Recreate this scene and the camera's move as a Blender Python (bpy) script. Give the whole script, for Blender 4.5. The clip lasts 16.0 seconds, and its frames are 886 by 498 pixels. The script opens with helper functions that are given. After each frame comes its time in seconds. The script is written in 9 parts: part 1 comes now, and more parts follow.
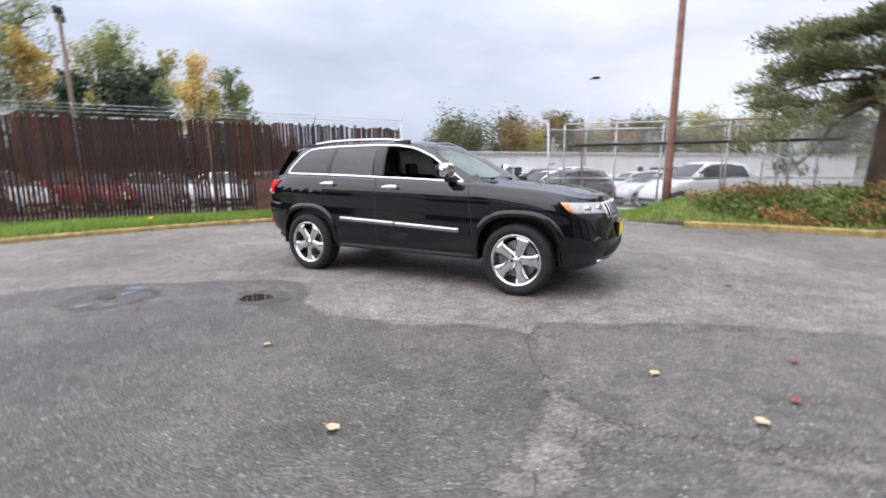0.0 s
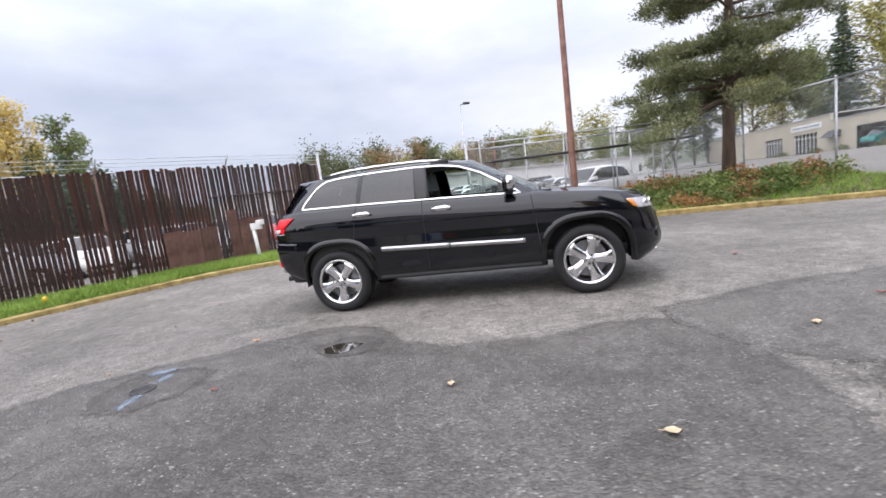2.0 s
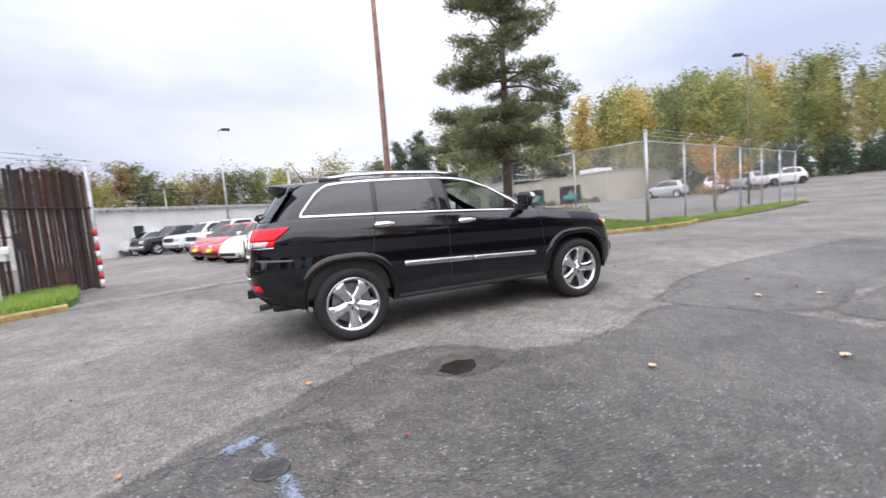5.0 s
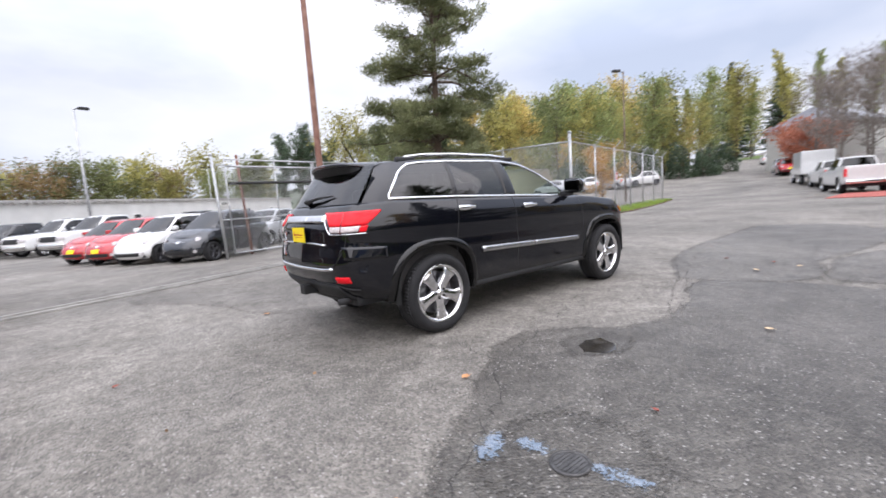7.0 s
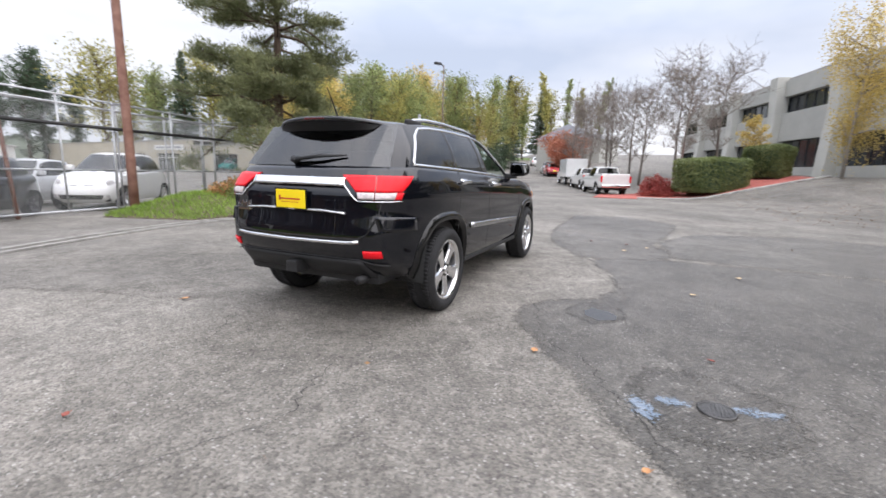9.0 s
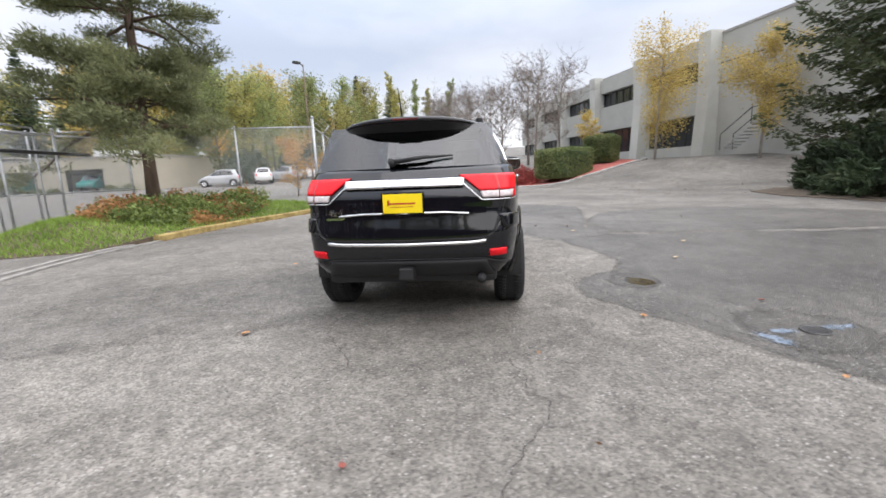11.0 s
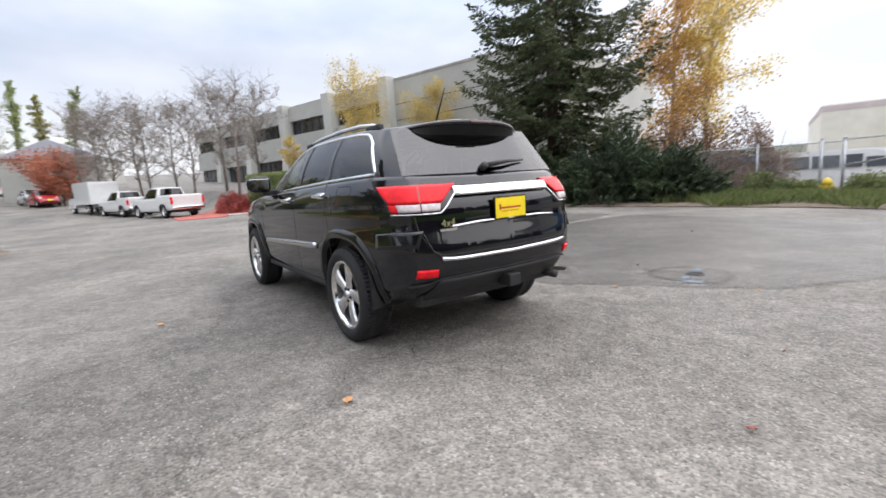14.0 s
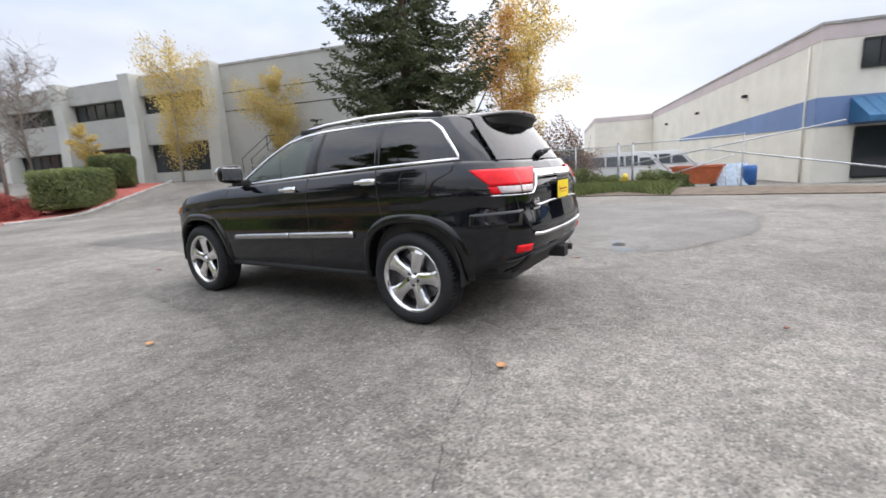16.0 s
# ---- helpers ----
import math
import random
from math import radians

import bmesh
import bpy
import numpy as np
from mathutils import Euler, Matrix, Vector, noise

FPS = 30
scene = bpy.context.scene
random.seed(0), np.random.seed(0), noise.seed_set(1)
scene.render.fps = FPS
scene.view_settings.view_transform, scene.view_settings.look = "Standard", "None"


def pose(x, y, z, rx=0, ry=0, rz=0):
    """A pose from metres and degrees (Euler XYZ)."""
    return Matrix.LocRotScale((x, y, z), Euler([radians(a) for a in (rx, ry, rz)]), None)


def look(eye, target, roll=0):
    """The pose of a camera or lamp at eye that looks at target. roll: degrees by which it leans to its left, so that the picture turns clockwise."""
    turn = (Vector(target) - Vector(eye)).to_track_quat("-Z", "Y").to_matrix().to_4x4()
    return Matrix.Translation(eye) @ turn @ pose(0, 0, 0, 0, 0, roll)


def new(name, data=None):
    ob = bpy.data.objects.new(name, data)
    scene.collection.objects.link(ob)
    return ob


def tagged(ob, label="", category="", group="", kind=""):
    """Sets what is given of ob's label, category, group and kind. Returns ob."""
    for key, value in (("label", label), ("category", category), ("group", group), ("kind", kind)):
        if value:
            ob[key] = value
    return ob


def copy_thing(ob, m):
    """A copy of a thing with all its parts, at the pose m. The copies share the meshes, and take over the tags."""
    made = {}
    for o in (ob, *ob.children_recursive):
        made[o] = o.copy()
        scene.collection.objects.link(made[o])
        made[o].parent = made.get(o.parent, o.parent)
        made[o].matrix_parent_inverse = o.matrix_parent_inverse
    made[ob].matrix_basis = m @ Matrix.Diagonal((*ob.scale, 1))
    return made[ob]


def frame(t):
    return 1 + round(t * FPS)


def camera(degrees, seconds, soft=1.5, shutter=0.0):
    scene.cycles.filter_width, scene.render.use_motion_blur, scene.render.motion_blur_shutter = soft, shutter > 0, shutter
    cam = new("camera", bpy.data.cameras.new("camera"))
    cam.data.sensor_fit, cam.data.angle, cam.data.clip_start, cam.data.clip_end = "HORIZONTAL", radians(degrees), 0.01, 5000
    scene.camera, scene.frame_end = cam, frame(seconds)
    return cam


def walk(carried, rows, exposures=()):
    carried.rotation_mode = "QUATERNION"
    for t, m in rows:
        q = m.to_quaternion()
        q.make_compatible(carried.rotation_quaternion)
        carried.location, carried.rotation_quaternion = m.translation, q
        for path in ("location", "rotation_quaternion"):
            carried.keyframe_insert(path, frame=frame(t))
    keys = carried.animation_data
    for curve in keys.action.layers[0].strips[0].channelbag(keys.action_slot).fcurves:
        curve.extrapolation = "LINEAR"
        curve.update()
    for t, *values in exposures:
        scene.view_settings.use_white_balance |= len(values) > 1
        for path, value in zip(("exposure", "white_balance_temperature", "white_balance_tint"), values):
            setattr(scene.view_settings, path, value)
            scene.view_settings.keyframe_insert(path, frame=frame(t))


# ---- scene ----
cam = camera(91.3, 16.0, soft=1.6, shutter=0.5)
PATH = [
    (0, (2.873, -5.151, 1.285), (1.945, -3.414, 0.937), -0.5),
    (0.5, (2.383, -5.391, 1.296), (1.624, -3.573, 0.952), -7.5),
    (1, (1.865, -5.523, 1.306), (1.171, -3.665, 1.05), -8.1),
    (1.5, (1.365, -5.708, 1.311), (0.868, -3.787, 1.063), -7.9),
    (2, (0.844, -5.758, 1.292), (0.449, -3.814, 1.035), -7.3),
    (2.5, (0.332, -5.812, 1.29), (0.141, -3.832, 1.085), -7.7),
    (3, (-0.214, -5.796, 1.279), (-0.217, -3.812, 1.03), -6.3),
    (3.5, (-0.764, -5.726, 1.287), (-0.602, -3.746, 1.061), -3.9),
    (4, (-1.319, -5.629, 1.279), (-0.926, -3.687, 1.007), -2.7),
    (4.5, (-1.82, -5.432, 1.286), (-1.293, -3.512, 1.093), -2.9),
    (4.7, (-2.029, -5.37, 1.278), (-1.381, -3.487, 1.095), -3.5),
    (6.8, (-3.796, -4.182, 1.274), (-2.624, -2.585, 0.997), -4.6),
    (7, (-3.943, -4.06, 1.269), (-2.697, -2.514, 1.033), -4.1),
    (7.5, (-4.297, -3.72, 1.279), (-2.872, -2.349, 0.982), -3.6),
    (8, (-4.514, -3.278, 1.258), (-2.986, -2.013, 1.007), -1.6),
    (8.5, (-4.803, -2.898, 1.229), (-3.1, -1.882, 0.969), -0.7),
    (8.7, (-4.884, -2.727, 1.247), (-3.14, -1.799, 0.936), 0.5),
    (10.8, (-5.455, -0.773, 1.237), (-3.502, -0.504, 0.898), -2.4),
    (11, (-5.548, -0.601, 1.236), (-3.59, -0.401, 0.881), -2.3),
    (11.5, (-5.485, -0.083, 1.24), (-3.518, -0.003, 0.886), -2.8),
    (12, (-5.474, 0.437, 1.222), (-3.528, 0.185, 0.835), -4.6),
    (12.5, (-5.322, 0.927, 1.209), (-3.433, 0.468, 0.74), -5.7),
    (13, (-5.124, 1.396, 1.198), (-3.3, 0.662, 0.83), -5.3),
    (13.5, (-4.888, 1.823, 1.209), (-3.188, 0.846, 0.814), -5.6),
    (14, (-4.644, 2.201, 1.217), (-3.034, 1.055, 0.91), -3.4),
    (14.5, (-4.436, 2.615, 1.226), (-2.989, 1.276, 0.89), -2.2),
    (15, (-4.108, 2.935, 1.227), (-2.752, 1.506, 0.888), -3.3),
    (15.5, (-3.817, 3.322, 1.215), (-2.622, 1.749, 0.902), -4.5),
    (16, (-3.461, 3.619, 1.22), (-2.421, 1.95, 0.861), -3.5),
]
EXPO, CLOUD = 0.85, 0.66

walk(cam, [(t, look(e, g, r)) for t, e, g, r in PATH], exposures=[(0.0, EXPO + 0.02, 6430, 18), (4.5, EXPO + 0.02, 6430, 18), (7.5, EXPO + 0.04, 6500, 17), (11.0, EXPO + 0.06, 6650, 14), (16.0, EXPO + 0.04, 6600, 14)])

# ---- world and sun: bright overcast ----
SUN_EL, SUN_AZ = radians(42), radians(200)
world = bpy.data.worlds.new("overcast_sky")
scene.world = world
world.use_nodes = True
wn, wl = world.node_tree.nodes, world.node_tree.links
wn.clear()


def wnode(kind, **kw):
    n = wn.new(kind)
    for k, v in kw.items():
        n.inputs[k].default_value = v
    return n


w_out = wn.new("ShaderNodeOutputWorld")
w_sky = wn.new("ShaderNodeTexSky")
w_sky.sky_type, w_sky.sun_disc = "NISHITA", False
w_sky.sun_elevation, w_sky.sun_rotation = SUN_EL, SUN_AZ
w_bg1 = wnode("ShaderNodeBackground", Strength=0.06)
wl.new(w_sky.outputs[0], w_bg1.inputs[0])
w_co = wn.new("ShaderNodeTexCoord")
w_map = wn.new("ShaderNodeMapping")
w_map.inputs["Scale"].default_value = (1.0, 1.0, 2.6)
wl.new(w_co.outputs["Generated"], w_map.inputs[0])
w_n1 = wnode("ShaderNodeTexNoise", Scale=1.5, Detail=5.0, Roughness=0.5)
wl.new(w_map.outputs[0], w_n1.inputs["Vector"])
w_ramp = wn.new("ShaderNodeValToRGB")
w_ramp.color_ramp.elements[0].position, w_ramp.color_ramp.elements[0].color = 0.34, (0.54, 0.63, 0.77, 1)
w_ramp.color_ramp.elements[1].position, w_ramp.color_ramp.elements[1].color = 0.64, (0.90, 0.945, 1.0, 1)
wl.new(w_n1.outputs["Fac"], w_ramp.inputs[0])
w_bg2 = wnode("ShaderNodeBackground", Strength=CLOUD)
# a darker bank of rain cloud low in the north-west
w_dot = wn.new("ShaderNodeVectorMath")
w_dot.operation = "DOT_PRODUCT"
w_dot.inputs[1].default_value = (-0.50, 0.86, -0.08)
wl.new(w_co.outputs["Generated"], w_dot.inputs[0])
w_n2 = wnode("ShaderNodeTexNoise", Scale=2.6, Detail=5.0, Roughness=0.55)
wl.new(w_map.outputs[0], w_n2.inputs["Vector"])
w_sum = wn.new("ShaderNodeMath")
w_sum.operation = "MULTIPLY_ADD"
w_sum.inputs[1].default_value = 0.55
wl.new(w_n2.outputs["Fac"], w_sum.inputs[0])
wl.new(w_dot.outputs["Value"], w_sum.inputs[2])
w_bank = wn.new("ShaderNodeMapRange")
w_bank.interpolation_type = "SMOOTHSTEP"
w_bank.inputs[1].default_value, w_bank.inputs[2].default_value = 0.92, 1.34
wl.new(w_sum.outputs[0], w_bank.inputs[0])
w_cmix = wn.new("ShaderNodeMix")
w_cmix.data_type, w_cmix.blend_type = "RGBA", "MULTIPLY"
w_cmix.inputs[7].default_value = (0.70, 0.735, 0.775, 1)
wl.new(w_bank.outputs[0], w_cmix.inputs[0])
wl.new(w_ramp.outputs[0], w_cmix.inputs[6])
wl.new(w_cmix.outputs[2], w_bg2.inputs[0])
# an overcast sky grows brighter towards the zenith
w_sep = wn.new("ShaderNodeSeparateXYZ")
wl.new(w_co.outputs["Generated"], w_sep.inputs[0])
w_up = wn.new("ShaderNodeMapRange")
w_up.inputs[1].default_value, w_up.inputs[2].default_value = 0.25, 1.0
w_up.inputs[3].default_value, w_up.inputs[4].default_value = CLOUD, CLOUD * 2.9
wl.new(w_sep.outputs[2], w_up.inputs[0])
wl.new(w_up.outputs[0], w_bg2.inputs[1])
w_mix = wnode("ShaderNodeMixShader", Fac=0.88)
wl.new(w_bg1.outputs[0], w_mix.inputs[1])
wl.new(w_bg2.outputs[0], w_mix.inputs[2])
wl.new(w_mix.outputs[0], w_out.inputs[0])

sun_data = bpy.data.lights.new("sun", "SUN")
sun_data.energy, sun_data.angle, sun_data.color = 1.75, radians(120), (1.0, 0.97, 0.92)
sun = new("sun", sun_data)
sun_dir = Vector((math.sin(SUN_AZ) * math.cos(SUN_EL), math.cos(SUN_AZ) * math.cos(SUN_EL), math.sin(SUN_EL)))
sun.matrix_world = look(sun_dir * 60, (0, 0, 0))

# ---- materials ----
MATS = {}


def mat(name, base, rough=0.6, metal=0.0, var=0.25, scale=6.0, bump=0.15, bscale=60.0, coat=0.0, rnd=0.0, spec=0.5, tint=None, stretch=(1, 1, 1), trans=0.0, emit=0.0, alpha=1.0):
    """A surface with colour variation at two scales, fine relief, and chance per object or island."""
    if name in MATS:
        return MATS[name]
    m = bpy.data.materials.new(name)
    m.use_nodes = True
    nt = m.node_tree
    n, l = nt.nodes, nt.links
    b = n["Principled BSDF"]
    b.inputs["Roughness"].default_value = rough
    b.inputs["Metallic"].default_value = metal
    b.inputs["Specular IOR Level"].default_value = spec
    b.inputs["Coat Weight"].default_value = coat
    b.inputs["Coat Roughness"].default_value = 0.03
    b.inputs["Transmission Weight"].default_value = trans
    b.inputs["Alpha"].default_value = alpha
    tc = n.new("ShaderNodeTexCoord")
    mp = n.new("ShaderNodeMapping")
    mp.inputs["Scale"].default_value = stretch
    l.new(tc.outputs["Object"], mp.inputs[0])
    dark = tuple(c * (1 - var) for c in base)
    light = tint if tint else tuple(min(1.0, c * (1 + var)) for c in base)
    n1 = n.new("ShaderNodeTexNoise")
    n1.inputs["Scale"].default_value, n1.inputs["Detail"].default_value, n1.inputs["Roughness"].default_value = scale, 6.0, 0.65
    l.new(mp.outputs[0], n1.inputs["Vector"])
    r1 = n.new("ShaderNodeValToRGB")
    r1.color_ramp.elements[0].position, r1.color_ramp.elements[1].position = 0.3, 0.7
    r1.color_ramp.elements[0].color, r1.color_ramp.elements[1].color = (*dark, 1), (*light, 1)
    l.new(n1.outputs["Fac"], r1.inputs[0])
    col = r1.outputs[0]
    if rnd:
        oi = n.new("ShaderNodeObjectInfo")
        ge = n.new("ShaderNodeNewGeometry")
        ad = n.new("ShaderNodeMath")
        ad.operation = "ADD"
        l.new(oi.outputs["Random"], ad.inputs[0])
        l.new(ge.outputs["Random Per Island"], ad.inputs[1])
        mr = n.new("ShaderNodeMapRange")
        mr.inputs[1].default_value, mr.inputs[2].default_value = 0.0, 2.0
        mr.inputs[3].default_value, mr.inputs[4].default_value = 1 - rnd, 1 + rnd
        l.new(ad.outputs[0], mr.inputs[0])
        hs = n.new("ShaderNodeHueSaturation")
        l.new(mr.outputs[0], hs.inputs["Value"])
        l.new(col, hs.inputs["Color"])
        col = hs.outputs[0]
    l.new(col, b.inputs["Base Color"])
    if emit:
        l.new(col, b.inputs["Emission Color"])
        b.inputs["Emission Strength"].default_value = emit
    if bump:
        n2 = n.new("ShaderNodeTexNoise")
        n2.inputs["Scale"].default_value, n2.inputs["Detail"].default_value = bscale, 4.0
        l.new(mp.outputs[0], n2.inputs["Vector"])
        bp = n.new("ShaderNodeBump")
        bp.inputs["Strength"].default_value, bp.inputs["Distance"].default_value = bump, 0.01
        l.new(n2.outputs["Fac"], bp.inputs["Height"])
        l.new(bp.outputs[0], b.inputs["Normal"])
    MATS[name] = m
    return m


def leafmat(name, base, rnd=0.5, tint=None, trans=0.35):
    m = mat(name, base, 0.55, var=0.3, scale=0.7, bump=0, rnd=rnd, tint=tint, spec=0.3)
    n, l = m.node_tree.nodes, m.node_tree.links
    b = n["Principled BSDF"]
    tr = n.new("ShaderNodeBsdfTranslucent")
    l.new(b.inputs["Base Color"].links[0].from_socket, tr.inputs["Color"])
    mx = n.new("ShaderNodeMixShader")
    mx.inputs[0].default_value = trans
    l.new(b.outputs[0], mx.inputs[1])
    l.new(tr.outputs[0], mx.inputs[2])
    l.new(mx.outputs[0], n["Material Output"].inputs[0])
    return m


def asphalt_mat(name="worn_asphalt", tone=1.0, gloss=1.0, fade=False):
    """Worn asphalt: aggregate, light worn areas, stains and fine cracks."""
    m = bpy.data.materials.new(name)
    m.use_nodes = True
    n, l = m.node_tree.nodes, m.node_tree.links
    b = n["Principled BSDF"]
    tc = n.new("ShaderNodeTexCoord")
    P = tc.outputs["Object"]

    def noise_tex(scale, detail=5.0, rough=0.6, dist=0.0, vec=None):
        t = n.new("ShaderNodeTexNoise")
        t.inputs["Scale"].default_value, t.inputs["Detail"].default_value = scale, detail
        t.inputs["Roughness"].default_value, t.inputs["Distortion"].default_value = rough, dist
        l.new(vec or P, t.inputs["Vector"])
        return t.outputs["Fac"]

    def ramp(fac, p0, c0, p1, c1):
        r = n.new("ShaderNodeValToRGB")
        r.color_ramp.elements[0].position, r.color_ramp.elements[1].position = p0, p1
        r.color_ramp.elements[0].color, r.color_ramp.elements[1].color = (*c0, 1), (*c1, 1)
        l.new(fac, r.inputs[0])
        return r.outputs[0]

    def mul(a, c, f=1.0):
        x = n.new("ShaderNodeMix")
        x.data_type, x.blend_type = "RGBA", "MULTIPLY"
        x.inputs[0].default_value = f
        l.new(a, x.inputs[6])
        l.new(c, x.inputs[7])
        return x.outputs[2]

    def mixc(f, a, c):
        x = n.new("ShaderNodeMix")
        x.data_type = "RGBA"
        l.new(f, x.inputs[0])
        l.new(a, x.inputs[6])
        if isinstance(c, tuple):
            x.inputs[7].default_value = (*c, 1)
        else:
            l.new(c, x.inputs[7])
        return x.outputs[2]

    def math_node(op, a, c=None, v=None):
        x = n.new("ShaderNodeMath")
        x.operation = op
        l.new(a, x.inputs[0])
        if c is not None:
            l.new(c, x.inputs[1])
        elif v is not None:
            x.inputs[1].default_value = v
        return x.outputs[0]

    lo, hi = (0.116 * tone, 0.1085 * tone, 0.097 * tone), (0.256 * tone, 0.239 * tone, 0.214 * tone)
    col = ramp(noise_tex(0.28, 6.0, 0.62), 0.32, lo, 0.68, hi)
    # stains at hand size
    col = mul(col, ramp(noise_tex(2.6, 6.0, 0.7, 0.6), 0.36, (0.68, 0.67, 0.66), 0.62, (1.12, 1.12, 1.12)), 0.70)
    # wear in uneven blotches a hand or two across
    col = mul(col, ramp(noise_tex(6.5, 4.0, 0.62, 0.9), 0.38, (0.66, 0.655, 0.65), 0.60, (1.14, 1.14, 1.13)), 0.6)
    # aggregate
    vor = n.new("ShaderNodeTexVoronoi")
    vor.inputs["Scale"].default_value = 72.0
    l.new(P, vor.inputs["Vector"])
    agg = ramp(vor.outputs["Color"], 0.10, (0.55, 0.55, 0.55), 0.90, (1.45, 1.44, 1.42))
    col = mul(col, agg, 0.85)
    col = mul(col, ramp(noise_tex(17.0, 4.0, 0.75), 0.36, (0.76, 0.75, 0.75), 0.62, (1.12, 1.12, 1.11)), 0.7)
    # single pale stones and dark pits in the worn surface
    st = n.new("ShaderNodeTexVoronoi")
    st.inputs["Scale"].default_value = 56.0
    l.new(P, st.inputs["Vector"])
    sep = n.new("ShaderNodeSeparateColor")
    l.new(st.outputs["Color"], sep.inputs[0])
    core = ramp(st.outputs["Distance"], 0.34, (1, 1, 1), 0.46, (0, 0, 0))
    pale = mul(core, ramp(sep.outputs[0], 0.80, (0, 0, 0), 0.94, (0.85, 0.85, 0.85)))
    pit = mul(core, ramp(sep.outputs[1], 0.80, (0, 0, 0), 0.86, (1, 1, 1)))
    clump = ramp(noise_tex(3.2, 4.0, 0.7), 0.38, (0.35, 0.35, 0.35), 0.62, (1, 1, 1))
    col = mixc(mul(pale, clump), col, (0.39, 0.375, 0.35))
    col = mul(col, ramp(pit, 0.0, (1, 1, 1), 1.0, (0.50, 0.49, 0.49)), 0.8)
    # cracks
    wv = n.new("ShaderNodeVectorMath")
    wv.operation = "ADD"
    nz = n.new("ShaderNodeTexNoise")
    nz.inputs["Scale"].default_value, nz.inputs["Detail"].default_value = 1.6, 5.0
    l.new(P, nz.inputs["Vector"])
    l.new(P, wv.inputs[0])
    sc = n.new("ShaderNodeVectorMath")
    sc.operation = "SCALE"
    sc.inputs["Scale"].default_value = 0.9
    l.new(nz.outputs["Color"], sc.inputs[0])
    l.new(sc.outputs[0], wv.inputs[1])
    cr = n.new("ShaderNodeTexVoronoi")
    cr.feature = "DISTANCE_TO_EDGE"
    cr.inputs["Scale"].default_value = 0.30
    l.new(wv.outputs[0], cr.inputs["Vector"])
    keep = ramp(noise_tex(0.45, 3.0), 0.55, (0, 0, 0), 0.63, (1, 1, 1))
    line = ramp(cr.outputs["Distance"], 0.0010, (0.7, 0.7, 0.7), 0.0030, (0, 0, 0))
    crack = mul(line, keep)
    col = mixc(crack, col, (0.045, 0.043, 0.042))
    l.new(col, b.inputs["Base Color"])
    rg = ramp(noise_tex(0.8, 5.0), 0.3, (0.62 * gloss,) * 3, 0.7, (0.86 * gloss,) * 3)
    l.new(rg, b.inputs["Roughness"])
    b.inputs["Specular IOR Level"].default_value = 0.4
    hh = math_node("SUBTRACT", math_node("MULTIPLY", vor.outputs["Distance"], v=-1.0), math_node("MULTIPLY", crack, v=1.5))
    bp = n.new("ShaderNodeBump")
    bp.inputs["Strength"].default_value, bp.inputs["Distance"].default_value = 0.55, 0.012
    l.new(hh, bp.inputs["Height"])
    l.new(bp.outputs[0], b.inputs["Normal"])
    if fade:
        # the thin edge of a patch breaks up into the older surface
        at = n.new("ShaderNodeAttribute")
        at.attribute_name = "cover"
        k = math_node("ADD", at.outputs["Fac"], math_node("MULTIPLY", math_node("SUBTRACT", noise_tex(38.0, 5.0, 0.8), v=0.5), v=2.2))
        rm = n.new("ShaderNodeMapRange")
        rm.inputs[1].default_value, rm.inputs[2].default_value = 0.48, 0.54
        l.new(k, rm.inputs[0])
        tr = n.new("ShaderNodeBsdfTransparent")
        ms = n.new("ShaderNodeMixShader")
        l.new(rm.outputs[0], ms.inputs[0])
        l.new(tr.outputs[0], ms.inputs[1])
        l.new(b.outputs[0], ms.inputs[2])
        l.new(ms.outputs[0], n["Material Output"].inputs[0])
    return m


def wire_mat(name="chain_link_wire", colour=(0.50, 0.51, 0.52)):
    """Woven wire: a diamond pattern of thin zinc wires with holes between them."""
    m = bpy.data.materials.new(name)
    m.use_nodes = True
    n, l = m.node_tree.nodes, m.node_tree.links
    b = n["Principled BSDF"]
    b.inputs["Base Color"].default_value = (*colour, 1)
    b.inputs["Metallic"].default_value, b.inputs["Roughness"].default_value = 0.6, 0.5
    uv = n.new("ShaderNodeUVMap")
    sp = n.new("ShaderNodeSeparateXYZ")
    l.new(uv.outputs[0], sp.inputs[0])
    fs = []
    for sign in ("ADD", "SUBTRACT"):
        a = n.new("ShaderNodeMath")
        a.operation = sign
        l.new(sp.outputs[0], a.inputs[0])
        l.new(sp.outputs[1], a.inputs[1])
        k = n.new("ShaderNodeMath")
        k.operation = "MULTIPLY"
        k.inputs[1].default_value = 1 / 0.075
        l.new(a.outputs[0], k.inputs[0])
        f = n.new("ShaderNodeMath")
        f.operation = "FRACT"
        l.new(k.outputs[0], f.inputs[0])
        c = n.new("ShaderNodeMath")
        c.operation = "LESS_THAN"
        c.inputs[1].default_value = 0.115
        l.new(f.outputs[0], c.inputs[0])
        fs.append(c.outputs[0])
    mx = n.new("ShaderNodeMath")
    mx.operation = "MAXIMUM"
    l.new(fs[0], mx.inputs[0])
    l.new(fs[1], mx.inputs[1])
    tr = n.new("ShaderNodeBsdfTransparent")
    ms = n.new("ShaderNodeMixShader")
    l.new(mx.outputs[0], ms.inputs[0])
    l.new(tr.outputs[0], ms.inputs[1])
    l.new(b.outputs[0], ms.inputs[2])
    l.new(ms.outputs[0], n["Material Output"].inputs[0])
    return m


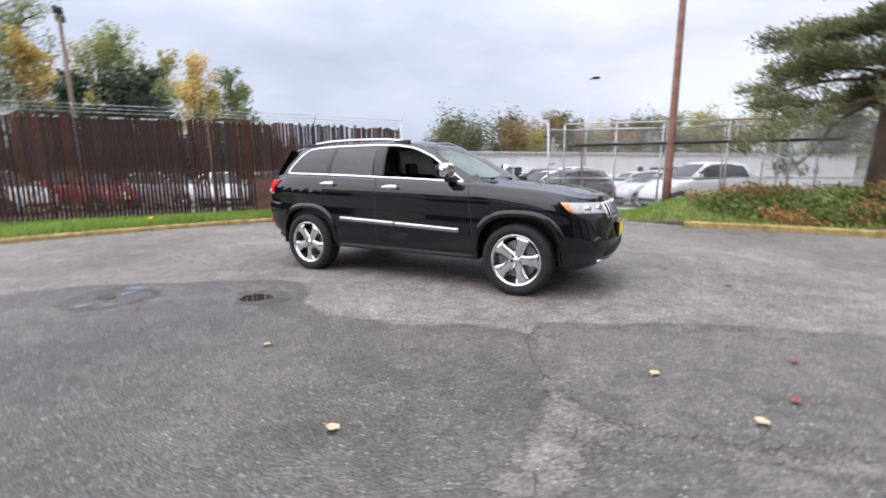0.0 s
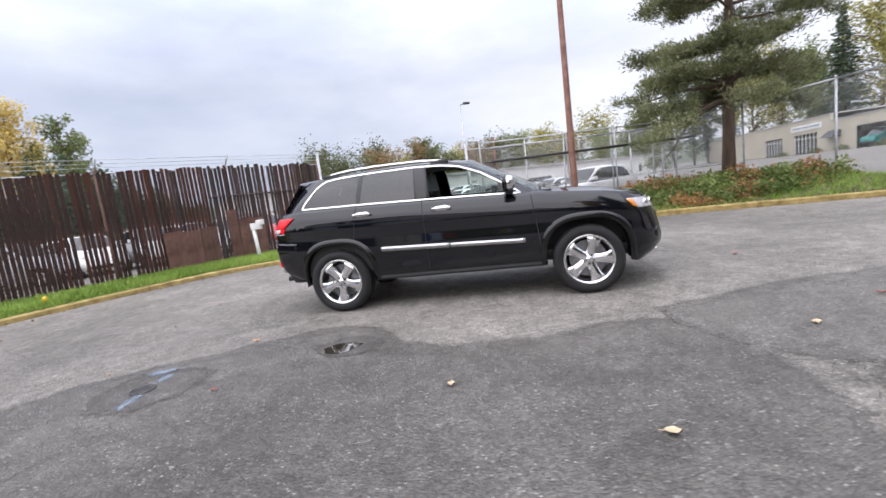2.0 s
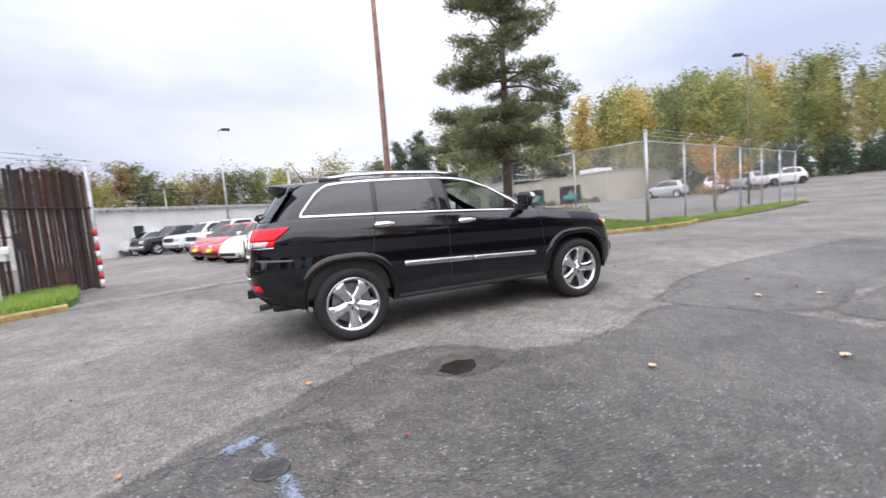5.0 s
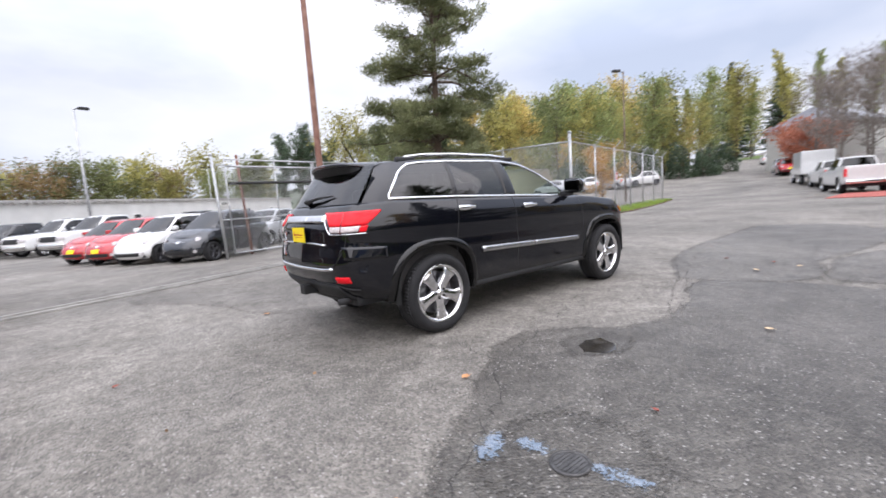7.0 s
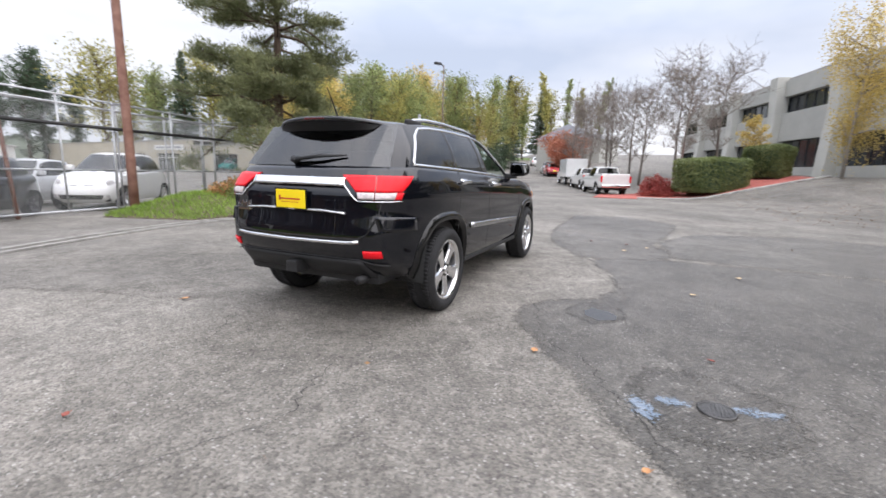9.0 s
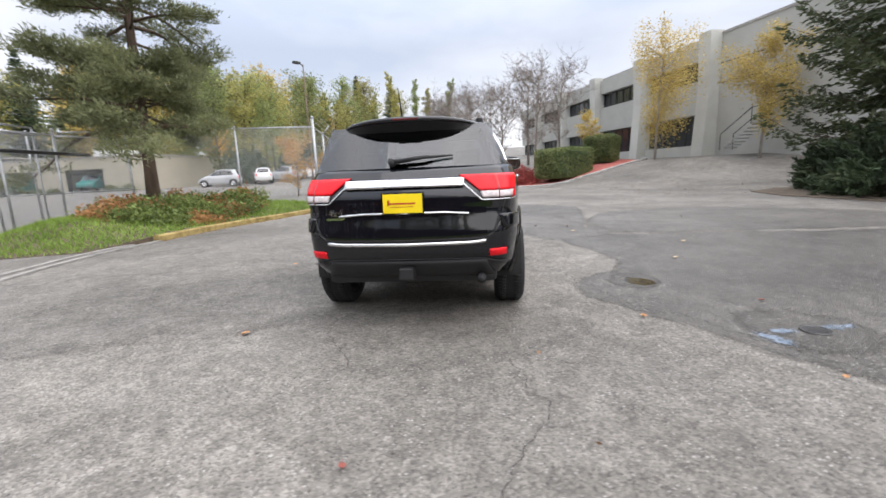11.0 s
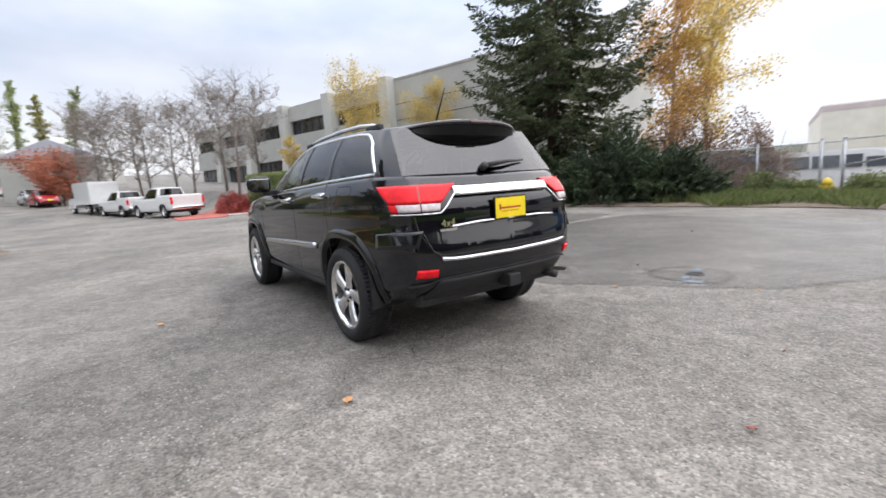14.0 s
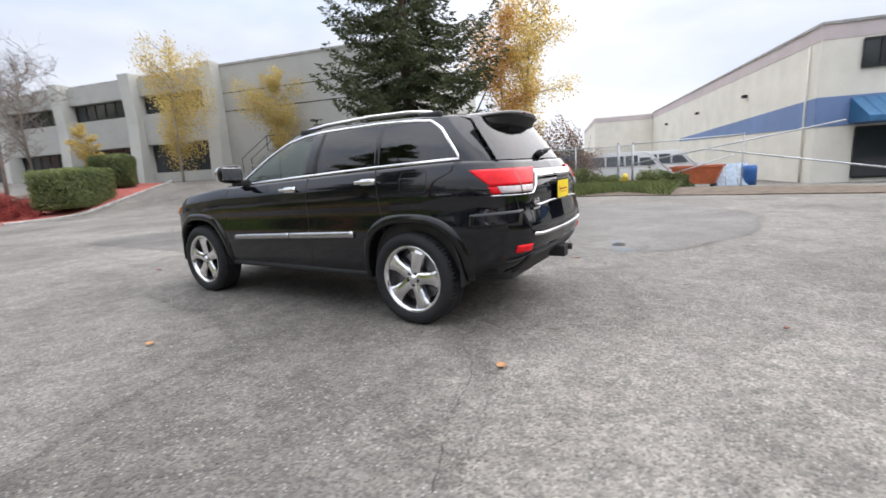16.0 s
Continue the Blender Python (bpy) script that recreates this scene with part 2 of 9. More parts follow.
def glass_mat(name, tint, rough=0.0, face=0.06):
    """Tinted window glass: a glossy coat over a clear, coloured pane."""
    m = bpy.data.materials.new(name)
    m.use_nodes = True
    n, l = m.node_tree.nodes, m.node_tree.links
    n.remove(n["Principled BSDF"])
    gl = n.new("ShaderNodeBsdfGlossy")
    gl.inputs["Roughness"].default_value = rough
    tr = n.new("ShaderNodeBsdfTransparent")
    tr.inputs["Color"].default_value = (*tint, 1)
    lw = n.new("ShaderNodeLayerWeight")
    lw.inputs["Blend"].default_value = 0.5
    pw = n.new("ShaderNodeMath")
    pw.operation = "POWER"
    pw.inputs[1].default_value = 5.0
    l.new(lw.outputs["Facing"], pw.inputs[0])
    fr = n.new("ShaderNodeMapRange")
    fr.inputs[3].default_value, fr.inputs[4].default_value = face, 0.95
    l.new(pw.outputs[0], fr.inputs[0])
    ms = n.new("ShaderNodeMixShader")
    l.new(fr.outputs[0], ms.inputs[0])
    l.new(tr.outputs[0], ms.inputs[1])
    l.new(gl.outputs[0], ms.inputs[2])
    l.new(ms.outputs[0], n["Material Output"].inputs[0])
    return m


M_ASPH = asphalt_mat()
M_WIRE = wire_mat()
M_WIRER = wire_mat("rusty_chain_link_wire", (0.09, 0.07, 0.07))
M_CONC = mat("concrete", (0.36, 0.35, 0.33), 0.85, var=0.3, scale=3, bump=0.4, bscale=90)
M_YKERB = mat("worn_yellow_kerb", (0.36, 0.25, 0.06), 0.85, var=0.6, scale=4, bump=0.5, tint=(0.44, 0.33, 0.13))
M_SOIL = mat("soil", (0.10, 0.075, 0.05), 0.95, var=0.5, scale=4, bump=0.8, bscale=30)
M_LITTER = mat("dry_needle_litter", (0.125, 0.095, 0.068), 0.95, var=0.5, scale=3, bump=0.8, bscale=30)
M_MULCH = mat("red_mulch", (0.36, 0.10, 0.08), 0.95, var=0.5, scale=6, bump=0.9, bscale=40)
M_TURF = mat("turf_soil", (0.09, 0.15, 0.03), 0.95, var=0.5, scale=3, bump=0.8, bscale=40)
M_SLAT = mat("brown_slat", (0.036, 0.015, 0.010), 0.75, var=0.55, scale=1.6, bump=0.1, rnd=0.35, stretch=(1, 1, 0.5), spec=0.25)
M_SHEET = mat("rusted_sheet_panel", (0.085, 0.032, 0.022), 0.65, var=0.6, scale=2.2, bump=0.2, rnd=0.7, tint=(0.12, 0.062, 0.046))
M_SLATR = mat("rust_brown_slat", (0.070, 0.024, 0.014), 0.75, var=0.5, scale=1.6, bump=0.1, rnd=0.35, stretch=(1, 1, 0.5), spec=0.25)
M_TAPER = mat("red_reflective_tape", (0.50, 0.03, 0.04), 0.4, var=0.15, scale=9, bump=0)
M_GUTTER = mat("worn_gutter_concrete", (0.26, 0.25, 0.23), 0.85, var=0.35, scale=3, bump=0.4, bscale=90)
M_SLATG = mat("grey_brown_slat", (0.058, 0.040, 0.038), 0.8, var=0.5, scale=1.6, bump=0.1, rnd=0.4, spec=0.25)
M_GALV = mat("galvanised_steel", (0.45, 0.46, 0.47), 0.5, metal=0.6, var=0.25, scale=5, bump=0.1)
M_RUST = mat("rusty_pole_paint", (0.23, 0.095, 0.062), 0.75, var=0.4, scale=3, bump=0.2, tint=(0.31, 0.17, 0.13))
M_WOODP = mat("weathered_pole_wood", (0.16, 0.12, 0.09), 0.9, var=0.35, scale=4, bump=0.4, stretch=(1, 1, 0.2))
M_BARK = mat("bark", (0.10, 0.07, 0.05), 0.95, var=0.5, scale=5, bump=1.0, bscale=25, stretch=(1, 1, 0.25))
M_BARKP = mat("pale_bark", (0.34, 0.31, 0.28), 0.9, var=0.4, scale=5, bump=0.6, bscale=25, stretch=(1, 1, 0.3))
M_BARKT = mat("grey_brown_twigs", (0.22, 0.19, 0.165), 0.9, var=0.4, scale=5, bump=0.6, bscale=25, stretch=(1, 1, 0.3))
M_PINE = leafmat("pine_needles", (0.100, 0.120, 0.055), 0.5, tint=(0.235, 0.250, 0.125), trans=0.35)
M_FIR = leafmat("fir_needles", (0.070, 0.096, 0.048), 0.55, tint=(0.150, 0.178, 0.085), trans=0.3)
M_JUN = leafmat("juniper_needles", (0.036, 0.058, 0.034), 0.55, tint=(0.090, 0.125, 0.062), trans=0.2)
M_HEDGE = leafmat("hedge_leaves", (0.135, 0.185, 0.062), 0.5, tint=(0.240, 0.265, 0.115))
M_LGREEN = leafmat("green_leaves", (0.20, 0.255, 0.095), 0.5, tint=(0.32, 0.36, 0.15), trans=0.45)
M_LOLIVE = leafmat("olive_leaves", (0.32, 0.31, 0.095), 0.5, tint=(0.48, 0.44, 0.15), trans=0.45)
M_LYELL = leafmat("yellow_leaves", (0.56, 0.41, 0.11), 0.45, tint=(0.76, 0.61, 0.24), trans=0.5)
M_LORAN = leafmat("orange_leaves", (0.62, 0.32, 0.085), 0.45, tint=(0.78, 0.50, 0.16), trans=0.5)
M_LRED = leafmat("red_leaves", (0.40, 0.13, 0.085), 0.5, tint=(0.52, 0.22, 0.13))
M_LSCAR = leafmat("scarlet_leaves", (0.42, 0.075, 0.07), 0.5, tint=(0.55, 0.14, 0.11))
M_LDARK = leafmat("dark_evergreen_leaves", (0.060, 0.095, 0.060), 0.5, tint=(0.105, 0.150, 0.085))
M_LBED = leafmat("bed_leaves", (0.16, 0.25, 0.06), 0.6, tint=(0.30, 0.36, 0.11))
M_LBEDR = leafmat("russet_bed_leaves", (0.30, 0.13, 0.06), 0.6, tint=(0.42, 0.24, 0.10))
M_GRASS = leafmat("grass_blades", (0.20, 0.34, 0.050), 0.5, tint=(0.32, 0.44, 0.10))
M_BROWN = leafmat("brown_bush_leaves", (0.17, 0.105, 0.065), 0.5, tint=(0.27, 0.155, 0.09))
M_WALLW = mat("white_wall_paint", (0.62, 0.62, 0.60), 0.8, var=0.12, scale=0.6, bump=0.1)
M_PANEL = mat("grey_concrete_panel", (0.40, 0.40, 0.37), 0.85, var=0.10, scale=0.5, bump=0.2, bscale=40)
M_PANEL2 = mat("light_concrete_pilaster", (0.50, 0.50, 0.46), 0.85, var=0.10, scale=0.5, bump=0.2, bscale=40)
M_TAN = mat("tan_wall", (0.46, 0.42, 0.33), 0.85, var=0.12, scale=0.4, bump=0.1)
M_CREAM = mat("cream_wall", (0.74, 0.71, 0.62), 0.85, var=0.10, scale=0.5, bump=0.1)
M_MAUVE = mat("mauve_parapet", (0.55, 0.48, 0.47), 0.85, var=0.10, scale=0.5, bump=0.1)
M_BLUEB = mat("blue_band_paint", (0.16, 0.24, 0.42), 0.8, var=0.12, scale=0.5, bump=0.1)
M_AWN = mat("blue_awning_cloth", (0.03, 0.13, 0.26), 0.6, var=0.2, scale=2, bump=0.1)
M_DGLASS = mat("dark_window_glass", (0.03, 0.035, 0.04), 0.08, var=0.2, scale=0.5, bump=0, spec=0.8)
M_DARK = mat("dark_recess", (0.02, 0.02, 0.02), 0.9, var=0.3, bump=0)
M_BLACKM = mat("black_steel", (0.03, 0.03, 0.03), 0.5, metal=0.4, var=0.3, bump=0.05)
M_WHITEP = mat("white_post_paint", (0.72, 0.72, 0.70), 0.6, var=0.15, scale=5, bump=0.05)
M_HYD = mat("yellow_hydrant_paint", (0.65, 0.46, 0.03), 0.5, var=0.2, scale=8, bump=0.05)
M_ORPL = mat("orange_painted_bin", (0.50, 0.13, 0.05), 0.6, var=0.25, scale=3, bump=0.05)
M_BLUEP = mat("blue_drum_plastic", (0.03, 0.12, 0.35), 0.5, var=0.2, scale=3, bump=0.05)


# ---- mesh helpers ----
def bx(bm, x0, y0, z0, x1, y1, z1, m=None, bevel=0.0):
    g = bmesh.ops.create_cube(bm, size=1.0)
    vs = g["verts"]
    t = Matrix.Translation(((x0 + x1) / 2, (y0 + y1) / 2, (z0 + z1) / 2)) @ Matrix.Diagonal((abs(x1 - x0), abs(y1 - y0), abs(z1 - z0), 1))
    bmesh.ops.transform(bm, matrix=t, verts=vs)
    if bevel:
        es = list({e for v in vs for e in v.link_edges})
        r = bmesh.ops.bevel(bm, geom=es, offset=bevel, segments=2, profile=0.6, affect="EDGES")
        vs = [v for v in r["verts"]] + [v for v in vs if v.is_valid]
        vs = list({v for v in vs if v.is_valid})
    if m is not None:
        bmesh.ops.transform(bm, matrix=m, verts=vs)
    return vs


def tube(bm, pts, radii, n=8, cap=True):
    """A round bar along pts, with one radius a point."""
    pts = [Vector(p) for p in pts]
    if not hasattr(radii, "__len__"):
        radii = [radii] * len(pts)
    rings = []
    for i, p in enumerate(pts):
        d = (pts[min(i + 1, len(pts) - 1)] - pts[max(i - 1, 0)]).normalized()
        ref = Vector((0, 0, 1)) if abs(d.z) < 0.9 else Vector((1, 0, 0))
        u = d.cross(ref).normalized()
        v = d.cross(u)
        rings.append([bm.verts.new(p + (u * math.cos(a) + v * math.sin(a)) * radii[i]) for a in (2 * math.pi * k / n for k in range(n))])
    for a, b in zip(rings, rings[1:]):
        for k in range(n):
            bm.faces.new((a[k], a[(k + 1) % n], b[(k + 1) % n], b[k]))
    if cap:
        bm.faces.new(rings[0])
        bm.faces.new(rings[-1][::-1])
    return rings


def mesh_of(name, bm, material, smooth=False, fix=True):
    if fix:
        bmesh.ops.recalc_face_normals(bm, faces=bm.faces)
    me = bpy.data.meshes.new(name)
    bm.to_mesh(me)
    bm.free()
    me.materials.append(material)
    if smooth:
        me.shade_smooth()
    return me


def part(name, bm, material, parent=None, label="", smooth=False, fix=True):
    """Links a bmesh as one mesh object under a thing or a part."""
    ob = new(name, mesh_of(name, bm, material, smooth, fix))
    if parent is not None:
        ob.parent = parent
    if label:
        ob["label"] = label
    return ob


def share(name, me, parent, m):
    ob = new(name, me)
    ob.parent = parent
    ob.matrix_basis = m
    return ob


def thing(name, label, category, at=(0, 0, 0), rz=0.0, group="", kind=""):
    ob = new(name)
    ob.empty_display_size = 0.2
    ob.matrix_basis = pose(*at, 0, 0, rz)
    return tagged(ob, label, category, group, kind)


def soup(name, verts, faces, material, parent=None, smooth=False):
    me = bpy.data.meshes.new(name)
    me.from_pydata(np.asarray(verts).tolist(), [], np.asarray(faces).tolist())
    me.materials.append(material)
    if smooth:
        me.shade_smooth()
    ob = new(name, me)
    if parent is not None:
        ob.parent = parent
    return ob


def leaves(centres, size, rng, squash=1.0, aspect=0.55, axis=None, spread=1.0):
    """Diamond leaves at the centres, turned at random (or about an axis): verts and faces."""
    c = np.asarray(centres, float)
    k = len(c)
    a = rng.normal(size=(k, 3)) * spread
    if axis is not None:
        a = a + axis
    a /= np.linalg.norm(a, axis=1)[:, None] + 1e-9
    b = np.cross(a, rng.normal(size=(k, 3)))
    b /= np.linalg.norm(b, axis=1)[:, None] + 1e-9
    s = (size * rng.uniform(0.6, 1.4, k))[:, None]
    a[:, 2] *= squash
    v = np.stack([c - a * s * 0.5, c + b * s * aspect * 0.5, c + a * s * 0.5, c - b * s * aspect * 0.5], 1).reshape(-1, 3)
    f = np.arange(4 * k).reshape(-1, 4)
    return v, f


def smooth01(a, b, x):
    t = np.clip((x - a) / (b - a), 0, 1)
    return t * t * (3 - 2 * t)


def gz(x, y):
    """Height of the ground."""
    x, y = np.asarray(x, float), np.asarray(y, float)
    z = -0.016 * np.clip(y - 4.5, 0, 8) - 0.012 * np.clip(y - 12.5, 0, 60)
    z = z - 0.012 * np.clip(-x - 5, 0, 12)
    q = y - 0.25 * x
    z = z + 0.055 * np.clip(x - 36, 0, 160) * (1 - smooth01(9, 26, q))
    d = -0.73 * (x - 28.4) + 0.69 * (y + 16.2)
    z = z + 1.55 * (1 - smooth01(2, 14, d)) * smooth01(14, 24, x) * (1 - smooth01(-7, -1.5, y - 0.3 * (x - 26)))
    z = z + 0.9 * smooth01(12, 36, x) * smooth01(8, 30, y)
    z = z - 0.05 * np.clip(-y - 14.5, 0, 10) * (1 - smooth01(4, 14, x))
    return z


def gzf(x, y):
    return float(gz(x, y))

# ---- ground ----
def axis_steps(lim):
    a = list(np.arange(0, 20, 0.5)) + list(np.arange(20, 60, 2.0)) + list(np.arange(60, 200, 10.0)) + [200, 260, 400, 700, 1200, 2000, 3500]
    a = [v for v in a if v <= lim]
    return np.array([-v for v in a[::-1][:-1]] + a)


gx = axis_steps(3500)
GX, GY = np.meshgrid(gx, gx, indexing="ij")
GV = np.stack([GX, GY, gz(GX, GY)], -1).reshape(-1, 3)
gn = len(gx)
gi = np.arange(gn * gn).reshape(gn, gn)
GF = np.stack([gi[:-1, :-1], gi[1:, :-1], gi[1:, 1:], gi[:-1, 1:]], -1).reshape(-1, 4)
ground = soup("ground", GV, GF, M_ASPH, smooth=True)
tagged(ground, "worn grey cracked asphalt with darker patched strips", "ground", kind="structure")


def offset_line(pts, d):
    """The polyline moved d to its left."""
    pts = [Vector(p) for p in pts]
    out = []
    for i, p in enumerate(pts):
        t = (pts[min(i + 1, len(pts) - 1)] - pts[max(i - 1, 0)]).normalized()
        out.append(p + Vector((-t.y, t.x)) * d)
    return out


def smooth_line(pts, n=8):
    """A Catmull-Rom line through points of the plan."""
    p = [Vector(q) for q in pts]
    p = [p[0] * 2 - p[1]] + p + [p[-1] * 2 - p[-2]]
    out = []
    for i in range(1, len(p) - 2):
        for k in range(n):
            t = k / n
            a, b, c, d = p[i - 1], p[i], p[i + 1], p[i + 2]
            out.append(0.5 * (2 * b + (c - a) * t + (2 * a - 5 * b + 4 * c - d) * t * t + (3 * b - a - 3 * c + d) * t ** 3))
    return out + [p[-2]]


def kerb(name, pts, material, label, width=0.16, height=0.14, seam=None):
    """A kerb of cast lengths with rounded top edges along pts."""
    root = thing(name, label, "kerb", kind="structure")
    line = smooth_line(pts, 6)
    prof = [(0, -0.05), (0.0, height - 0.03), (0.03, height), (width - 0.03, height), (width, height - 0.03), (width, -0.05)]
    acc, run = 0.0, [line[0]]
    runs = []
    for a, b in zip(line, line[1:]):
        acc += (b - a).length
        run.append(b)
        if acc > 2.4:
            runs.append(run)
            run, acc = [b], 0.0
    if len(run) > 1:
        runs.append(run)
    for run in runs:
        bm = bmesh.new()
        rows = []
        cols = [offset_line(run, o) for o, _ in prof]
        for i in range(len(run)):
            rows.append([bm.verts.new((c[i].x, c[i].y, gzf(c[i].x, c[i].y) + h)) for c, (_, h) in zip(cols, prof)])
        for a, b in zip(rows, rows[1:]):
            for k in range(len(prof) - 1):
                bm.faces.new((a[k], a[k + 1], b[k + 1], b[k]))
        bm.faces.new(rows[0])
        bm.faces.new(rows[-1][::-1])
        part("kerb_length", bm, material, root)
    return root


KERB_W = [(-10.6, -7.0), (-9.3, -3.2), (-8.3, 0.2), (-7.4, 2.3), (-6.5, 3.6), (-5.4, 4.3)]
KERB_E = [(3.1, 6.45), (5.2, 6.25), (7.6, 5.65), (9.6, 5.2), (11.4, 5.15), (12.8, 5.6), (13.4, 6.3)]
kerb("kerb_west", KERB_W, M_YKERB, "worn yellow painted concrete kerb beside the grass strip", height=0.11)
kerb("kerb_east", KERB_E, M_YKERB, "worn yellow painted concrete kerb round the planting bed")
# concrete gutter lips across the gateway
for nm, off in (("gutter_lip", 0.0), ("gutter_lip", 0.32)):
    pts = smooth_line([(-5.4, 4.3 + off), (-3.4, 4.95 + off), (-0.6, 6.0 + off), (1.4, 6.45 + off), (3.1, 6.45 + off)], 6)
    bm = bmesh.new()
    a, b = offset_line(pts, -0.055), offset_line(pts, 0.055)
    rows = []
    for p, q in zip(a, b):
        za, zb = gzf(p.x, p.y), gzf(q.x, q.y)
        rows.append([bm.verts.new(v) for v in ((p.x, p.y, za - 0.02), (p.x, p.y, za + 0.03), (q.x, q.y, zb + 0.03), (q.x, q.y, zb - 0.02))])
    for r, s in zip(rows, rows[1:]):
        for k in range(3):
            bm.faces.new((r[k], r[k + 1], s[k + 1], s[k]))
    tagged(part(nm, bm, M_GUTTER), "low worn concrete gutter lip across the gateway", "gutter", kind="structure")


def bed(name, outline, material, label, mound=0.12, step=0.4, rim=0.12, fade=None):
    """A raised bed of soil inside an outline of the plan."""
    poly = [Vector(p) for p in outline]
    xs, ys = [p.x for p in poly], [p.y for p in poly]

    def inside(x, y):
        c = False
        for i in range(len(poly)):
            a, b = poly[i], poly[i - 1]
            if (a.y > y) != (b.y > y) and x < (b.x - a.x) * (y - a.y) / (b.y - a.y) + a.x:
                c = not c
        return c

    def edge_dist(x, y):
        p = Vector((x, y))
        best = 1e9
        for i in range(len(poly)):
            a, b = poly[i], poly[i - 1]
            t = max(0, min(1, (p - a).dot(b - a) / max(1e-9, (b - a).length_squared)))
            best = min(best, (p - a - (b - a) * t).length)
        return best

    def top(x, y):
        k = 1.0 if fade is None else float(smooth01(fade, fade + 1.8, x))
        return gzf(x, y) + 0.008 + (rim - 0.008) * k + mound * min(1.0, edge_dist(x, y) / 1.5)

    bm = bmesh.new()
    vs = [bm.verts.new((p.x, p.y, 0)) for p in poly]
    f = bm.faces.new(vs)
    bmesh.ops.triangulate(bm, faces=[f])
    for _ in range(9):
        es = [e for e in bm.edges if e.calc_length() > step * 1.6]
        if not es:
            break
        bmesh.ops.subdivide_edges(bm, edges=es, cuts=1)
        bmesh.ops.triangulate(bm, faces=[f for f in bm.faces if len(f.verts) > 3])
    for v in bm.verts:
        v.co.z = top(v.co.x, v.co.y)
    r = bmesh.ops.extrude_edge_only(bm, edges=[e for e in bm.edges if e.is_boundary])
    for v in r["geom"]:
        if isinstance(v, bmesh.types.BMVert):
            v.co.z -= rim + 0.25
    ob = tagged(part(name, bm, material, smooth=False), label, "planting bed", kind="structure")
    pts = []
    rng = np.random.default_rng(len(outline) + int(abs(xs[0]) * 10))

    def scatter(k):
        out = []
        while len(out) < k:
            x, y = rng.uniform(min(xs), max(xs)), rng.uniform(min(ys), max(ys))
            if inside(x, y):
                out.append((x, y, top(x, y)))
        return np.array(out)

    return ob, scatter, top


def blades(name, pts, material, label, category, height=0.1, width=0.012, seed=1, lean=0.5, parent=None):
    """Upright blades of grass, one triangle each."""
    rng = np.random.default_rng(seed)
    k = len(pts)
    h = height * rng.uniform(0.5, 1.4, k)
    ang = rng.uniform(0, 2 * np.pi, k)
    d = np.stack([np.cos(ang), np.sin(ang), 0 * ang], 1)
    tip = pts + np.stack([rng.normal(0, lean, k) * h, rng.normal(0, lean, k) * h, h], 1)
    w = width * rng.uniform(0.7, 1.5, k)[:, None]
    v = np.stack([pts - d * w, pts + d * w, tip], 1).reshape(-1, 3)
    ob = soup(name, v, np.arange(3 * k).reshape(-1, 3), material)
    return tagged(ob, label, category, kind="stuff")


west_in = [(p.x, p.y) for p in offset_line(smooth_line(KERB_W, 5), 0.15)]
FENCE_A, FENCE_B = Vector((-15.6, -7.0)), Vector((-5.9, 8.1))
west_poly = west_in + [(-5.6, 5.5), (-6.2, 7.4), (-7.1, 6.9), (-10.4, 1.5), (-15.4, -6.6)]
bed_w, scat_w, top_w = bed("grass_strip_west", west_poly, M_TURF, "strip of bright green grass along the slatted fence", 0.03)
pw = scat_w(42000)
blades("grass", pw, M_GRASS, "bright green short grass", "grass", 0.13, 0.011, 3)
east_in = [(p.x, p.y) for p in offset_line(smooth_line(KERB_E, 5), 0.15)]
east_poly = east_in + [(12.6, 6.5), (10.6, 6.4), (9.3, 8.6), (8.4, 10.6), (5.2, 11.0), (2.0, 10.4), (1.2, 9.6), (1.9, 7.0)]
bed_e, scat_e, top_e = bed("planting_bed", east_poly, M_SOIL, "planting bed with low shrubs and grass under the pine", 0.42, fade=1.7)
pe = scat_e(26000)
blades("grass", pe, M_GRASS, "thin weedy grass of the planting bed", "grass", 0.10, 0.010, 5)
# low leafy ground cover in the middle of the bed
rng = np.random.default_rng(8)
pc = scat_e(9000)
m = (((pc[:, 0] - 6.4) / 3.2) ** 2 + ((pc[:, 1] - 8.0) / 1.7) ** 2 < 1)
pc = pc[m]
pc = np.repeat(pc, 5, axis=0) + rng.normal(0, 0.07, (len(pc) * 5, 3))
bumps = np.array([noise.noise(Vector((p[0] * 1.3, p[1] * 1.3, 4))) for p in pc])
pc[:, 2] += rng.uniform(0.02, 0.27, len(pc)) * np.maximum(0.15, 1 + 1.4 * bumps)
turn = np.array([noise.noise(Vector((p[0] * 0.9, p[1] * 0.9, 9))) for p in pc]) + rng.normal(0, 0.16, len(pc))
for sel, m_, w_ in ((turn < 0.15, M_LBED, "fresh green"), (turn >= 0.15, M_LBEDR, "russet and orange")):
    v, f = leaves(pc[sel], 0.095, rng, axis=np.array([0, 0, 0.3]))
    tagged(soup("ground_cover_shrub", v, f, m_), "low ground-cover shrubs with %s leaves" % w_, "shrub", kind="stuff")

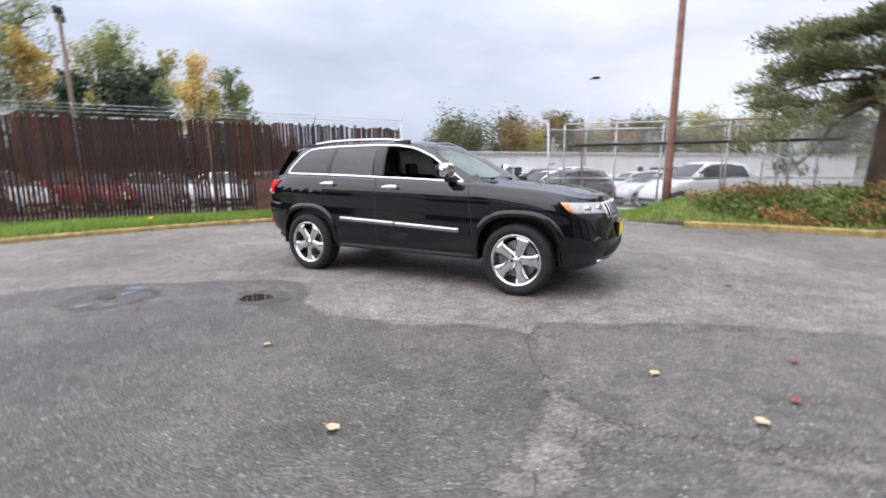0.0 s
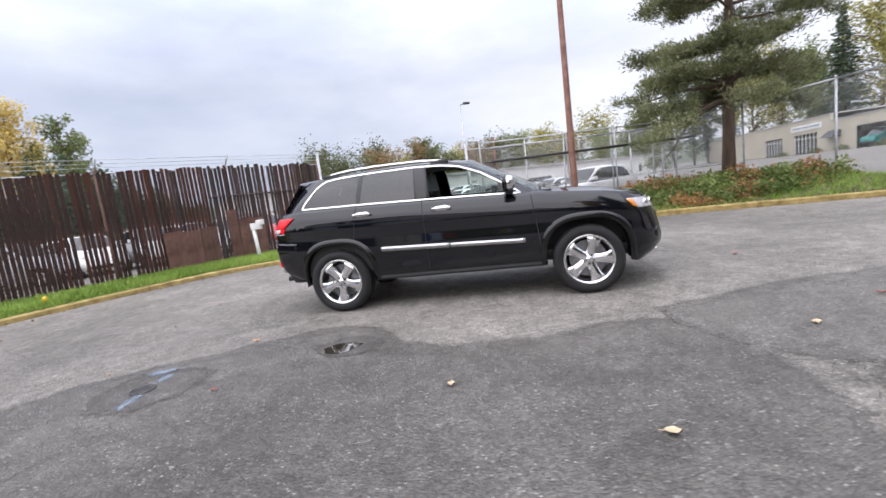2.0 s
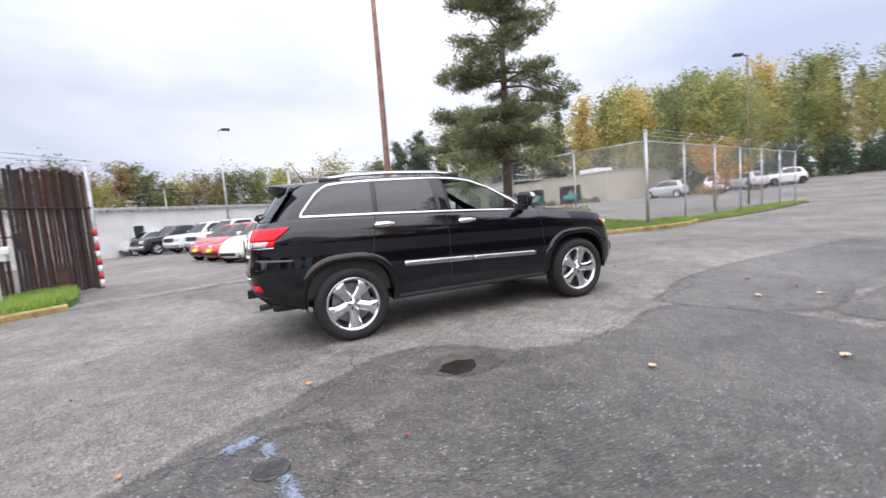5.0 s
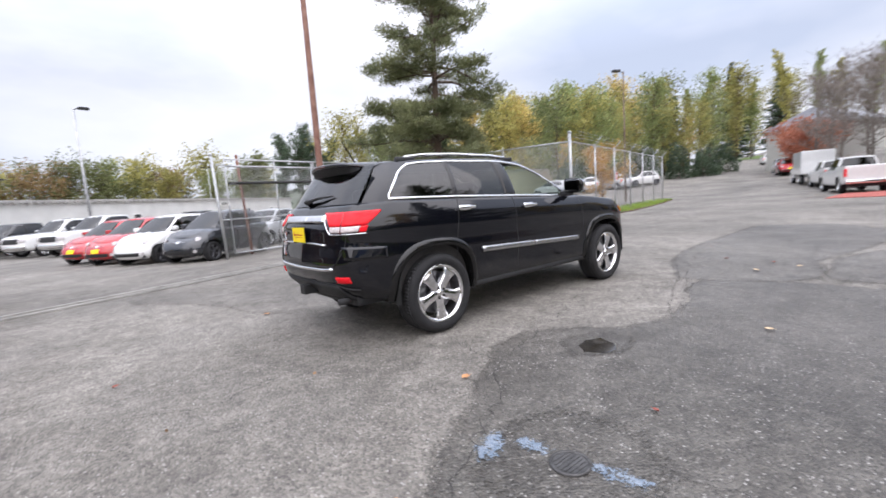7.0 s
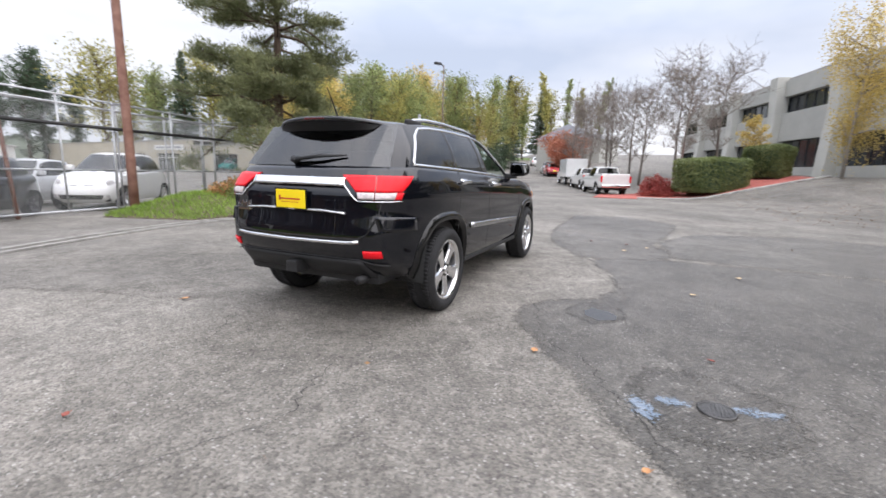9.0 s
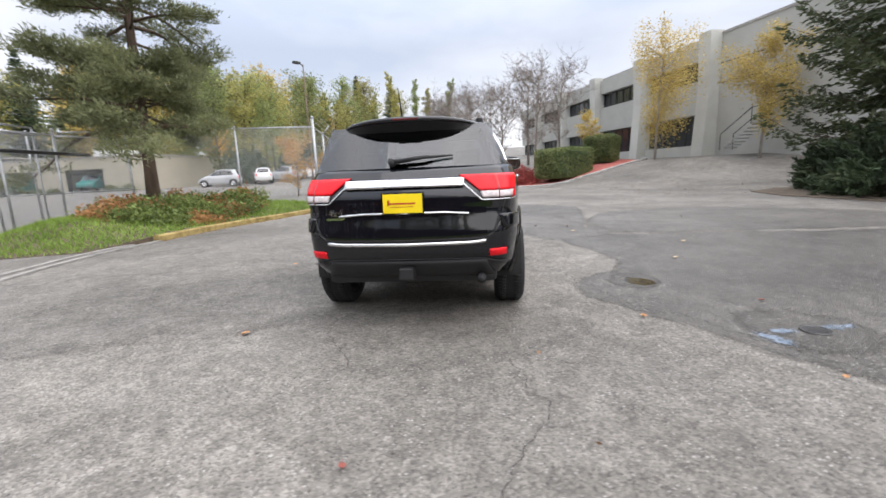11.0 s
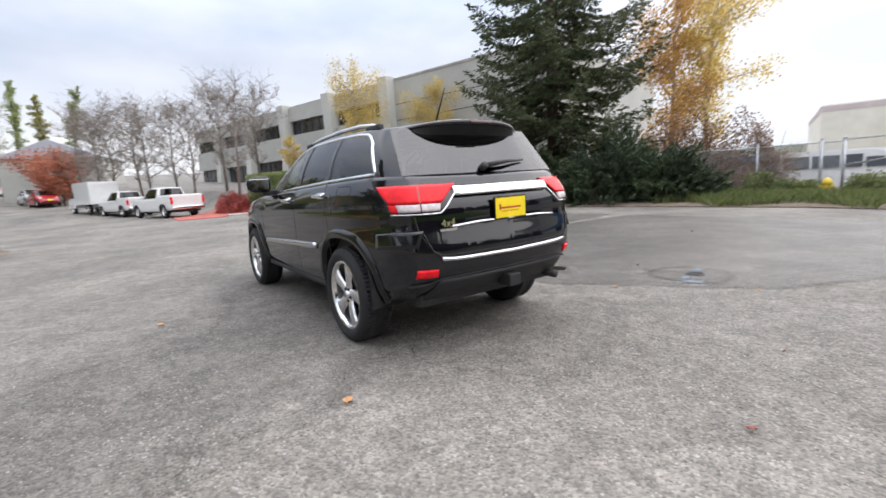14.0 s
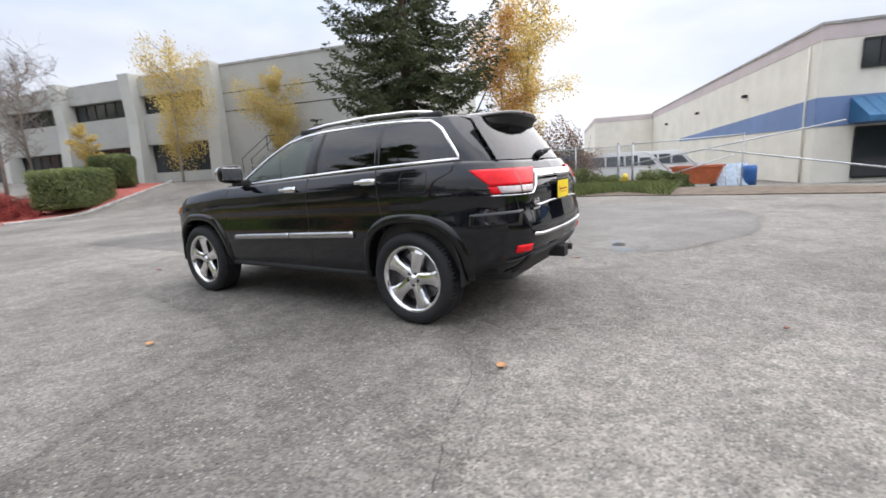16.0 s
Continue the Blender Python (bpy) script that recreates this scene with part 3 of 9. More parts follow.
# ---- patches, cracks, puddle, cover and fallen leaves on the asphalt ----
def ragged(outline, n=160, amp=0.035, seed=0):
    """A closed outline resampled with an uneven edge."""
    p = np.array(list(outline) + [outline[0]], float)
    s = np.concatenate([[0], np.cumsum(np.linalg.norm(np.diff(p, axis=0), axis=1))])
    q = np.linspace(0, s[-1], n, endpoint=False)
    out = []
    for a in q:
        x, y = np.interp(a, s, p[:, 0]), np.interp(a, s, p[:, 1])
        d = noise.noise_vector(Vector((x * 2.3, y * 2.3, seed))) + 0.5 * noise.noise_vector(Vector((x * 9, y * 9, seed + 5)))
        out.append((x + amp * d.x, y + amp * d.y))
    return out


def patch(name, outline, material, label, z=0.004, amp=0.05, n=220, seed=0, rim=0.24, category="asphalt patch", cover=1.0):
    """A thin patch: full inside its outline, thinning out over the rim."""
    pts = [Vector(p) for p in ragged(outline, n, amp, seed)]
    area = sum(pts[i - 1].x * pts[i].y - pts[i].x * pts[i - 1].y for i in range(n))
    if area < 0:
        pts.reverse()
    out = []
    mid = sum(pts, Vector((0, 0))) / n
    for i, p in enumerate(pts):
        if n <= 130:
            out.append(p + (p - mid).normalized() * rim)
            continue
        t = (pts[(i + 3) % n] - pts[i - 3]).normalized()
        out.append(p + Vector((t.y, -t.x)) * rim)
    bm = bmesh.new()
    lay = bm.verts.layers.float.new("cover")
    vs = [bm.verts.new((p.x, p.y, 0)) for p in pts]
    es = [bm.edges.new((vs[i - 1], vs[i])) for i in range(n)]
    bmesh.ops.triangle_fill(bm, edges=es, use_beauty=True)
    for v in bm.verts:
        v[lay] = cover
    if rim:
        ws = [bm.verts.new((p.x, p.y, 0)) for p in out]
        for i in range(n):
            bm.faces.new((vs[i - 1], ws[i - 1], ws[i], vs[i]))
    for v in bm.verts:
        v.co.z = gzf(v.co.x, v.co.y) + z - (0.0016 if v[lay] < 0.01 else 0.0)
    for f in bm.faces:
        f.normal_update()
        if f.normal.z < 0:
            f.normal_flip()
    ob = part(name, bm, material, fix=False)
    return tagged(ob, label, category, kind="structure")


M_ASPH2 = asphalt_mat("dark_asphalt", 0.54, 0.64, True)
# the dark asphalt lightened: its sheen at low angles put into the colour
M_ASPH4 = asphalt_mat("dark_asphalt_sheen_tone", 0.64, 0.7, True)
M_ASPH3 = asphalt_mat("mid_asphalt", 0.84, 1.0, True)
M_WET = asphalt_mat("damp_asphalt", 0.44, 0.50, True)
patch("asphalt_patch", [(-3.1, -2.85), (-2.5, -2.44), (-1.95, -2.06), (-1.64, -1.82), (-1.2, -1.68), (-0.8, -1.70), (-0.45, -2.15), (-0.15, -2.45), (0.5, -2.36), (1.3, -2.15), (1.75, -1.95), (1.98, -2.15), (2.10, -2.70), (2.22, -3.1), (2.28, -3.9), (2.1, -6.0), (2.0, -9.0), (-3.0, -9.0), (-4.2, -6.5), (-3.9, -4.2)], M_ASPH2, "darker repaired asphalt with a ragged edge", 0.0025, 0.13, 420, 1)
patch("asphalt_patch", [(2.05, -1.75), (3.0, -1.2), (4.2, -0.9), (6.0, -0.75), (9.0, -0.7), (9.5, -2.0), (8.0, -3.2), (5.5, -2.9), (3.9, -2.55), (3.2, -2.8), (2.6, -2.8), (2.32, -2.5)], M_ASPH4, "darker repaired asphalt with a ragged edge", 0.0032, 0.06, 260, 2)
patch("asphalt_patch", [(2.75, -3.12), (3.3, -3.05), (4.2, -2.95), (6.0, -3.6), (7.0, -6.0), (5.0, -9.0), (2.8, -9.0), (2.62, -6.0), (2.65, -3.9)], M_ASPH4, "darker repaired asphalt with a ragged edge", 0.0039, 0.06, 220, 3)
patch("asphalt_patch", [(-1.85, 0.55), (-2.0, 1.1), (-2.25, 1.45), (-2.45, 1.9), (-2.55, 2.3), (-2.9, 3.2), (-3.6, 4.2), (-2.4, 4.4), (-1.2, 3.6), (-0.7, 2.7), (-0.45, 1.7), (0.4, 1.35), (2.2, 1.2), (2.2, -0.5), (-1.6, -0.3)], M_ASPH3, "slightly darker old asphalt patch", 0.002, 0.10, 260, 4)
patch("damp_patch", [(-2.62, -2.72), (-2.35, -2.62), (-2.1, -2.72), (-2.05, -2.98), (-2.18, -3.15), (-2.42, -3.15), (-2.58, -3.0)], M_WET, "damp dark asphalt round a small iron cover", 0.0055, 0.05, 60, 5, 0.30)
patch("damp_patch", [(-1.10, -2.16), (-1.00, -2.02), (-0.85, -1.98), (-0.66, -2.08), (-0.62, -2.24), (-0.86, -2.34), (-1.03, -2.30)], M_WET, "damp dark asphalt round the puddle", 0.006, 0.05, 60, 6, 0.16)
M_WATER = mat("puddle_water", (0.030, 0.026, 0.020), 0.03, var=0.3, scale=3, bump=0, spec=0.6)
patch("puddle", [(-1.12, -2.18), (-1.00, -2.08), (-0.85, -2.06), (-0.72, -2.12), (-0.77, -2.27), (-0.90, -2.34), (-1.03, -2.31)], M_WATER, "small dark puddle of standing water in a pothole", 0.008, 0.045, 60, 7, 0.0, category="puddle")
M_BLUE = asphalt_mat("blue_spray_paint", 1.0, 1.0, True)
tone_mix = M_BLUE.node_tree.nodes.new("ShaderNodeMix")
tone_mix.data_type = "RGBA"
tone_mix.inputs[0].default_value = 0.42
tone_mix.inputs[7].default_value = (0.19, 0.31, 0.46, 1)
blue_bsdf = M_BLUE.node_tree.nodes["Principled BSDF"]
M_BLUE.node_tree.links.new(blue_bsdf.inputs["Base Color"].links[0].from_socket, tone_mix.inputs[6])
M_BLUE.node_tree.links.new(tone_mix.outputs[2], blue_bsdf.inputs["Base Color"])
for k, o in enumerate(([(-2.62, -2.60), (-2.52, -2.52), (-2.44, -2.51), (-2.42, -2.55), (-2.49, -2.59), (-2.56, -2.62)], [(-2.40, -2.66), (-2.36, -2.67), (-2.36, -2.78), (-2.39, -2.78)], [(-2.33, -3.06), (-2.29, -3.05), (-2.26, -3.18), (-2.24, -3.24), (-2.29, -3.23)])):
    patch("paint_mark", o, M_BLUE, "faded blue utility paint mark on asphalt", 0.009, 0.02, 40, 20 + k, 0.09, category="paint mark", cover=0.62)

cv = thing("valve_cover", "small round iron valve cover set in the asphalt", "manhole cover", (-2.37, -2.93, 0.006))
bm = bmesh.new()
ring = [(0.096, 0.0), (0.096, 0.010), (0.084, 0.012), (0.082, 0.004)]
rr_ = [[bm.verts.new((r * math.cos(a), r * math.sin(a), z)) for a in (2 * math.pi * k / 36 for k in range(36))] for r, z in ring]
for a, b in zip(rr_, rr_[1:]):
    for k in range(36):
        bm.faces.new((a[k], a[(k + 1) % 36], b[(k + 1) % 36], b[k]))
M_IRON = mat("cast_iron", (0.085, 0.083, 0.082), 0.5, metal=0.6, var=0.4, scale=20, bump=0.3)
part("ring", bm, M_IRON, cv, smooth=True)
bm = bmesh.new()
tube(bm, [(0, 0, 0.0), (0, 0, 0.006)], 0.081, 36)
part("lid", bm, M_IRON, cv)
for k in range(-3, 4):
    w = math.sqrt(max(0, 0.072 ** 2 - (k * 0.02) ** 2))
    bm = bmesh.new()
    bx(bm, -w, k * 0.02 - 0.004, 0.006, w, k * 0.02 + 0.004, 0.009)
    part("rib", bm, M_IRON, cv)

# cracks: thin wandering dark ribbons, the shade of the gaps put into their colour
crng = random.Random(5)
bmc = bmesh.new()


def crack(pts, w=0.0048, z=0.0085, jit=0.05, branch=0.25):
    line = []
    for a, b in zip(pts, pts[1:]):
        a, b = Vector(a), Vector(b)
        k = max(2, int((b - a).length / 0.045))
        for i in range(k):
            t = i / k
            p = a.lerp(b, t)
            d = (b - a).normalized()
            line.append(p + Vector((-d.y, d.x)) * (crng.gauss(0, 0.35) * jit + jit * 1.2 * noise.noise(Vector((p.x * 3, p.y * 3, 1)))))
    line.append(Vector(pts[-1]))
    rows = []
    for i, p in enumerate(line):
        t = (line[min(i + 1, len(line) - 1)] - line[max(i - 1, 0)]).normalized()
        nn = Vector((-t.y, t.x))
        ww = w * (0.35 + 0.9 * crng.random()) * (0.25 if i in (0, len(line) - 1) else 1)
        zz = gzf(p.x, p.y) + z
        rows.append((bmc.verts.new((*(p + nn * ww * 0.5), zz)), bmc.verts.new((*(p - nn * ww * 0.5), zz))))
        if crng.random() < branch * 0.12 and w > 0.004:
            a = crng.uniform(0.5, 1.2) * crng.choice((-1, 1))
            d = Vector((t.x * math.cos(a) - t.y * math.sin(a), t.x * math.sin(a) + t.y * math.cos(a)))
            crack([p, p + d * crng.uniform(0.15, 0.5)], w * 0.55, z, jit, 0)
    for a, b in zip(rows, rows[1:]):
        bmc.faces.new((a[0], b[0], b[1], a[1]))


for c in ([(-1.52, -1.1), (-1.66, -1.54), (-1.64, -1.82), (-1.95, -2.08), (-2.5, -2.44), (-2.96, -2.72)], [(0.9, -1.0), (0.12, -1.23), (-0.89, -1.62), (-1.36, -1.74), (-1.64, -1.82)], [(4.6, -1.0), (3.22, -1.27), (1.9, -1.75), (0.41, -2.28)],
          [(-1.87, 0.57), (-2.0, 1.12), (-2.24, 1.45), (-2.42, 1.88), (-2.52, 2.2), (-2.8, 3.0)], [(-1.94, 0.66), (-2.3, 0.70), (-2.57, 0.6), (-3.0, 0.3)], [(1.81, -1.72), (2.24, -2.68), (2.48, -2.95), (2.46, -3.63), (2.3, -5.0)], [(2.48, -2.95), (2.75, -2.96), (3.21, -2.87), (3.8, -2.61), (5.5, -2.4)],
          [(0.24, -2.26), (1.0, -1.95), (1.79, -1.68), (3.38, -1.07), (5.5, -0.6)], [(-0.4, -1.5), (0.6, -1.75), (1.6, -1.5)], [(3.0, 0.4), (4.0, -0.3), (6.0, -0.9)], [(-2.2, -3.1), (-2.05, -3.5), (-2.2, -4.2)], [(-4.2, -0.6), (-3.4, -0.9), (-2.7, -0.7)],
          [(0.5, 2.6), (1.5, 3.1), (2.6, 2.9)], [(-3.2, 3.4), (-1.5, 3.9), (0.5, 4.3)], [(5.5, -4.5), (7.0, -5.4), (9.0, -5.2)], [(4.8, 2.2), (6.5, 1.6), (9.0, 1.9)], [(-6.0, -1.5), (-4.8, -2.0), (-4.0, -1.6)]):
    crack(c)
tagged(part("asphalt_cracks", bmc, mat("crack_shadow", (0.030, 0.029, 0.028), 0.95, var=0.4, bump=0)), "narrow wandering cracks in the asphalt", "crack", kind="stuff")


def fallen_leaf(x, y, size, rz, material, label):
    size *= 0.82
    t = thing("fallen_leaf", label, "leaf", (x, y, gzf(x, y) + 0.010), rz, group="fallen leaves on the asphalt")
    bm = bmesh.new()
    rows = []
    for i in range(7):
        u = i / 6
        w = 0.42 * size * math.sin(math.pi * min(1, u * 0.93 + 0.05)) ** 0.8 * (1 + 0.15 * math.sin(i * 2.1))
        cz = 0.10 * size * (u - 0.5) ** 2
        rows.append([((u - 0.5) * size, -w, 0.012 + cz + 0.05 * size), ((u - 0.5) * size, 0, 0.004 + cz), ((u - 0.5) * size, w, 0.010 + cz + 0.03 * size)])
    vs = [[bm.verts.new(p) for p in r] for r in rows]
    for a, b in zip(vs, vs[1:]):
        for k in range(2):
            bm.faces.new((a[k], a[k + 1], b[k + 1], b[k]))
    part("blade", bm, material, t, smooth=True)
    bm = bmesh.new()
    tube(bm, [(-0.5 * size, 0, 0.01), (-0.85 * size, 0.06 * size, 0.012)], 0.0015, 5)
    part("stalk", bm, material, t)


M_LF1 = mat("pale_dry_leaf", (0.52, 0.39, 0.25), 0.7, var=0.25, scale=30, bump=0.2)
M_LF2 = mat("orange_dry_leaf", (0.46, 0.23, 0.10), 0.7, var=0.3, scale=30, bump=0.2)
M_LF3 = mat("red_brown_leaf", (0.26, 0.07, 0.05), 0.7, var=0.3, scale=30, bump=0.2)
for i, (x, y, s, m_, w_) in enumerate(((1.43, -3.65, 0.095, M_LF1, "pale tan"), (2.84, -2.25, 0.085, M_LF1, "pale tan"), (3.35, -2.60, 0.085, M_LF1, "pale tan"), (3.55, -2.27, 0.075, M_LF3, "red-brown"), (3.66, -1.64, 0.075, M_LF3, "red-brown"), (3.48, 0.49, 0.09, M_LF3, "red-brown"),
                                         (0.23, -3.04, 0.07, M_LF1, "pale tan"), (-2.05, -1.86, 0.075, M_LF2, "orange"), (-1.65, -2.99, 0.05, M_LF3, "red-brown"), (-2.41, 1.34, 0.085, M_LF2, "orange"), (0.25, 2.11, 0.08, M_LF2, "orange"), (-3.1, -2.58, 0.05, M_LF2, "orange"), (-3.95, 0.03, 0.05, M_LF3, "red-brown"))):
    fallen_leaf(x, y, s, i * 77, m_, "single %s fallen leaf on the asphalt" % w_)
# leaf litter along the kerbs and the driveway
lr = np.random.default_rng(31)
pts = []
for ln, off in ((KERB_W, -0.10), (KERB_E, -0.12)):
    for p in offset_line(smooth_line(ln, 12), off):
        for _ in range(3):
            pts.append((p.x + lr.normal(0, 0.10), p.y + lr.normal(0, 0.10)))
for _ in range(900):
    pts.append((lr.uniform(11, 27), lr.uniform(-13, -6.5)))
for _ in range(500):
    pts.append((lr.uniform(22, 29), lr.normal(-1.0, 1.2)))
for _ in range(26):
    pts.append((lr.uniform(-9, 9), lr.uniform(-11.5, 6)))
pts = np.array(pts)
c3 = np.stack([pts[:, 0], pts[:, 1], gz(pts[:, 0], pts[:, 1]) + 0.014], 1)
v, f = leaves(c3, 0.05, lr, squash=0.15, aspect=0.8)
tagged(soup("leaf_litter", v, f, leafmat("dry_leaf_litter", (0.24, 0.13, 0.07), 0.5, tint=(0.34, 0.20, 0.10))), "scattered dry brown leaf litter", "leaves", kind="stuff")
pt = thing("dandelion_flower", "small yellow flower in the grass strip", "flower", (-8.3, 0.75, gzf(-8.3, 0.75) + 0.1))
bm = bmesh.new()
tube(bm, [(0, 0, 0), (0, 0, 0.16)], 0.006, 5)
part("stem", bm, M_GRASS, pt)
bm = bmesh.new()
bmesh.ops.create_icosphere(bm, subdivisions=1, radius=0.055, matrix=Matrix.Translation((0, 0, 0.19)))
part("bloom", bm, M_HYD, pt)

# ---- fences, gate, poles ----
def wire_panel(parent, a, b, z0, z1, name="wire_mesh", material=None):
    """A sheet of woven wire between two plan points."""
    a, b = Vector(a), Vector(b)
    L = (b - a).length
    me = bpy.data.meshes.new(name)
    za, zb = gzf(*a), gzf(*b)
    me.from_pydata([(a.x, a.y, za + z0), (b.x, b.y, zb + z0), (b.x, b.y, zb + z1), (a.x, a.y, za + z1)], [], [(0, 1, 2, 3)])
    uv = me.uv_layers.new(name="UVMap")
    for i, c in enumerate(((0, 0), (L, 0), (L, z1 - z0), (0, z1 - z0))):
        uv.data[i].uv = c
    me.materials.append(material or M_WIRE)
    ob = new(name, me)
    ob.parent = parent
    return ob


def post(parent, x, y, h, r=0.035, material=None, lean=(0, 0), cap=True, name="post", z=None):
    bm = bmesh.new()
    z0 = gzf(x, y) if z is None else z
    tube(bm, [(x, y, z0 - 0.1), (x + lean[0], y + lean[1], z0 + h)], r, 10)
    if cap:
        tube(bm, [(x + lean[0], y + lean[1], z0 + h - 0.02), (x + lean[0], y + lean[1], z0 + h + 0.03), (x + lean[0], y + lean[1], z0 + h + 0.055)], [r * 1.15, r * 1.1, r * 0.4], 10)
    return part(name, bm, material or M_GALV, parent, smooth=True)


def rail(parent, a, b, r=0.022, material=None, name="rail"):
    bm = bmesh.new()
    tube(bm, [a, b], r, 8)
    return part(name, bm, material or M_GALV, parent, smooth=True)


def g3(p, h):
    return (p[0], p[1], gzf(p[0], p[1]) + h)


# slatted privacy fence on the west side
fence_w = thing("slatted_fence", "tall chain-link fence filled with dark brown privacy slats", "fence")
FD = (FENCE_B - FENCE_A).normalized()
FL = (FENCE_B - FENCE_A).length
FH = 2.85
FN = Vector((-FD.y, FD.x))
npost = 7
for i in range(npost):
    p = FENCE_A + FD * (FL * i / (npost - 1)) + FN * 0.07
    post(fence_w, p.x, p.y, FH + 0.02, 0.04, M_RUST)
for i in range(npost - 1):
    p, q = FENCE_A + FD * (FL * i / (npost - 1)), FENCE_A + FD * (FL * (i + 1) / (npost - 1))
    for h in (0.12, 1.42, FH - 0.02):
        rail(fence_w, g3(p + FN * 0.045, h), g3(q + FN * 0.045, h), 0.02, M_RUST if h < 2 else M_GALV)
    for h, o in ((FH + 0.10, -0.10), (FH + 0.18, -0.20), (FH + 0.26, -0.30)):
        rail(fence_w, g3(p + FN * o, h), g3(q + FN * o, h), 0.007, M_GALV, "barbed_wire")
for i in range(npost - 1):
    p = FENCE_A + FD * (FL * i / (npost - 1))
    rail(fence_w, g3(p, FH), g3(p + FN * -0.32, FH + 0.28), 0.016, M_GALV, "barb_arm")


def slat_mesh(name, w, z0, z1, material):
    bm = bmesh.new()
    bx(bm, -w / 2, -0.006, z0, w / 2, 0.006, z1)
    bx(bm, -w / 2, -0.009, z0, -w / 2 + 0.008, 0.009, z1 - 0.02)
    bx(bm, w / 2 - 0.008, -0.009, z0, w / 2, 0.009, z1 - 0.02)
    return mesh_of(name, bm, material)


pitch = 0.095
srng = random.Random(4)
ang = math.degrees(math.atan2(FD.y, FD.x))
slat_kinds = [slat_mesh("slat", w, 0.05, FH + d, m_) for w, d, m_ in ((0.079, -0.03, M_SLAT), (0.081, 0.00, M_SLAT), (0.077, 0.02, M_SLAT), (0.079, 0.03, M_SLATR), (0.070, 0.02, M_SLATR), (0.078, -0.03, M_SLATG), (0.074, 0.06, M_SLATG))]
for i in range(int(FL / pitch)):
    s = (i + 0.5) * pitch
    p = FENCE_A + FD * s
    if srng.random() < 0.025:
        continue
    w = noise.noise(Vector((s * 0.55, 2.0, 0.0))) + srng.gauss(0, 0.25)
    kinds = slat_kinds[3:5] if w > 0.22 else slat_kinds[5:] if s > FL - 4.5 and w < 0.05 else slat_kinds[:3]
    share("slat", srng.choice(kinds), fence_w, pose(p.x, p.y, gzf(p.x, p.y) + srng.gauss(0, 0.012), srng.gauss(0, 0.2), srng.gauss(0, 0.22), ang + srng.gauss(0, 2.5)))
rail(fence_w, g3(FENCE_B - FD * 3.6 - FN * 0.03, 2.02), g3(FENCE_B - FN * 0.03, 2.02), 0.020, M_SLATG)
wire_panel(fence_w, FENCE_A - FN * 0.016, FENCE_B - FN * 0.016, 0.05, FH, material=M_WIRER)

# old sheet panels close the lower half towards the gateway
for s0, s1, z0, z1 in ((13.07, 13.52, 0.12, 1.20), (13.53, 13.98, 0.16, 1.17), (13.99, 14.42, 0.12, 1.21), (14.74, 15.02, 0.20, 1.62), (15.03, 15.80, 0.18, 1.31), (16.9, 17.15, 0.10, 0.62)):
    w = s1 - s0
    p = FENCE_A + FD * (s0 + w / 2) - FN * srng.uniform(0.035, 0.055)
    bm = bmesh.new()
    bx(bm, -w / 2, -0.004, z0, w / 2, 0.004, z1)
    for q in range(1, int(w / 0.13)):
        bx(bm, -w / 2 + q * 0.13 - 0.012, -0.012, z0 + 0.01, -w / 2 + q * 0.13 + 0.012, -0.004, z1 - 0.01)
    sh = part("sheet_panel", bm, M_SHEET, fence_w, "rust-brown sheet panel")
    sh.matrix_basis = pose(p.x, p.y, gzf(p.x, p.y), 0, srng.uniform(-0.5, 0.5), ang)
# tall end post with red and white reflective bands
p = FENCE_B + FD * 0.05
post(fence_w, p.x, p.y, FH + 0.32, 0.045, M_GALV, name="end_post")
for q in range(8):
    bm = bmesh.new()
    tube(bm, [g3(p, 0.05 + q * 0.18), g3(p, 0.05 + q * 0.18 + 0.175)], 0.049, 12)
    part("reflective_band", bm, M_TAPER if q % 2 else M_WHITEP, fence_w, "red reflective tape" if q % 2 else "white reflective tape", smooth=True)
# white steel bollard post with a bracket near the end of the fence
wp = thing("gate_post", "white painted post with a square bracket on top beside the fence", "post", (-6.62, 5.15, gzf(-6.6, 5.1) + 0.1))
bm = bmesh.new()
tube(bm, [(0, 0, -0.1), (-0.05, 0, 0.95)], 0.05, 12)
part("shaft", bm, M_WHITEP, wp, smooth=True)
bm = bmesh.new()
bx(bm, -0.10, -0.06, 0.86, 0.20, 0.06, 1.04, bevel=0.015)
bx(bm, 0.10, -0.09, 0.98, 0.26, 0.09, 1.12, bevel=0.02)
part("bracket", bm, M_WHITEP, wp)

# fence of the corner: posts run north-west behind the bed and east along the road
CORN = Vector((10.25, 5.6))
fence_c = thing("chain_link_fence", "galvanised chain-link fence with barbed wire along the road", "fence")
CH = 3.1
line_n = [CORN, Vector((9.2, 8.0)), Vector((8.1, 10.6)), Vector((6.9, 13.4)), Vector((5.8, 16.0))]
line_e = [CORN] + [CORN + Vector((0.971, 0.24)) * (2.9 * i) for i in range(1, 7)]
for i, p in enumerate(line_n):
    if i:
        post(fence_c, p.x, p.y, CH - 0.05, 0.032)
post(fence_c, CORN.x, CORN.y, CH + 0.12, 0.055, z=0.1)
for p in line_e[1:]:
    post(fence_c, p.x, p.y, CH - 0.05, 0.035)
    rail(fence_c, g3(p, CH - 0.1), (p.x + 0.10, p.y - 0.28, gzf(p.x, p.y) + CH + 0.28), 0.018, None, "barb_arm")
for ln in (line_n, line_e):
    for a, b in zip(ln, ln[1:]):
        rail(fence_c, g3(a, CH - 0.08), g3(b, CH - 0.08))
        wire_panel(fence_c, a, b, 0.05, CH - 0.08)
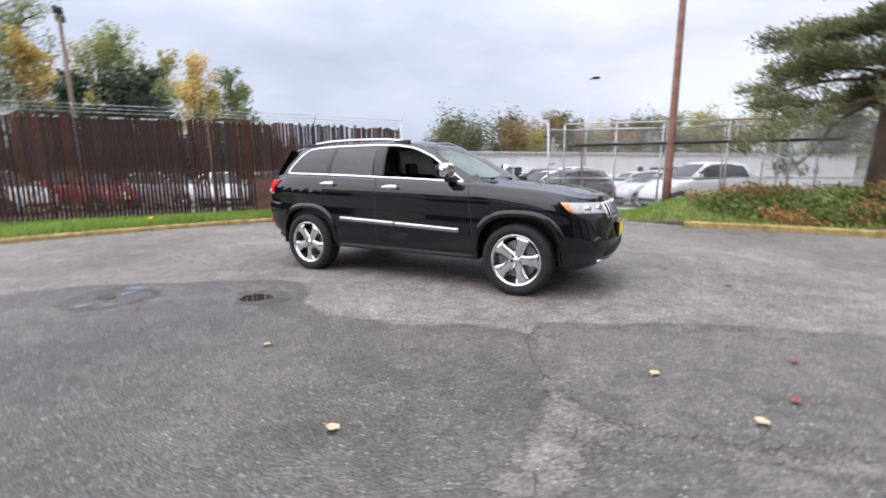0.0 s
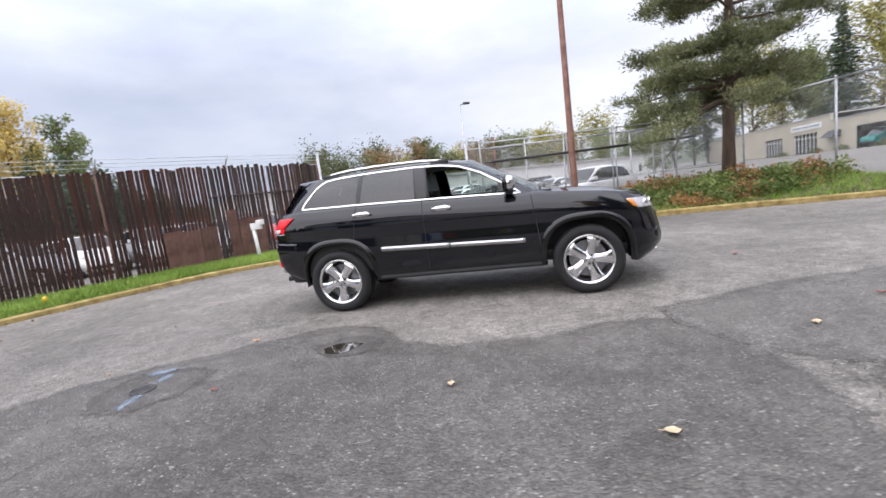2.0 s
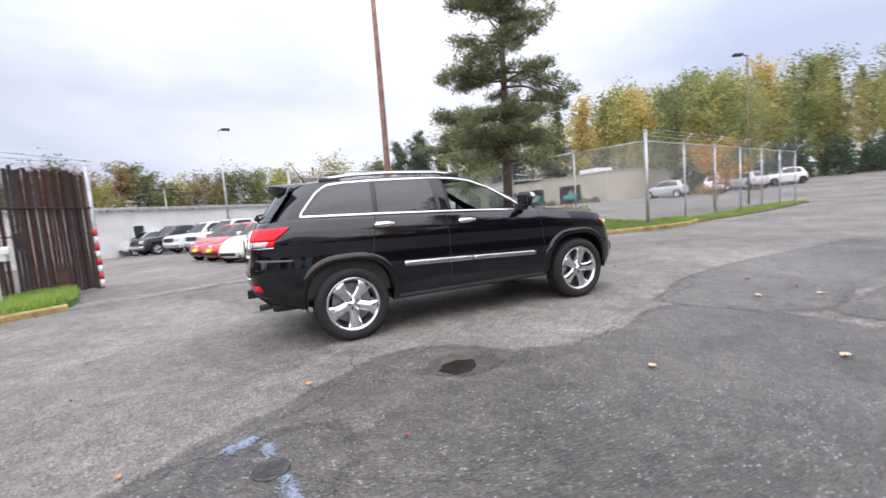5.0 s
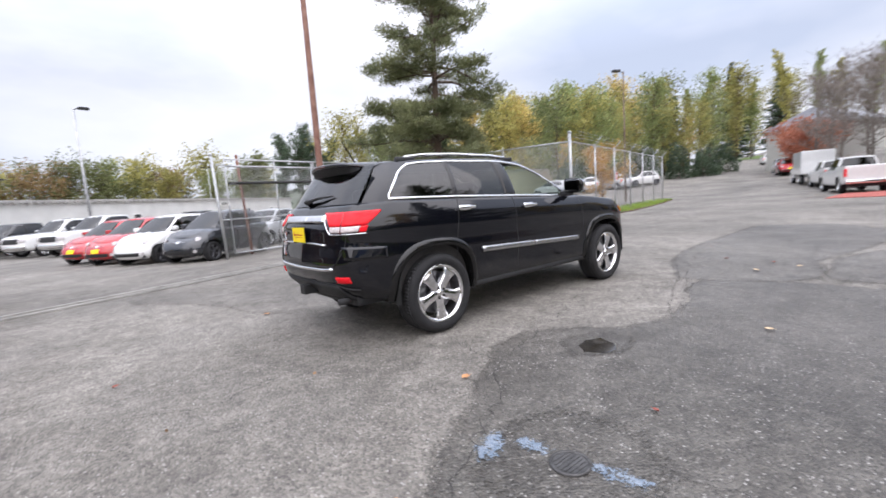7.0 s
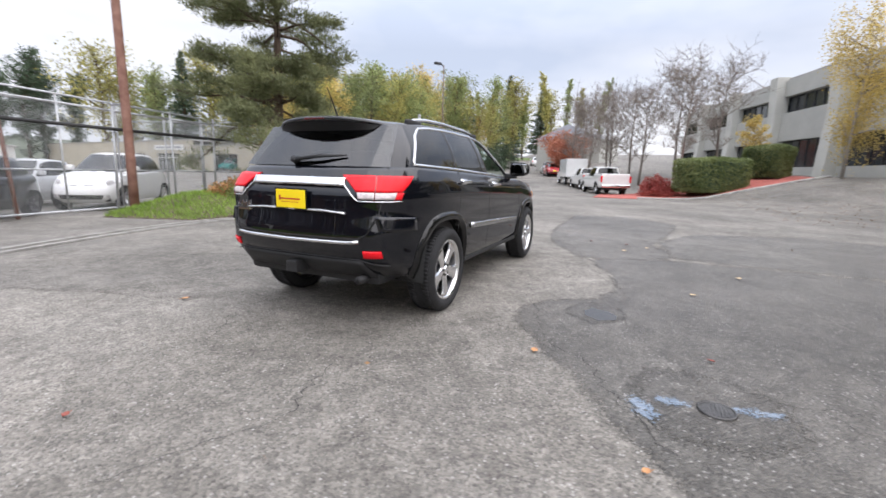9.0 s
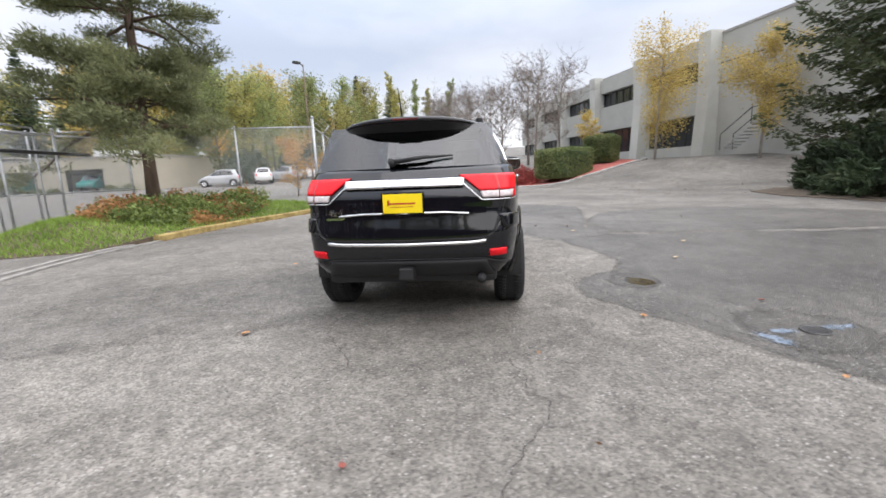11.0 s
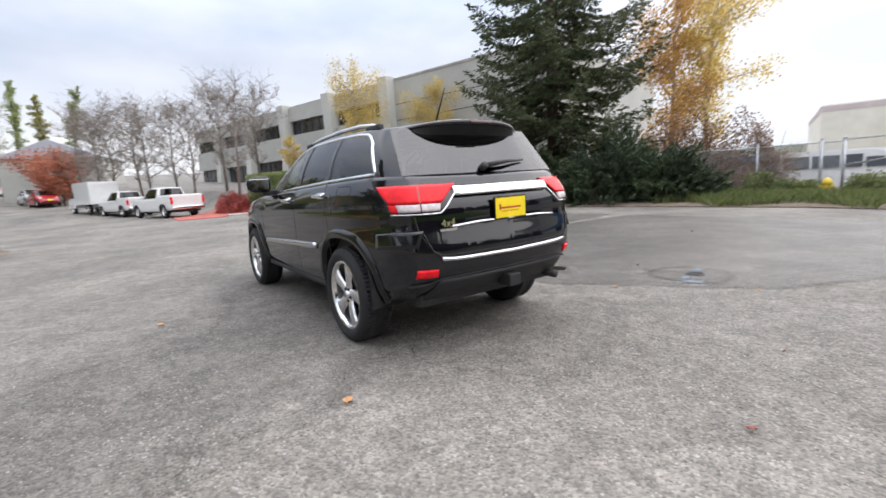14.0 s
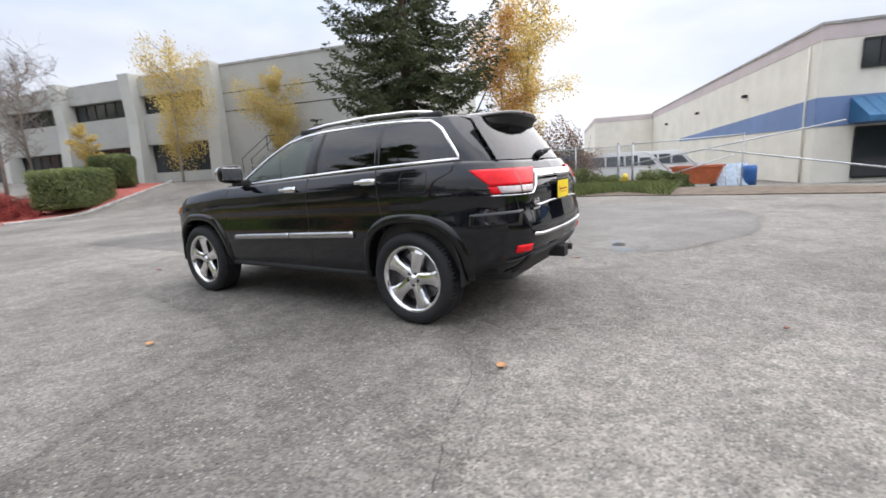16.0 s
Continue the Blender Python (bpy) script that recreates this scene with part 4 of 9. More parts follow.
for a, b in zip(line_e, line_e[1:]):
    for k in range(3):
        o = 0.08 + 0.09 * k
        rail(fence_c, (a.x + o * 0.3, a.y - o, gzf(a.x, a.y) + CH + o), (b.x + o * 0.3, b.y - o, gzf(b.x, b.y) + CH + o), 0.006, None, "barbed_wire")

# narrow leaf-strewn verge under the roadside fence
VD = Vector((0.971, 0.24))
verge = [tuple(CORN + VD * q + Vector((0.24, -0.971)) * o) for q, o in ((2.9, 0.35), (6.0, 0.75), (10.0, 0.8), (14.0, 0.7), (18.2, 0.5), (18.2, -0.8), (12.0, -1.0), (6.0, -0.9), (2.9, -0.5))]
bed_r, scat_r, top_r = bed("roadside_verge", verge, M_LITTER, "narrow verge of grass and brown leaves under the roadside fence", 0.06, 0.5, 0.05)
blades("grass", scat_r(5200), M_GRASS, "thin green grass under the roadside fence", "grass", 0.11, 0.011, 6)
pr = scat_r(1500)
v, f = leaves(pr + np.array([0, 0, 0.02]), 0.07, np.random.default_rng(77), squash=0.3, aspect=0.8)
tagged(soup("leaf_litter", v, f, M_LBEDR), "russet fallen leaves caught under the fence", "leaves", kind="stuff")
ws = thing("warning_sign", "white sign with red print wired to the roadside fence", "sign", (15.93, 6.93, gzf(15.9, 6.95) + 1.5), math.degrees(math.atan2(0.24, 0.971)))
bm = bmesh.new()
bx(bm, -0.17, -0.006, 0.0, 0.17, 0.006, 0.42, bevel=0.004)
part("plate", bm, M_WHITEP, ws)
for q in ((-0.14, 0.30, 0.14, 0.38), (-0.12, 0.20, 0.12, 0.25), (-0.13, 0.11, 0.10, 0.16), (-0.10, 0.04, 0.12, 0.08)):
    bm = bmesh.new()
    bx(bm, q[0], -0.009, q[1], q[2], -0.0065, q[3])
    part("printed_bar", bm, M_TAPER, ws)

# fence and sliding gate of the car lot, between the gateway and the pine
fence_l = thing("lot_fence", "old galvanised chain-link fence of the car lot with leaning posts", "fence")
LA, LB, LC = Vector((-0.94, 9.7)), Vector((0.0, 10.6)), Vector((2.6, 11.3))
lot_pts = [LA, LB, Vector((2.3, 10.9)), Vector((4.2, 11.2)), Vector((5.8, 11.4)), Vector((7.9, 11.0))]
for i, p in enumerate(lot_pts):
    post(fence_l, p.x, p.y, (3.0, 3.1, 2.9, 2.9, 2.9, 2.9)[i], 0.04 if i < 2 else 0.032, M_RUST if i == 1 else M_GALV, lean=((-0.10, 0.0), (-0.12, 0.05), (0.10, 0.0), (0.0, 0.0), (0.05, 0), (0, 0))[i])
for a, b in zip(lot_pts, lot_pts[1:]):
    rail(fence_l, g3(a, 1.15), g3(b, 1.15), 0.02)
    rail(fence_l, g3(a, 2.75), g3(b, 2.75), 0.02)
    wire_panel(fence_l, a, b, 0.05, 2.75)
gate = thing("sliding_gate", "slid-open chain-link gate with a black top beam", "gate")
rail(gate, g3((-0.5, 10.35), 2.25), g3((7.0, 11.5), 2.25), 0.045, M_BLACKM, "top_beam")
for h in (0.12, 2.75, 2.95):
    rail(gate, g3((-0.6, 10.2), h), g3((5.6, 11.75), h), 0.024)
for x in (-0.6, 1.0, 2.5, 4.1, 5.6):
    y = 10.2 + (x + 0.6) * 0.25
    bm = bmesh.new()
    tube(bm, [g3((x, y), 0.1), g3((x, y), 2.95)], 0.024, 8)
    part("stile", bm, M_GALV, gate, smooth=True)
sg = thing("gate_sign", "small white sign wired to the gate post", "sign", (-0.85, 9.62, gzf(-0.9, 9.7) + 1.62), 25)
bm = bmesh.new()
bx(bm, -0.16, -0.006, -0.06, 0.16, 0.006, 0.06, bevel=0.004)
part("plate", bm, M_WHITEP, sg)
for q in ((0.005, 0.12, 0.03), (-0.035, 0.08, -0.015)):
    bm = bmesh.new()
    bx(bm, -0.12, -0.009, q[0], q[1], -0.0065, q[2])
    part("printed_bar", bm, M_BLACKM, sg)

# leaning rusty pole
pole = thing("rusty_pole", "tall rust-red steel utility pole behind the kerb", "pole", (2.62, 10.7, gzf(2.6, 10.7)))
bm = bmesh.new()
tube(bm, [(0, 0, -0.2), (0.01, 0, 1.5), (0.03, 0.02, 7.0), (0.04, 0.05, 12.5)], [0.125, 0.118, 0.098, 0.08], 14)
part("shaft", bm, M_RUST, pole, smooth=True)
bm = bmesh.new()
tube(bm, [(0, 0, 0), (0, 0, 0.12)], [0.24, 0.22], 14)
part("base_collar", bm, M_RUST, pole, smooth=True)


def lamp_post(x, y, h, label, heads=1, rz=0.0, r=0.09, material=None):
    t = thing("street_lamp", label, "lamp post", (x, y, gzf(x, y)), rz)
    bm = bmesh.new()
    tube(bm, [(0, 0, -0.2), (0, 0, h)], [r, r * 0.6], 10)
    part("pole", bm, material or M_GALV, t, smooth=True)
    for s in ((1,) if heads == 1 else (1, -1)):
        bm = bmesh.new()
        tube(bm, [(0, 0, h - 0.1), (s * 0.35, 0, h + 0.05)], 0.035, 8)
        bx(bm, s * 0.3, -0.16, h - 0.04, s * 0.85, 0.16, h + 0.12, bevel=0.03)
        part("lamp_head", bm, M_BLACKM, t)
    return t


lamp_post(-3.8, 31.9, 8.8, "tall lot floodlight on a slim steel pole", 1, 20)
lamp_post(28.0, 12.9, 9.6, "tall roadside lamp with a single head", 1, 150, 0.075, M_WOODP)
lamp_post(-19.3, 4.1, 7.7, "wooden floodlight pole with two heads", 2, -25, 0.11, M_WOODP)
lamp_post(-9.5, 44.0, 5.6, "distant lot floodlight with two heads", 2, 10, 0.07)
lamp_post(9.0, 60.0, 8.0, "distant slim lamp pole", 2, 10, 0.07)

# ---- trees and shrubs ----
def limb_path(p0, d, length, rng, n=5, droop=0.0, wander=0.12):
    pts = [Vector(p0)]
    d = Vector(d).normalized()
    for i in range(n):
        d = (d + Vector((rng.normal(0, wander), rng.normal(0, wander), rng.normal(0, wander) - droop))).normalized()
        pts.append(pts[-1] + d * (length / n))
    return pts


def pine(x, y, z, h, seed, label):
    """A tall open pine: tiers of long limbs that carry flat needle pads, with sky between the tiers."""
    rng = np.random.default_rng(seed)
    t = thing("pine_tree", label, "tree", (x, y, z))
    bm = bmesh.new()
    tr = [Vector((0, 0, -0.3)), Vector((0.05, 0.0, 1.4)), Vector((0.10, 0.03, 3.2)), Vector((0.24, 0.1, 5.5)), Vector((0.30, 0.1, 8.0)), Vector((0.2, 0.0, h))]
    tube(bm, tr, [0.23, 0.175, 0.15, 0.12, 0.08, 0.02], 12)
    tufts, axes = [], []
    # height, limbs, reach, rise and weight towards the west
    for zt, nb, reach, rise, west in ((2.45, 5, 3.2, -0.04, 0.35), (2.95, 7, 2.9, 0.04, 0.25), (3.5, 7, 2.4, 0.12, 0.1), (4.1, 5, 1.8, 0.15, 0.0), (4.8, 5, 2.7, -0.03, 0.05), (5.6, 7, 3.0, 0.06, 0.0), (6.1, 6, 2.7, 0.16, 0.0),
                                      (7.3, 6, 2.5, 0.10, 0.0), (7.9, 5, 2.0, 0.22, 0.0), (8.9, 6, 2.0, 0.16, 0.0), (9.9, 6, 1.6, 0.25, 0.0), (10.8, 5, 1.2, 0.35, 0.0), (11.6, 5, 0.8, 0.6, 0.0), (12.3, 4, 0.4, 1.0, 0.0)):
        a0 = rng.uniform(0, 6.28)
        for j in range(nb):
            a = a0 + 2 * math.pi * j / nb + rng.normal(0, 0.28)
            z1 = zt + rng.normal(0, 0.16)
            seg = max(0, min(len(tr) - 2, sum(1 for q in tr if q.z <= z1) - 1))
            p0 = tr[seg].lerp(tr[seg + 1], (z1 - tr[seg].z) / (tr[seg + 1].z - tr[seg].z))
            ln = reach * rng.uniform(0.68, 1.08) * (1 + west * math.cos(a - 2.8))
            lp = limb_path(p0, (math.cos(a), math.sin(a), rise + rng.normal(0.04, 0.13)), ln, rng, 8, 0.012, 0.11)
            r0 = 0.022 + 0.013 * ln
            tube(bm, lp, [r0 * (1 - 0.85 * k / 8) for k in range(9)], 6)
            out = np.array((math.cos(a), math.sin(a), 0.25))
            side = Vector((-math.sin(a), math.cos(a), 0))
            for k in range(4 if ln > 1.5 else 3, 9):
                w = 0.27 * ln * (1.30 - k / 8) ** 0.8
                for m_ in (-1.0, -0.4, 0.1, 0.55, 1.0):
                    if rng.random() < 0.20:
                        continue
                    c = lp[k] + side * (m_ * w + rng.normal(0, 0.08)) + Vector((math.cos(a), math.sin(a), 0)) * rng.normal(0.05, 0.12) + Vector((0, 0, rng.normal(0.08, 0.08)))
                    if abs(m_) > 0.3:
                        tube(bm, [lp[k], c], [0.012, 0.004], 4, cap=False)
                    nn = int(rng.uniform(62, 96))
                    q = rng.normal(size=(nn, 3)) * np.array([0.14, 0.14, 0.105])
                    tufts.append(np.array(c) + q)
                    axes.append(out * 0.5 + q * 3.0 + np.array((0, 0, 0.45)))
    part("trunk", bm, M_BARK, t, smooth=True)
    c, ax = np.concatenate(tufts), np.concatenate(axes)
    v, f = leaves(c, 0.15, rng, aspect=0.20, axis=ax, spread=0.6)
    soup("crown", v, f, M_PINE, t)
    return t


def spruce(x, y, z, h, seed, label):
    """A full spruce: single boughs all the way up, sagging and lifted at the tips, with hanging side sprays and a ragged outline."""
    rng = np.random.default_rng(seed)
    t = thing("spruce_tree", label, "tree", (x, y, z))
    bm = bmesh.new()
    tube(bm, [(0, 0, -0.3), (0.04, 0, h * 0.5), (0, 0, h)], [0.34, 0.2, 0.01], 12)
    cs, ax = [], []
    n = 215
    for i in range(n):
        zz = h * (0.03 + 0.95 * (i / n) ** 1.1)
        reach = float(np.interp(zz / h, [0.0, 0.18, 0.30, 0.47, 0.54, 0.70, 0.88, 1.0], [3.6, 4.4, 4.6, 4.5, 3.8, 2.6, 1.1, 0.2]))
        ln = reach * rng.uniform(0.62, 1.12)
        a = i * 2.39996 + rng.normal(0, 0.25)
        d = np.array([math.cos(a), math.sin(a), 0.0])
        side = np.array([-d[1], d[0], 0.0])
        up0 = np.interp(zz / h, [0, 0.6, 1.0], [-0.10, 0.08, 0.8]) + rng.normal(0, 0.07)
        sag, lift = rng.uniform(0.06, 0.16) * ln, rng.uniform(0.10, 0.26) * ln

        def at(u):
            return d * ln * u + np.array([0, 0, zz + up0 * ln * u - sag * math.sin(math.pi * min(1.0, u * 0.8)) * 1.6 + lift * u ** 3])

        tube(bm, [tuple(at(u)) for u in (0, 0.25, 0.5, 0.75, 1.0)], [0.014 + 0.009 * ln, 0.010 + 0.007 * ln, 0.018, 0.012, 0.004], 5, cap=False)
        u = 0.12
        while u < 1.0:
            base = at(u)
            tl = (0.22 + 0.26 * ln * (1.0 - u) ** 0.8) * rng.uniform(0.6, 1.15)
            for sg in (-1, 1):
                dv = d * rng.uniform(0.5, 0.9) + side * sg * rng.uniform(0.5, 1.0)
                dv /= np.linalg.norm(dv)
                nn = max(4, int(17 * tl))
                q = rng.uniform(0, 1, nn)
                p = base + np.outer(q * tl, dv) + rng.normal(0, 0.03, (nn, 3))
                p[:, 2] -= 0.30 * q * q * tl + rng.exponential(0.035, nn)
                cs.append(p)
                ax.append(np.tile(dv, (nn, 1)) + np.array([0, 0, -0.15]))
            u += 0.125 / ln * rng.uniform(0.8, 1.5)
        p = at(0.98) + np.outer(rng.uniform(-0.3, 0.25, 8), d) + rng.normal(0, 0.03, (8, 3))
        cs.append(p)
        ax.append(np.tile(d, (8, 1)))
    part("trunk", bm, M_BARK, t, smooth=True)
    c, a = np.concatenate(cs), np.concatenate(ax)
    v, f = leaves(c, 0.21, rng, aspect=0.34, axis=a * 1.5, spread=0.55)
    soup("crown", v, f, M_FIR, t)
    return t


def fir(x, y, z, h, r, seed, label, material=None, dense=1.0, name="fir_tree", widest=9.0):
    """A fir: whorls of flat sprays that sag and lift at the tips, ragged at the outline."""
    rng = np.random.default_rng(seed)
    t = thing(name, label, "tree", (x, y, z))
    bm = bmesh.new()
    tube(bm, [(0, 0, -0.3), (0.03, 0, h * 0.5), (0, 0, h)], [0.022 * h, 0.014 * h, 0.01], 8)
    cs = []
    ax = []
    levels = int(h * 3.0)
    for i in range(levels):
        zz = h * (0.05 + 0.94 * (i / levels)) + rng.normal(0, 0.06)
        rr = min(widest, r * (1 - zz / h) ** 0.85) * rng.uniform(0.82, 1.08) + 0.10
        a0 = rng.uniform(0, 6.28)
        for j in range(8):
            a = a0 + j * 0.785 + rng.normal(0, 0.2)
            ln = rr * rng.uniform(0.55, 1.12)
            d = np.array([math.cos(a), math.sin(a), 0.0])
            side = np.array([-d[1], d[0], 0.0])
            sag, lift = rng.uniform(0.10, 0.40), rng.uniform(0.05, 0.30)
            if j % 2 == 0:
                tube(bm, [(0, 0, zz), tuple(d * ln * 0.5 + np.array([0, 0, zz - sag * ln * 0.5 + lift * ln * 0.25])), tuple(d * ln * 0.95 + np.array([0, 0, zz - sag * ln + lift * ln]))], [0.03, 0.018, 0.004], 4)
            # side twigs along the branch, each a narrow spray
            nt = max(3, int(6.5 * ln * dense ** 0.5))
            for _ in range(nt):
                s0 = rng.uniform(0.15, 0.98)
                tl = min(0.75, (1.12 - s0) * 0.42 * ln + 0.12) * rng.uniform(0.6, 1.2)
                sgn = rng.choice((-1, 1))
                dv = d * 0.75 + side * sgn * rng.uniform(0.3, 1.0)
                dv /= np.linalg.norm(dv)
                nn = max(3, int(12 * dense * tl / 0.5))
                q = rng.uniform(0, 1, nn)
                p = d * ln * s0 + np.outer(q * tl, dv) + rng.normal(0, 0.025, (nn, 3))
                p[:, 2] += zz - sag * ln * s0 + lift * ln * s0 * s0 - 0.16 * q * tl
                cs.append(p)
                ax.append(np.tile(dv, (nn, 1)))
    part("trunk", bm, M_BARK, t, smooth=True)
    c, a = np.concatenate(cs), np.concatenate(ax)
    rep = 2 if dense > 0.9 else 1
    cc, aa = np.repeat(c, rep, axis=0), np.repeat(a, rep, axis=0)
    v, f = leaves(cc + rng.normal(0, 0.03, cc.shape), 0.022 * h ** 0.5 + 0.12 + (0.20 if dense < 0.9 else 0), rng, aspect=0.26 if dense > 0.9 else 0.5, axis=aa * 1.3, spread=0.6)
    soup("crown", v, f, material or M_FIR, t)
    return t


def juniper(x, y, z, rx, ry, h, seed, label):
    """A spreading juniper: long feathery sprays that fan out and up, ragged at the edge."""
    rng = np.random.default_rng(seed)
    t = thing("juniper_shrub", label, "shrub", (x, y, z))
    bm = bmesh.new()
    cs, ax = [], []
    for i in range(520):
        q = rng.normal(size=3)
        q /= np.linalg.norm(q)
        q[2] = abs(q[2]) * 0.95 + 0.03
        rad = rng.uniform(0.35, 0.92) ** 0.6
        o = q * np.array([rx, ry, h * 0.92]) * rad * (0.80 + 0.35 * noise.noise(Vector(q) * 1.7 + Vector((seed, 0, 0))))
        d = q * np.array([1.0, 1.0, 0.55]) + np.array([0, 0, 0.22]) + rng.normal(0, 0.25, 3)
        d /= np.linalg.norm(d)
        ln = rng.uniform(0.35, 0.85)
        if i % 8 == 0:
            tube(bm, [tuple(o * 0.05), tuple(o * 0.5), tuple(o + d * ln * 0.6)], [0.03, 0.018, 0.004], 4)
        nn = 30
        s = rng.uniform(0, 1, nn)
        p = o + np.outer(s * ln, d) + rng.normal(0, 0.10, (nn, 3)) * (1.15 - s)[:, None]
        p[:, 2] -= 0.12 * s * s * ln
        cs.append(p)
        ax.append(np.tile(d, (nn, 1)) + rng.normal(0, 0.35, (nn, 3)))
    part("stems", bm, M_BARK, t)
    c, a = np.concatenate(cs), np.concatenate(ax)
    c[:, 2] = np.maximum(c[:, 2], 0.03)
    v, f = leaves(c, 0.22, rng, aspect=0.22, axis=a * 1.6, spread=0.5)
    soup("foliage", v, f, M_JUN, t)
    return t


def broadleaf(x, y, z, h, r, seed, label, material, leaf=0.16, count=5000, trunk=None, low=0.2, slim=1.0, tr=0.02, name="tree", bare=0.0, droop=0.0):
    """A leafy tree: forking limbs and clumps of leaves with gaps between them."""
    rng = np.random.default_rng(seed)
    t = thing(name, label, "tree", (x, y, z))
    bm = bmesh.new()
    top = Vector((rng.normal(0, 0.04) * h, rng.normal(0, 0.04) * h, h * 0.93))
    mid = Vector((rng.normal(0, 0.02) * h, rng.normal(0, 0.02) * h, h * 0.45))
    tube(bm, [(0, 0, -0.3), tuple(mid), tuple(top)], [tr * h, tr * h * 0.6, 0.01], 7)
    cl = []
    nb = max(14, int(h * 2.4))
    for i in range(nb):
        u = low + (0.97 - low) * (i + rng.random()) / nb
        p0 = Vector((0, 0, 0)).lerp(mid, u / 0.45) if u < 0.45 else mid.lerp(top, (u - 0.45) / 0.55)
        prof = math.sin(math.pi * min(1.0, max(0.05, (u - low * 0.7) / (1.02 - low * 0.7)))) ** 0.6
        ln = r * prof * rng.uniform(0.6, 1.1)
        a = rng.uniform(0, 2 * np.pi)
        lp = limb_path(p0, (math.cos(a), math.sin(a), 0.55 + 0.5 * slim), ln, rng, 4, 0.02, 0.2)
        tube(bm, lp, [0.008 * h * 0.5 * (1 - 0.8 * q / 4) for q in range(5)], 5)
        for q in (1, 2, 3, 4):
            if bare:
                for _ in range(5):
                    sub = limb_path(lp[q], (rng.normal(), rng.normal(), 0.9), ln * rng.uniform(0.3, 0.6), rng, 3, 0.0, 0.25)
                    tube(bm, sub, [0.0022 * h, 0.0014 * h, 0.001 * h, 0.0006 * h], 4, cap=False)
                    for _ in range(2):
                        s2 = limb_path(sub[2], (rng.normal(), rng.normal(), 0.8), ln * rng.uniform(0.15, 0.35), rng, 2, 0.0, 0.3)
                        tube(bm, s2, [0.0010 * h, 0.0008 * h, 0.0005 * h], 3, cap=False)
            cl.append((np.array(lp[q]), ln * rng.uniform(0.22, 0.42)))
    part("trunk", bm, trunk or M_BARK, t, smooth=True)
    if bare < 1.0:
        w = np.array([c[1] for c in cl]) ** 1.6
        w /= w.sum()
        cs = []
        for (c, rad), k in zip(cl, (w * count * (1 - bare)).astype(int) + 2):
            q = rng.normal(size=(k, 3))
            q *= (rng.uniform(0, 1, k) ** 0.45 / np.linalg.norm(q, axis=1))[:, None]
            cs.append(c + q * rad * np.array([1.0, 1.0, 0.85]) - np.array([0, 0, droop]) * rng.uniform(0, 1, k)[:, None] ** 2 * rad)
        v, f = leaves(np.concatenate(cs), leaf, rng, aspect=0.7)
        soup("crown", v, f, material, t)
    return t


def shrub(x, y, z, rx, ry, h, seed, label, material, leaf=0.08, count=9000, name="shrub", rz=0.0, boxy=False, twig=True):
    """A shrub: stems and a shell of many small leaves."""
    rng = np.random.default_rng(seed)
    t = thing(name, label, "shrub", (x, y, z), rz)
    bm = bmesh.new()
    for _ in range(14):
        a, s = rng.uniform(0, 2 * np.pi), rng.uniform(0.2, 0.8)
        tube(bm, [(rx * s * 0.4 * math.cos(a), ry * s * 0.4 * math.sin(a), -0.1), (rx * s * 0.8 * math.cos(a), ry * s * 0.8 * math.sin(a), h * 0.75)], [0.02, 0.006], 5)
    part("stems", bm, M_BARK, t)
    if boxy:
        q = rng.uniform(-1, 1, (count, 3))
        ax = rng.integers(0, 3, count)
        sg = np.sign(rng.normal(size=count))
        for k in range(3):
            q[ax == k, k] = sg[ax == k]
        q = q / (np.abs(q) ** 8).sum(1)[:, None] ** (1 / 8)
        q = q * rng.uniform(0.88, 1.03, count)[:, None]
        p = q * np.array([rx, ry, h / 2]) + np.array([0, 0, h / 2])
        nz = np.array([noise.noise(Vector(v) * 0.8) for v in p])
        p += q * nz[:, None] * 0.12
    else:
        q = rng.normal(size=(count, 3))
        q /= np.linalg.norm(q, axis=1)[:, None]
        q[:, 2] = np.abs(q[:, 2])
        nz = np.array([noise.noise(Vector(v) * 2.2 + Vector((seed, 0, 0))) for v in q])
        q *= (rng.uniform(0.45, 1.0, count) ** 0.5 * (0.85 + 0.45 * nz))[:, None]
        p = q * np.array([rx, ry, h])
    v, f = leaves(p, leaf, rng, aspect=0.5, axis=np.array([0, 0, 0.4]))
    soup("foliage", v, f, material, t)
    return t


# solid box in a darker leaf colour fills the hedge behind its leaves
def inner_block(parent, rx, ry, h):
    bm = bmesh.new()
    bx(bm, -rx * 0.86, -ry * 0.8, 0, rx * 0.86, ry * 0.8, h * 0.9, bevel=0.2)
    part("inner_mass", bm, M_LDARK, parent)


pine(7.3, 9.85, 0.35, 12.8, 11, "tall open-crowned pine with a dark trunk in the planting bed")
spruce(9.45, -14.7, gzf(9.4, -14.7), 17.0, 21, "large dark green spruce with ragged boughs beside the driveway")
for i, (x, y, rx, h) in enumerate(((5.6, -13.0, 2.3, 2.7), (8.3, -12.6, 2.6, 2.4), (3.6, -13.9, 1.9, 2.3), (10.6, -12.9, 2.0, 2.1), (6.4, -15.0, 2.2, 3.4))):
    juniper(x, y, gzf(x, y), rx, rx * 0.75, h, 30 + i, "dense dark green spreading juniper")
for i, (x, y, rx) in enumerate(((25.1, -6.0, 2.0), (28.6, -9.3, 1.3))):
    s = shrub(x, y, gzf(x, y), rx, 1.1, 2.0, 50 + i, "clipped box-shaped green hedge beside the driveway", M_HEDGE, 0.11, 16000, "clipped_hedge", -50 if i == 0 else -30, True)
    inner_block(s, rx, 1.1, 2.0)
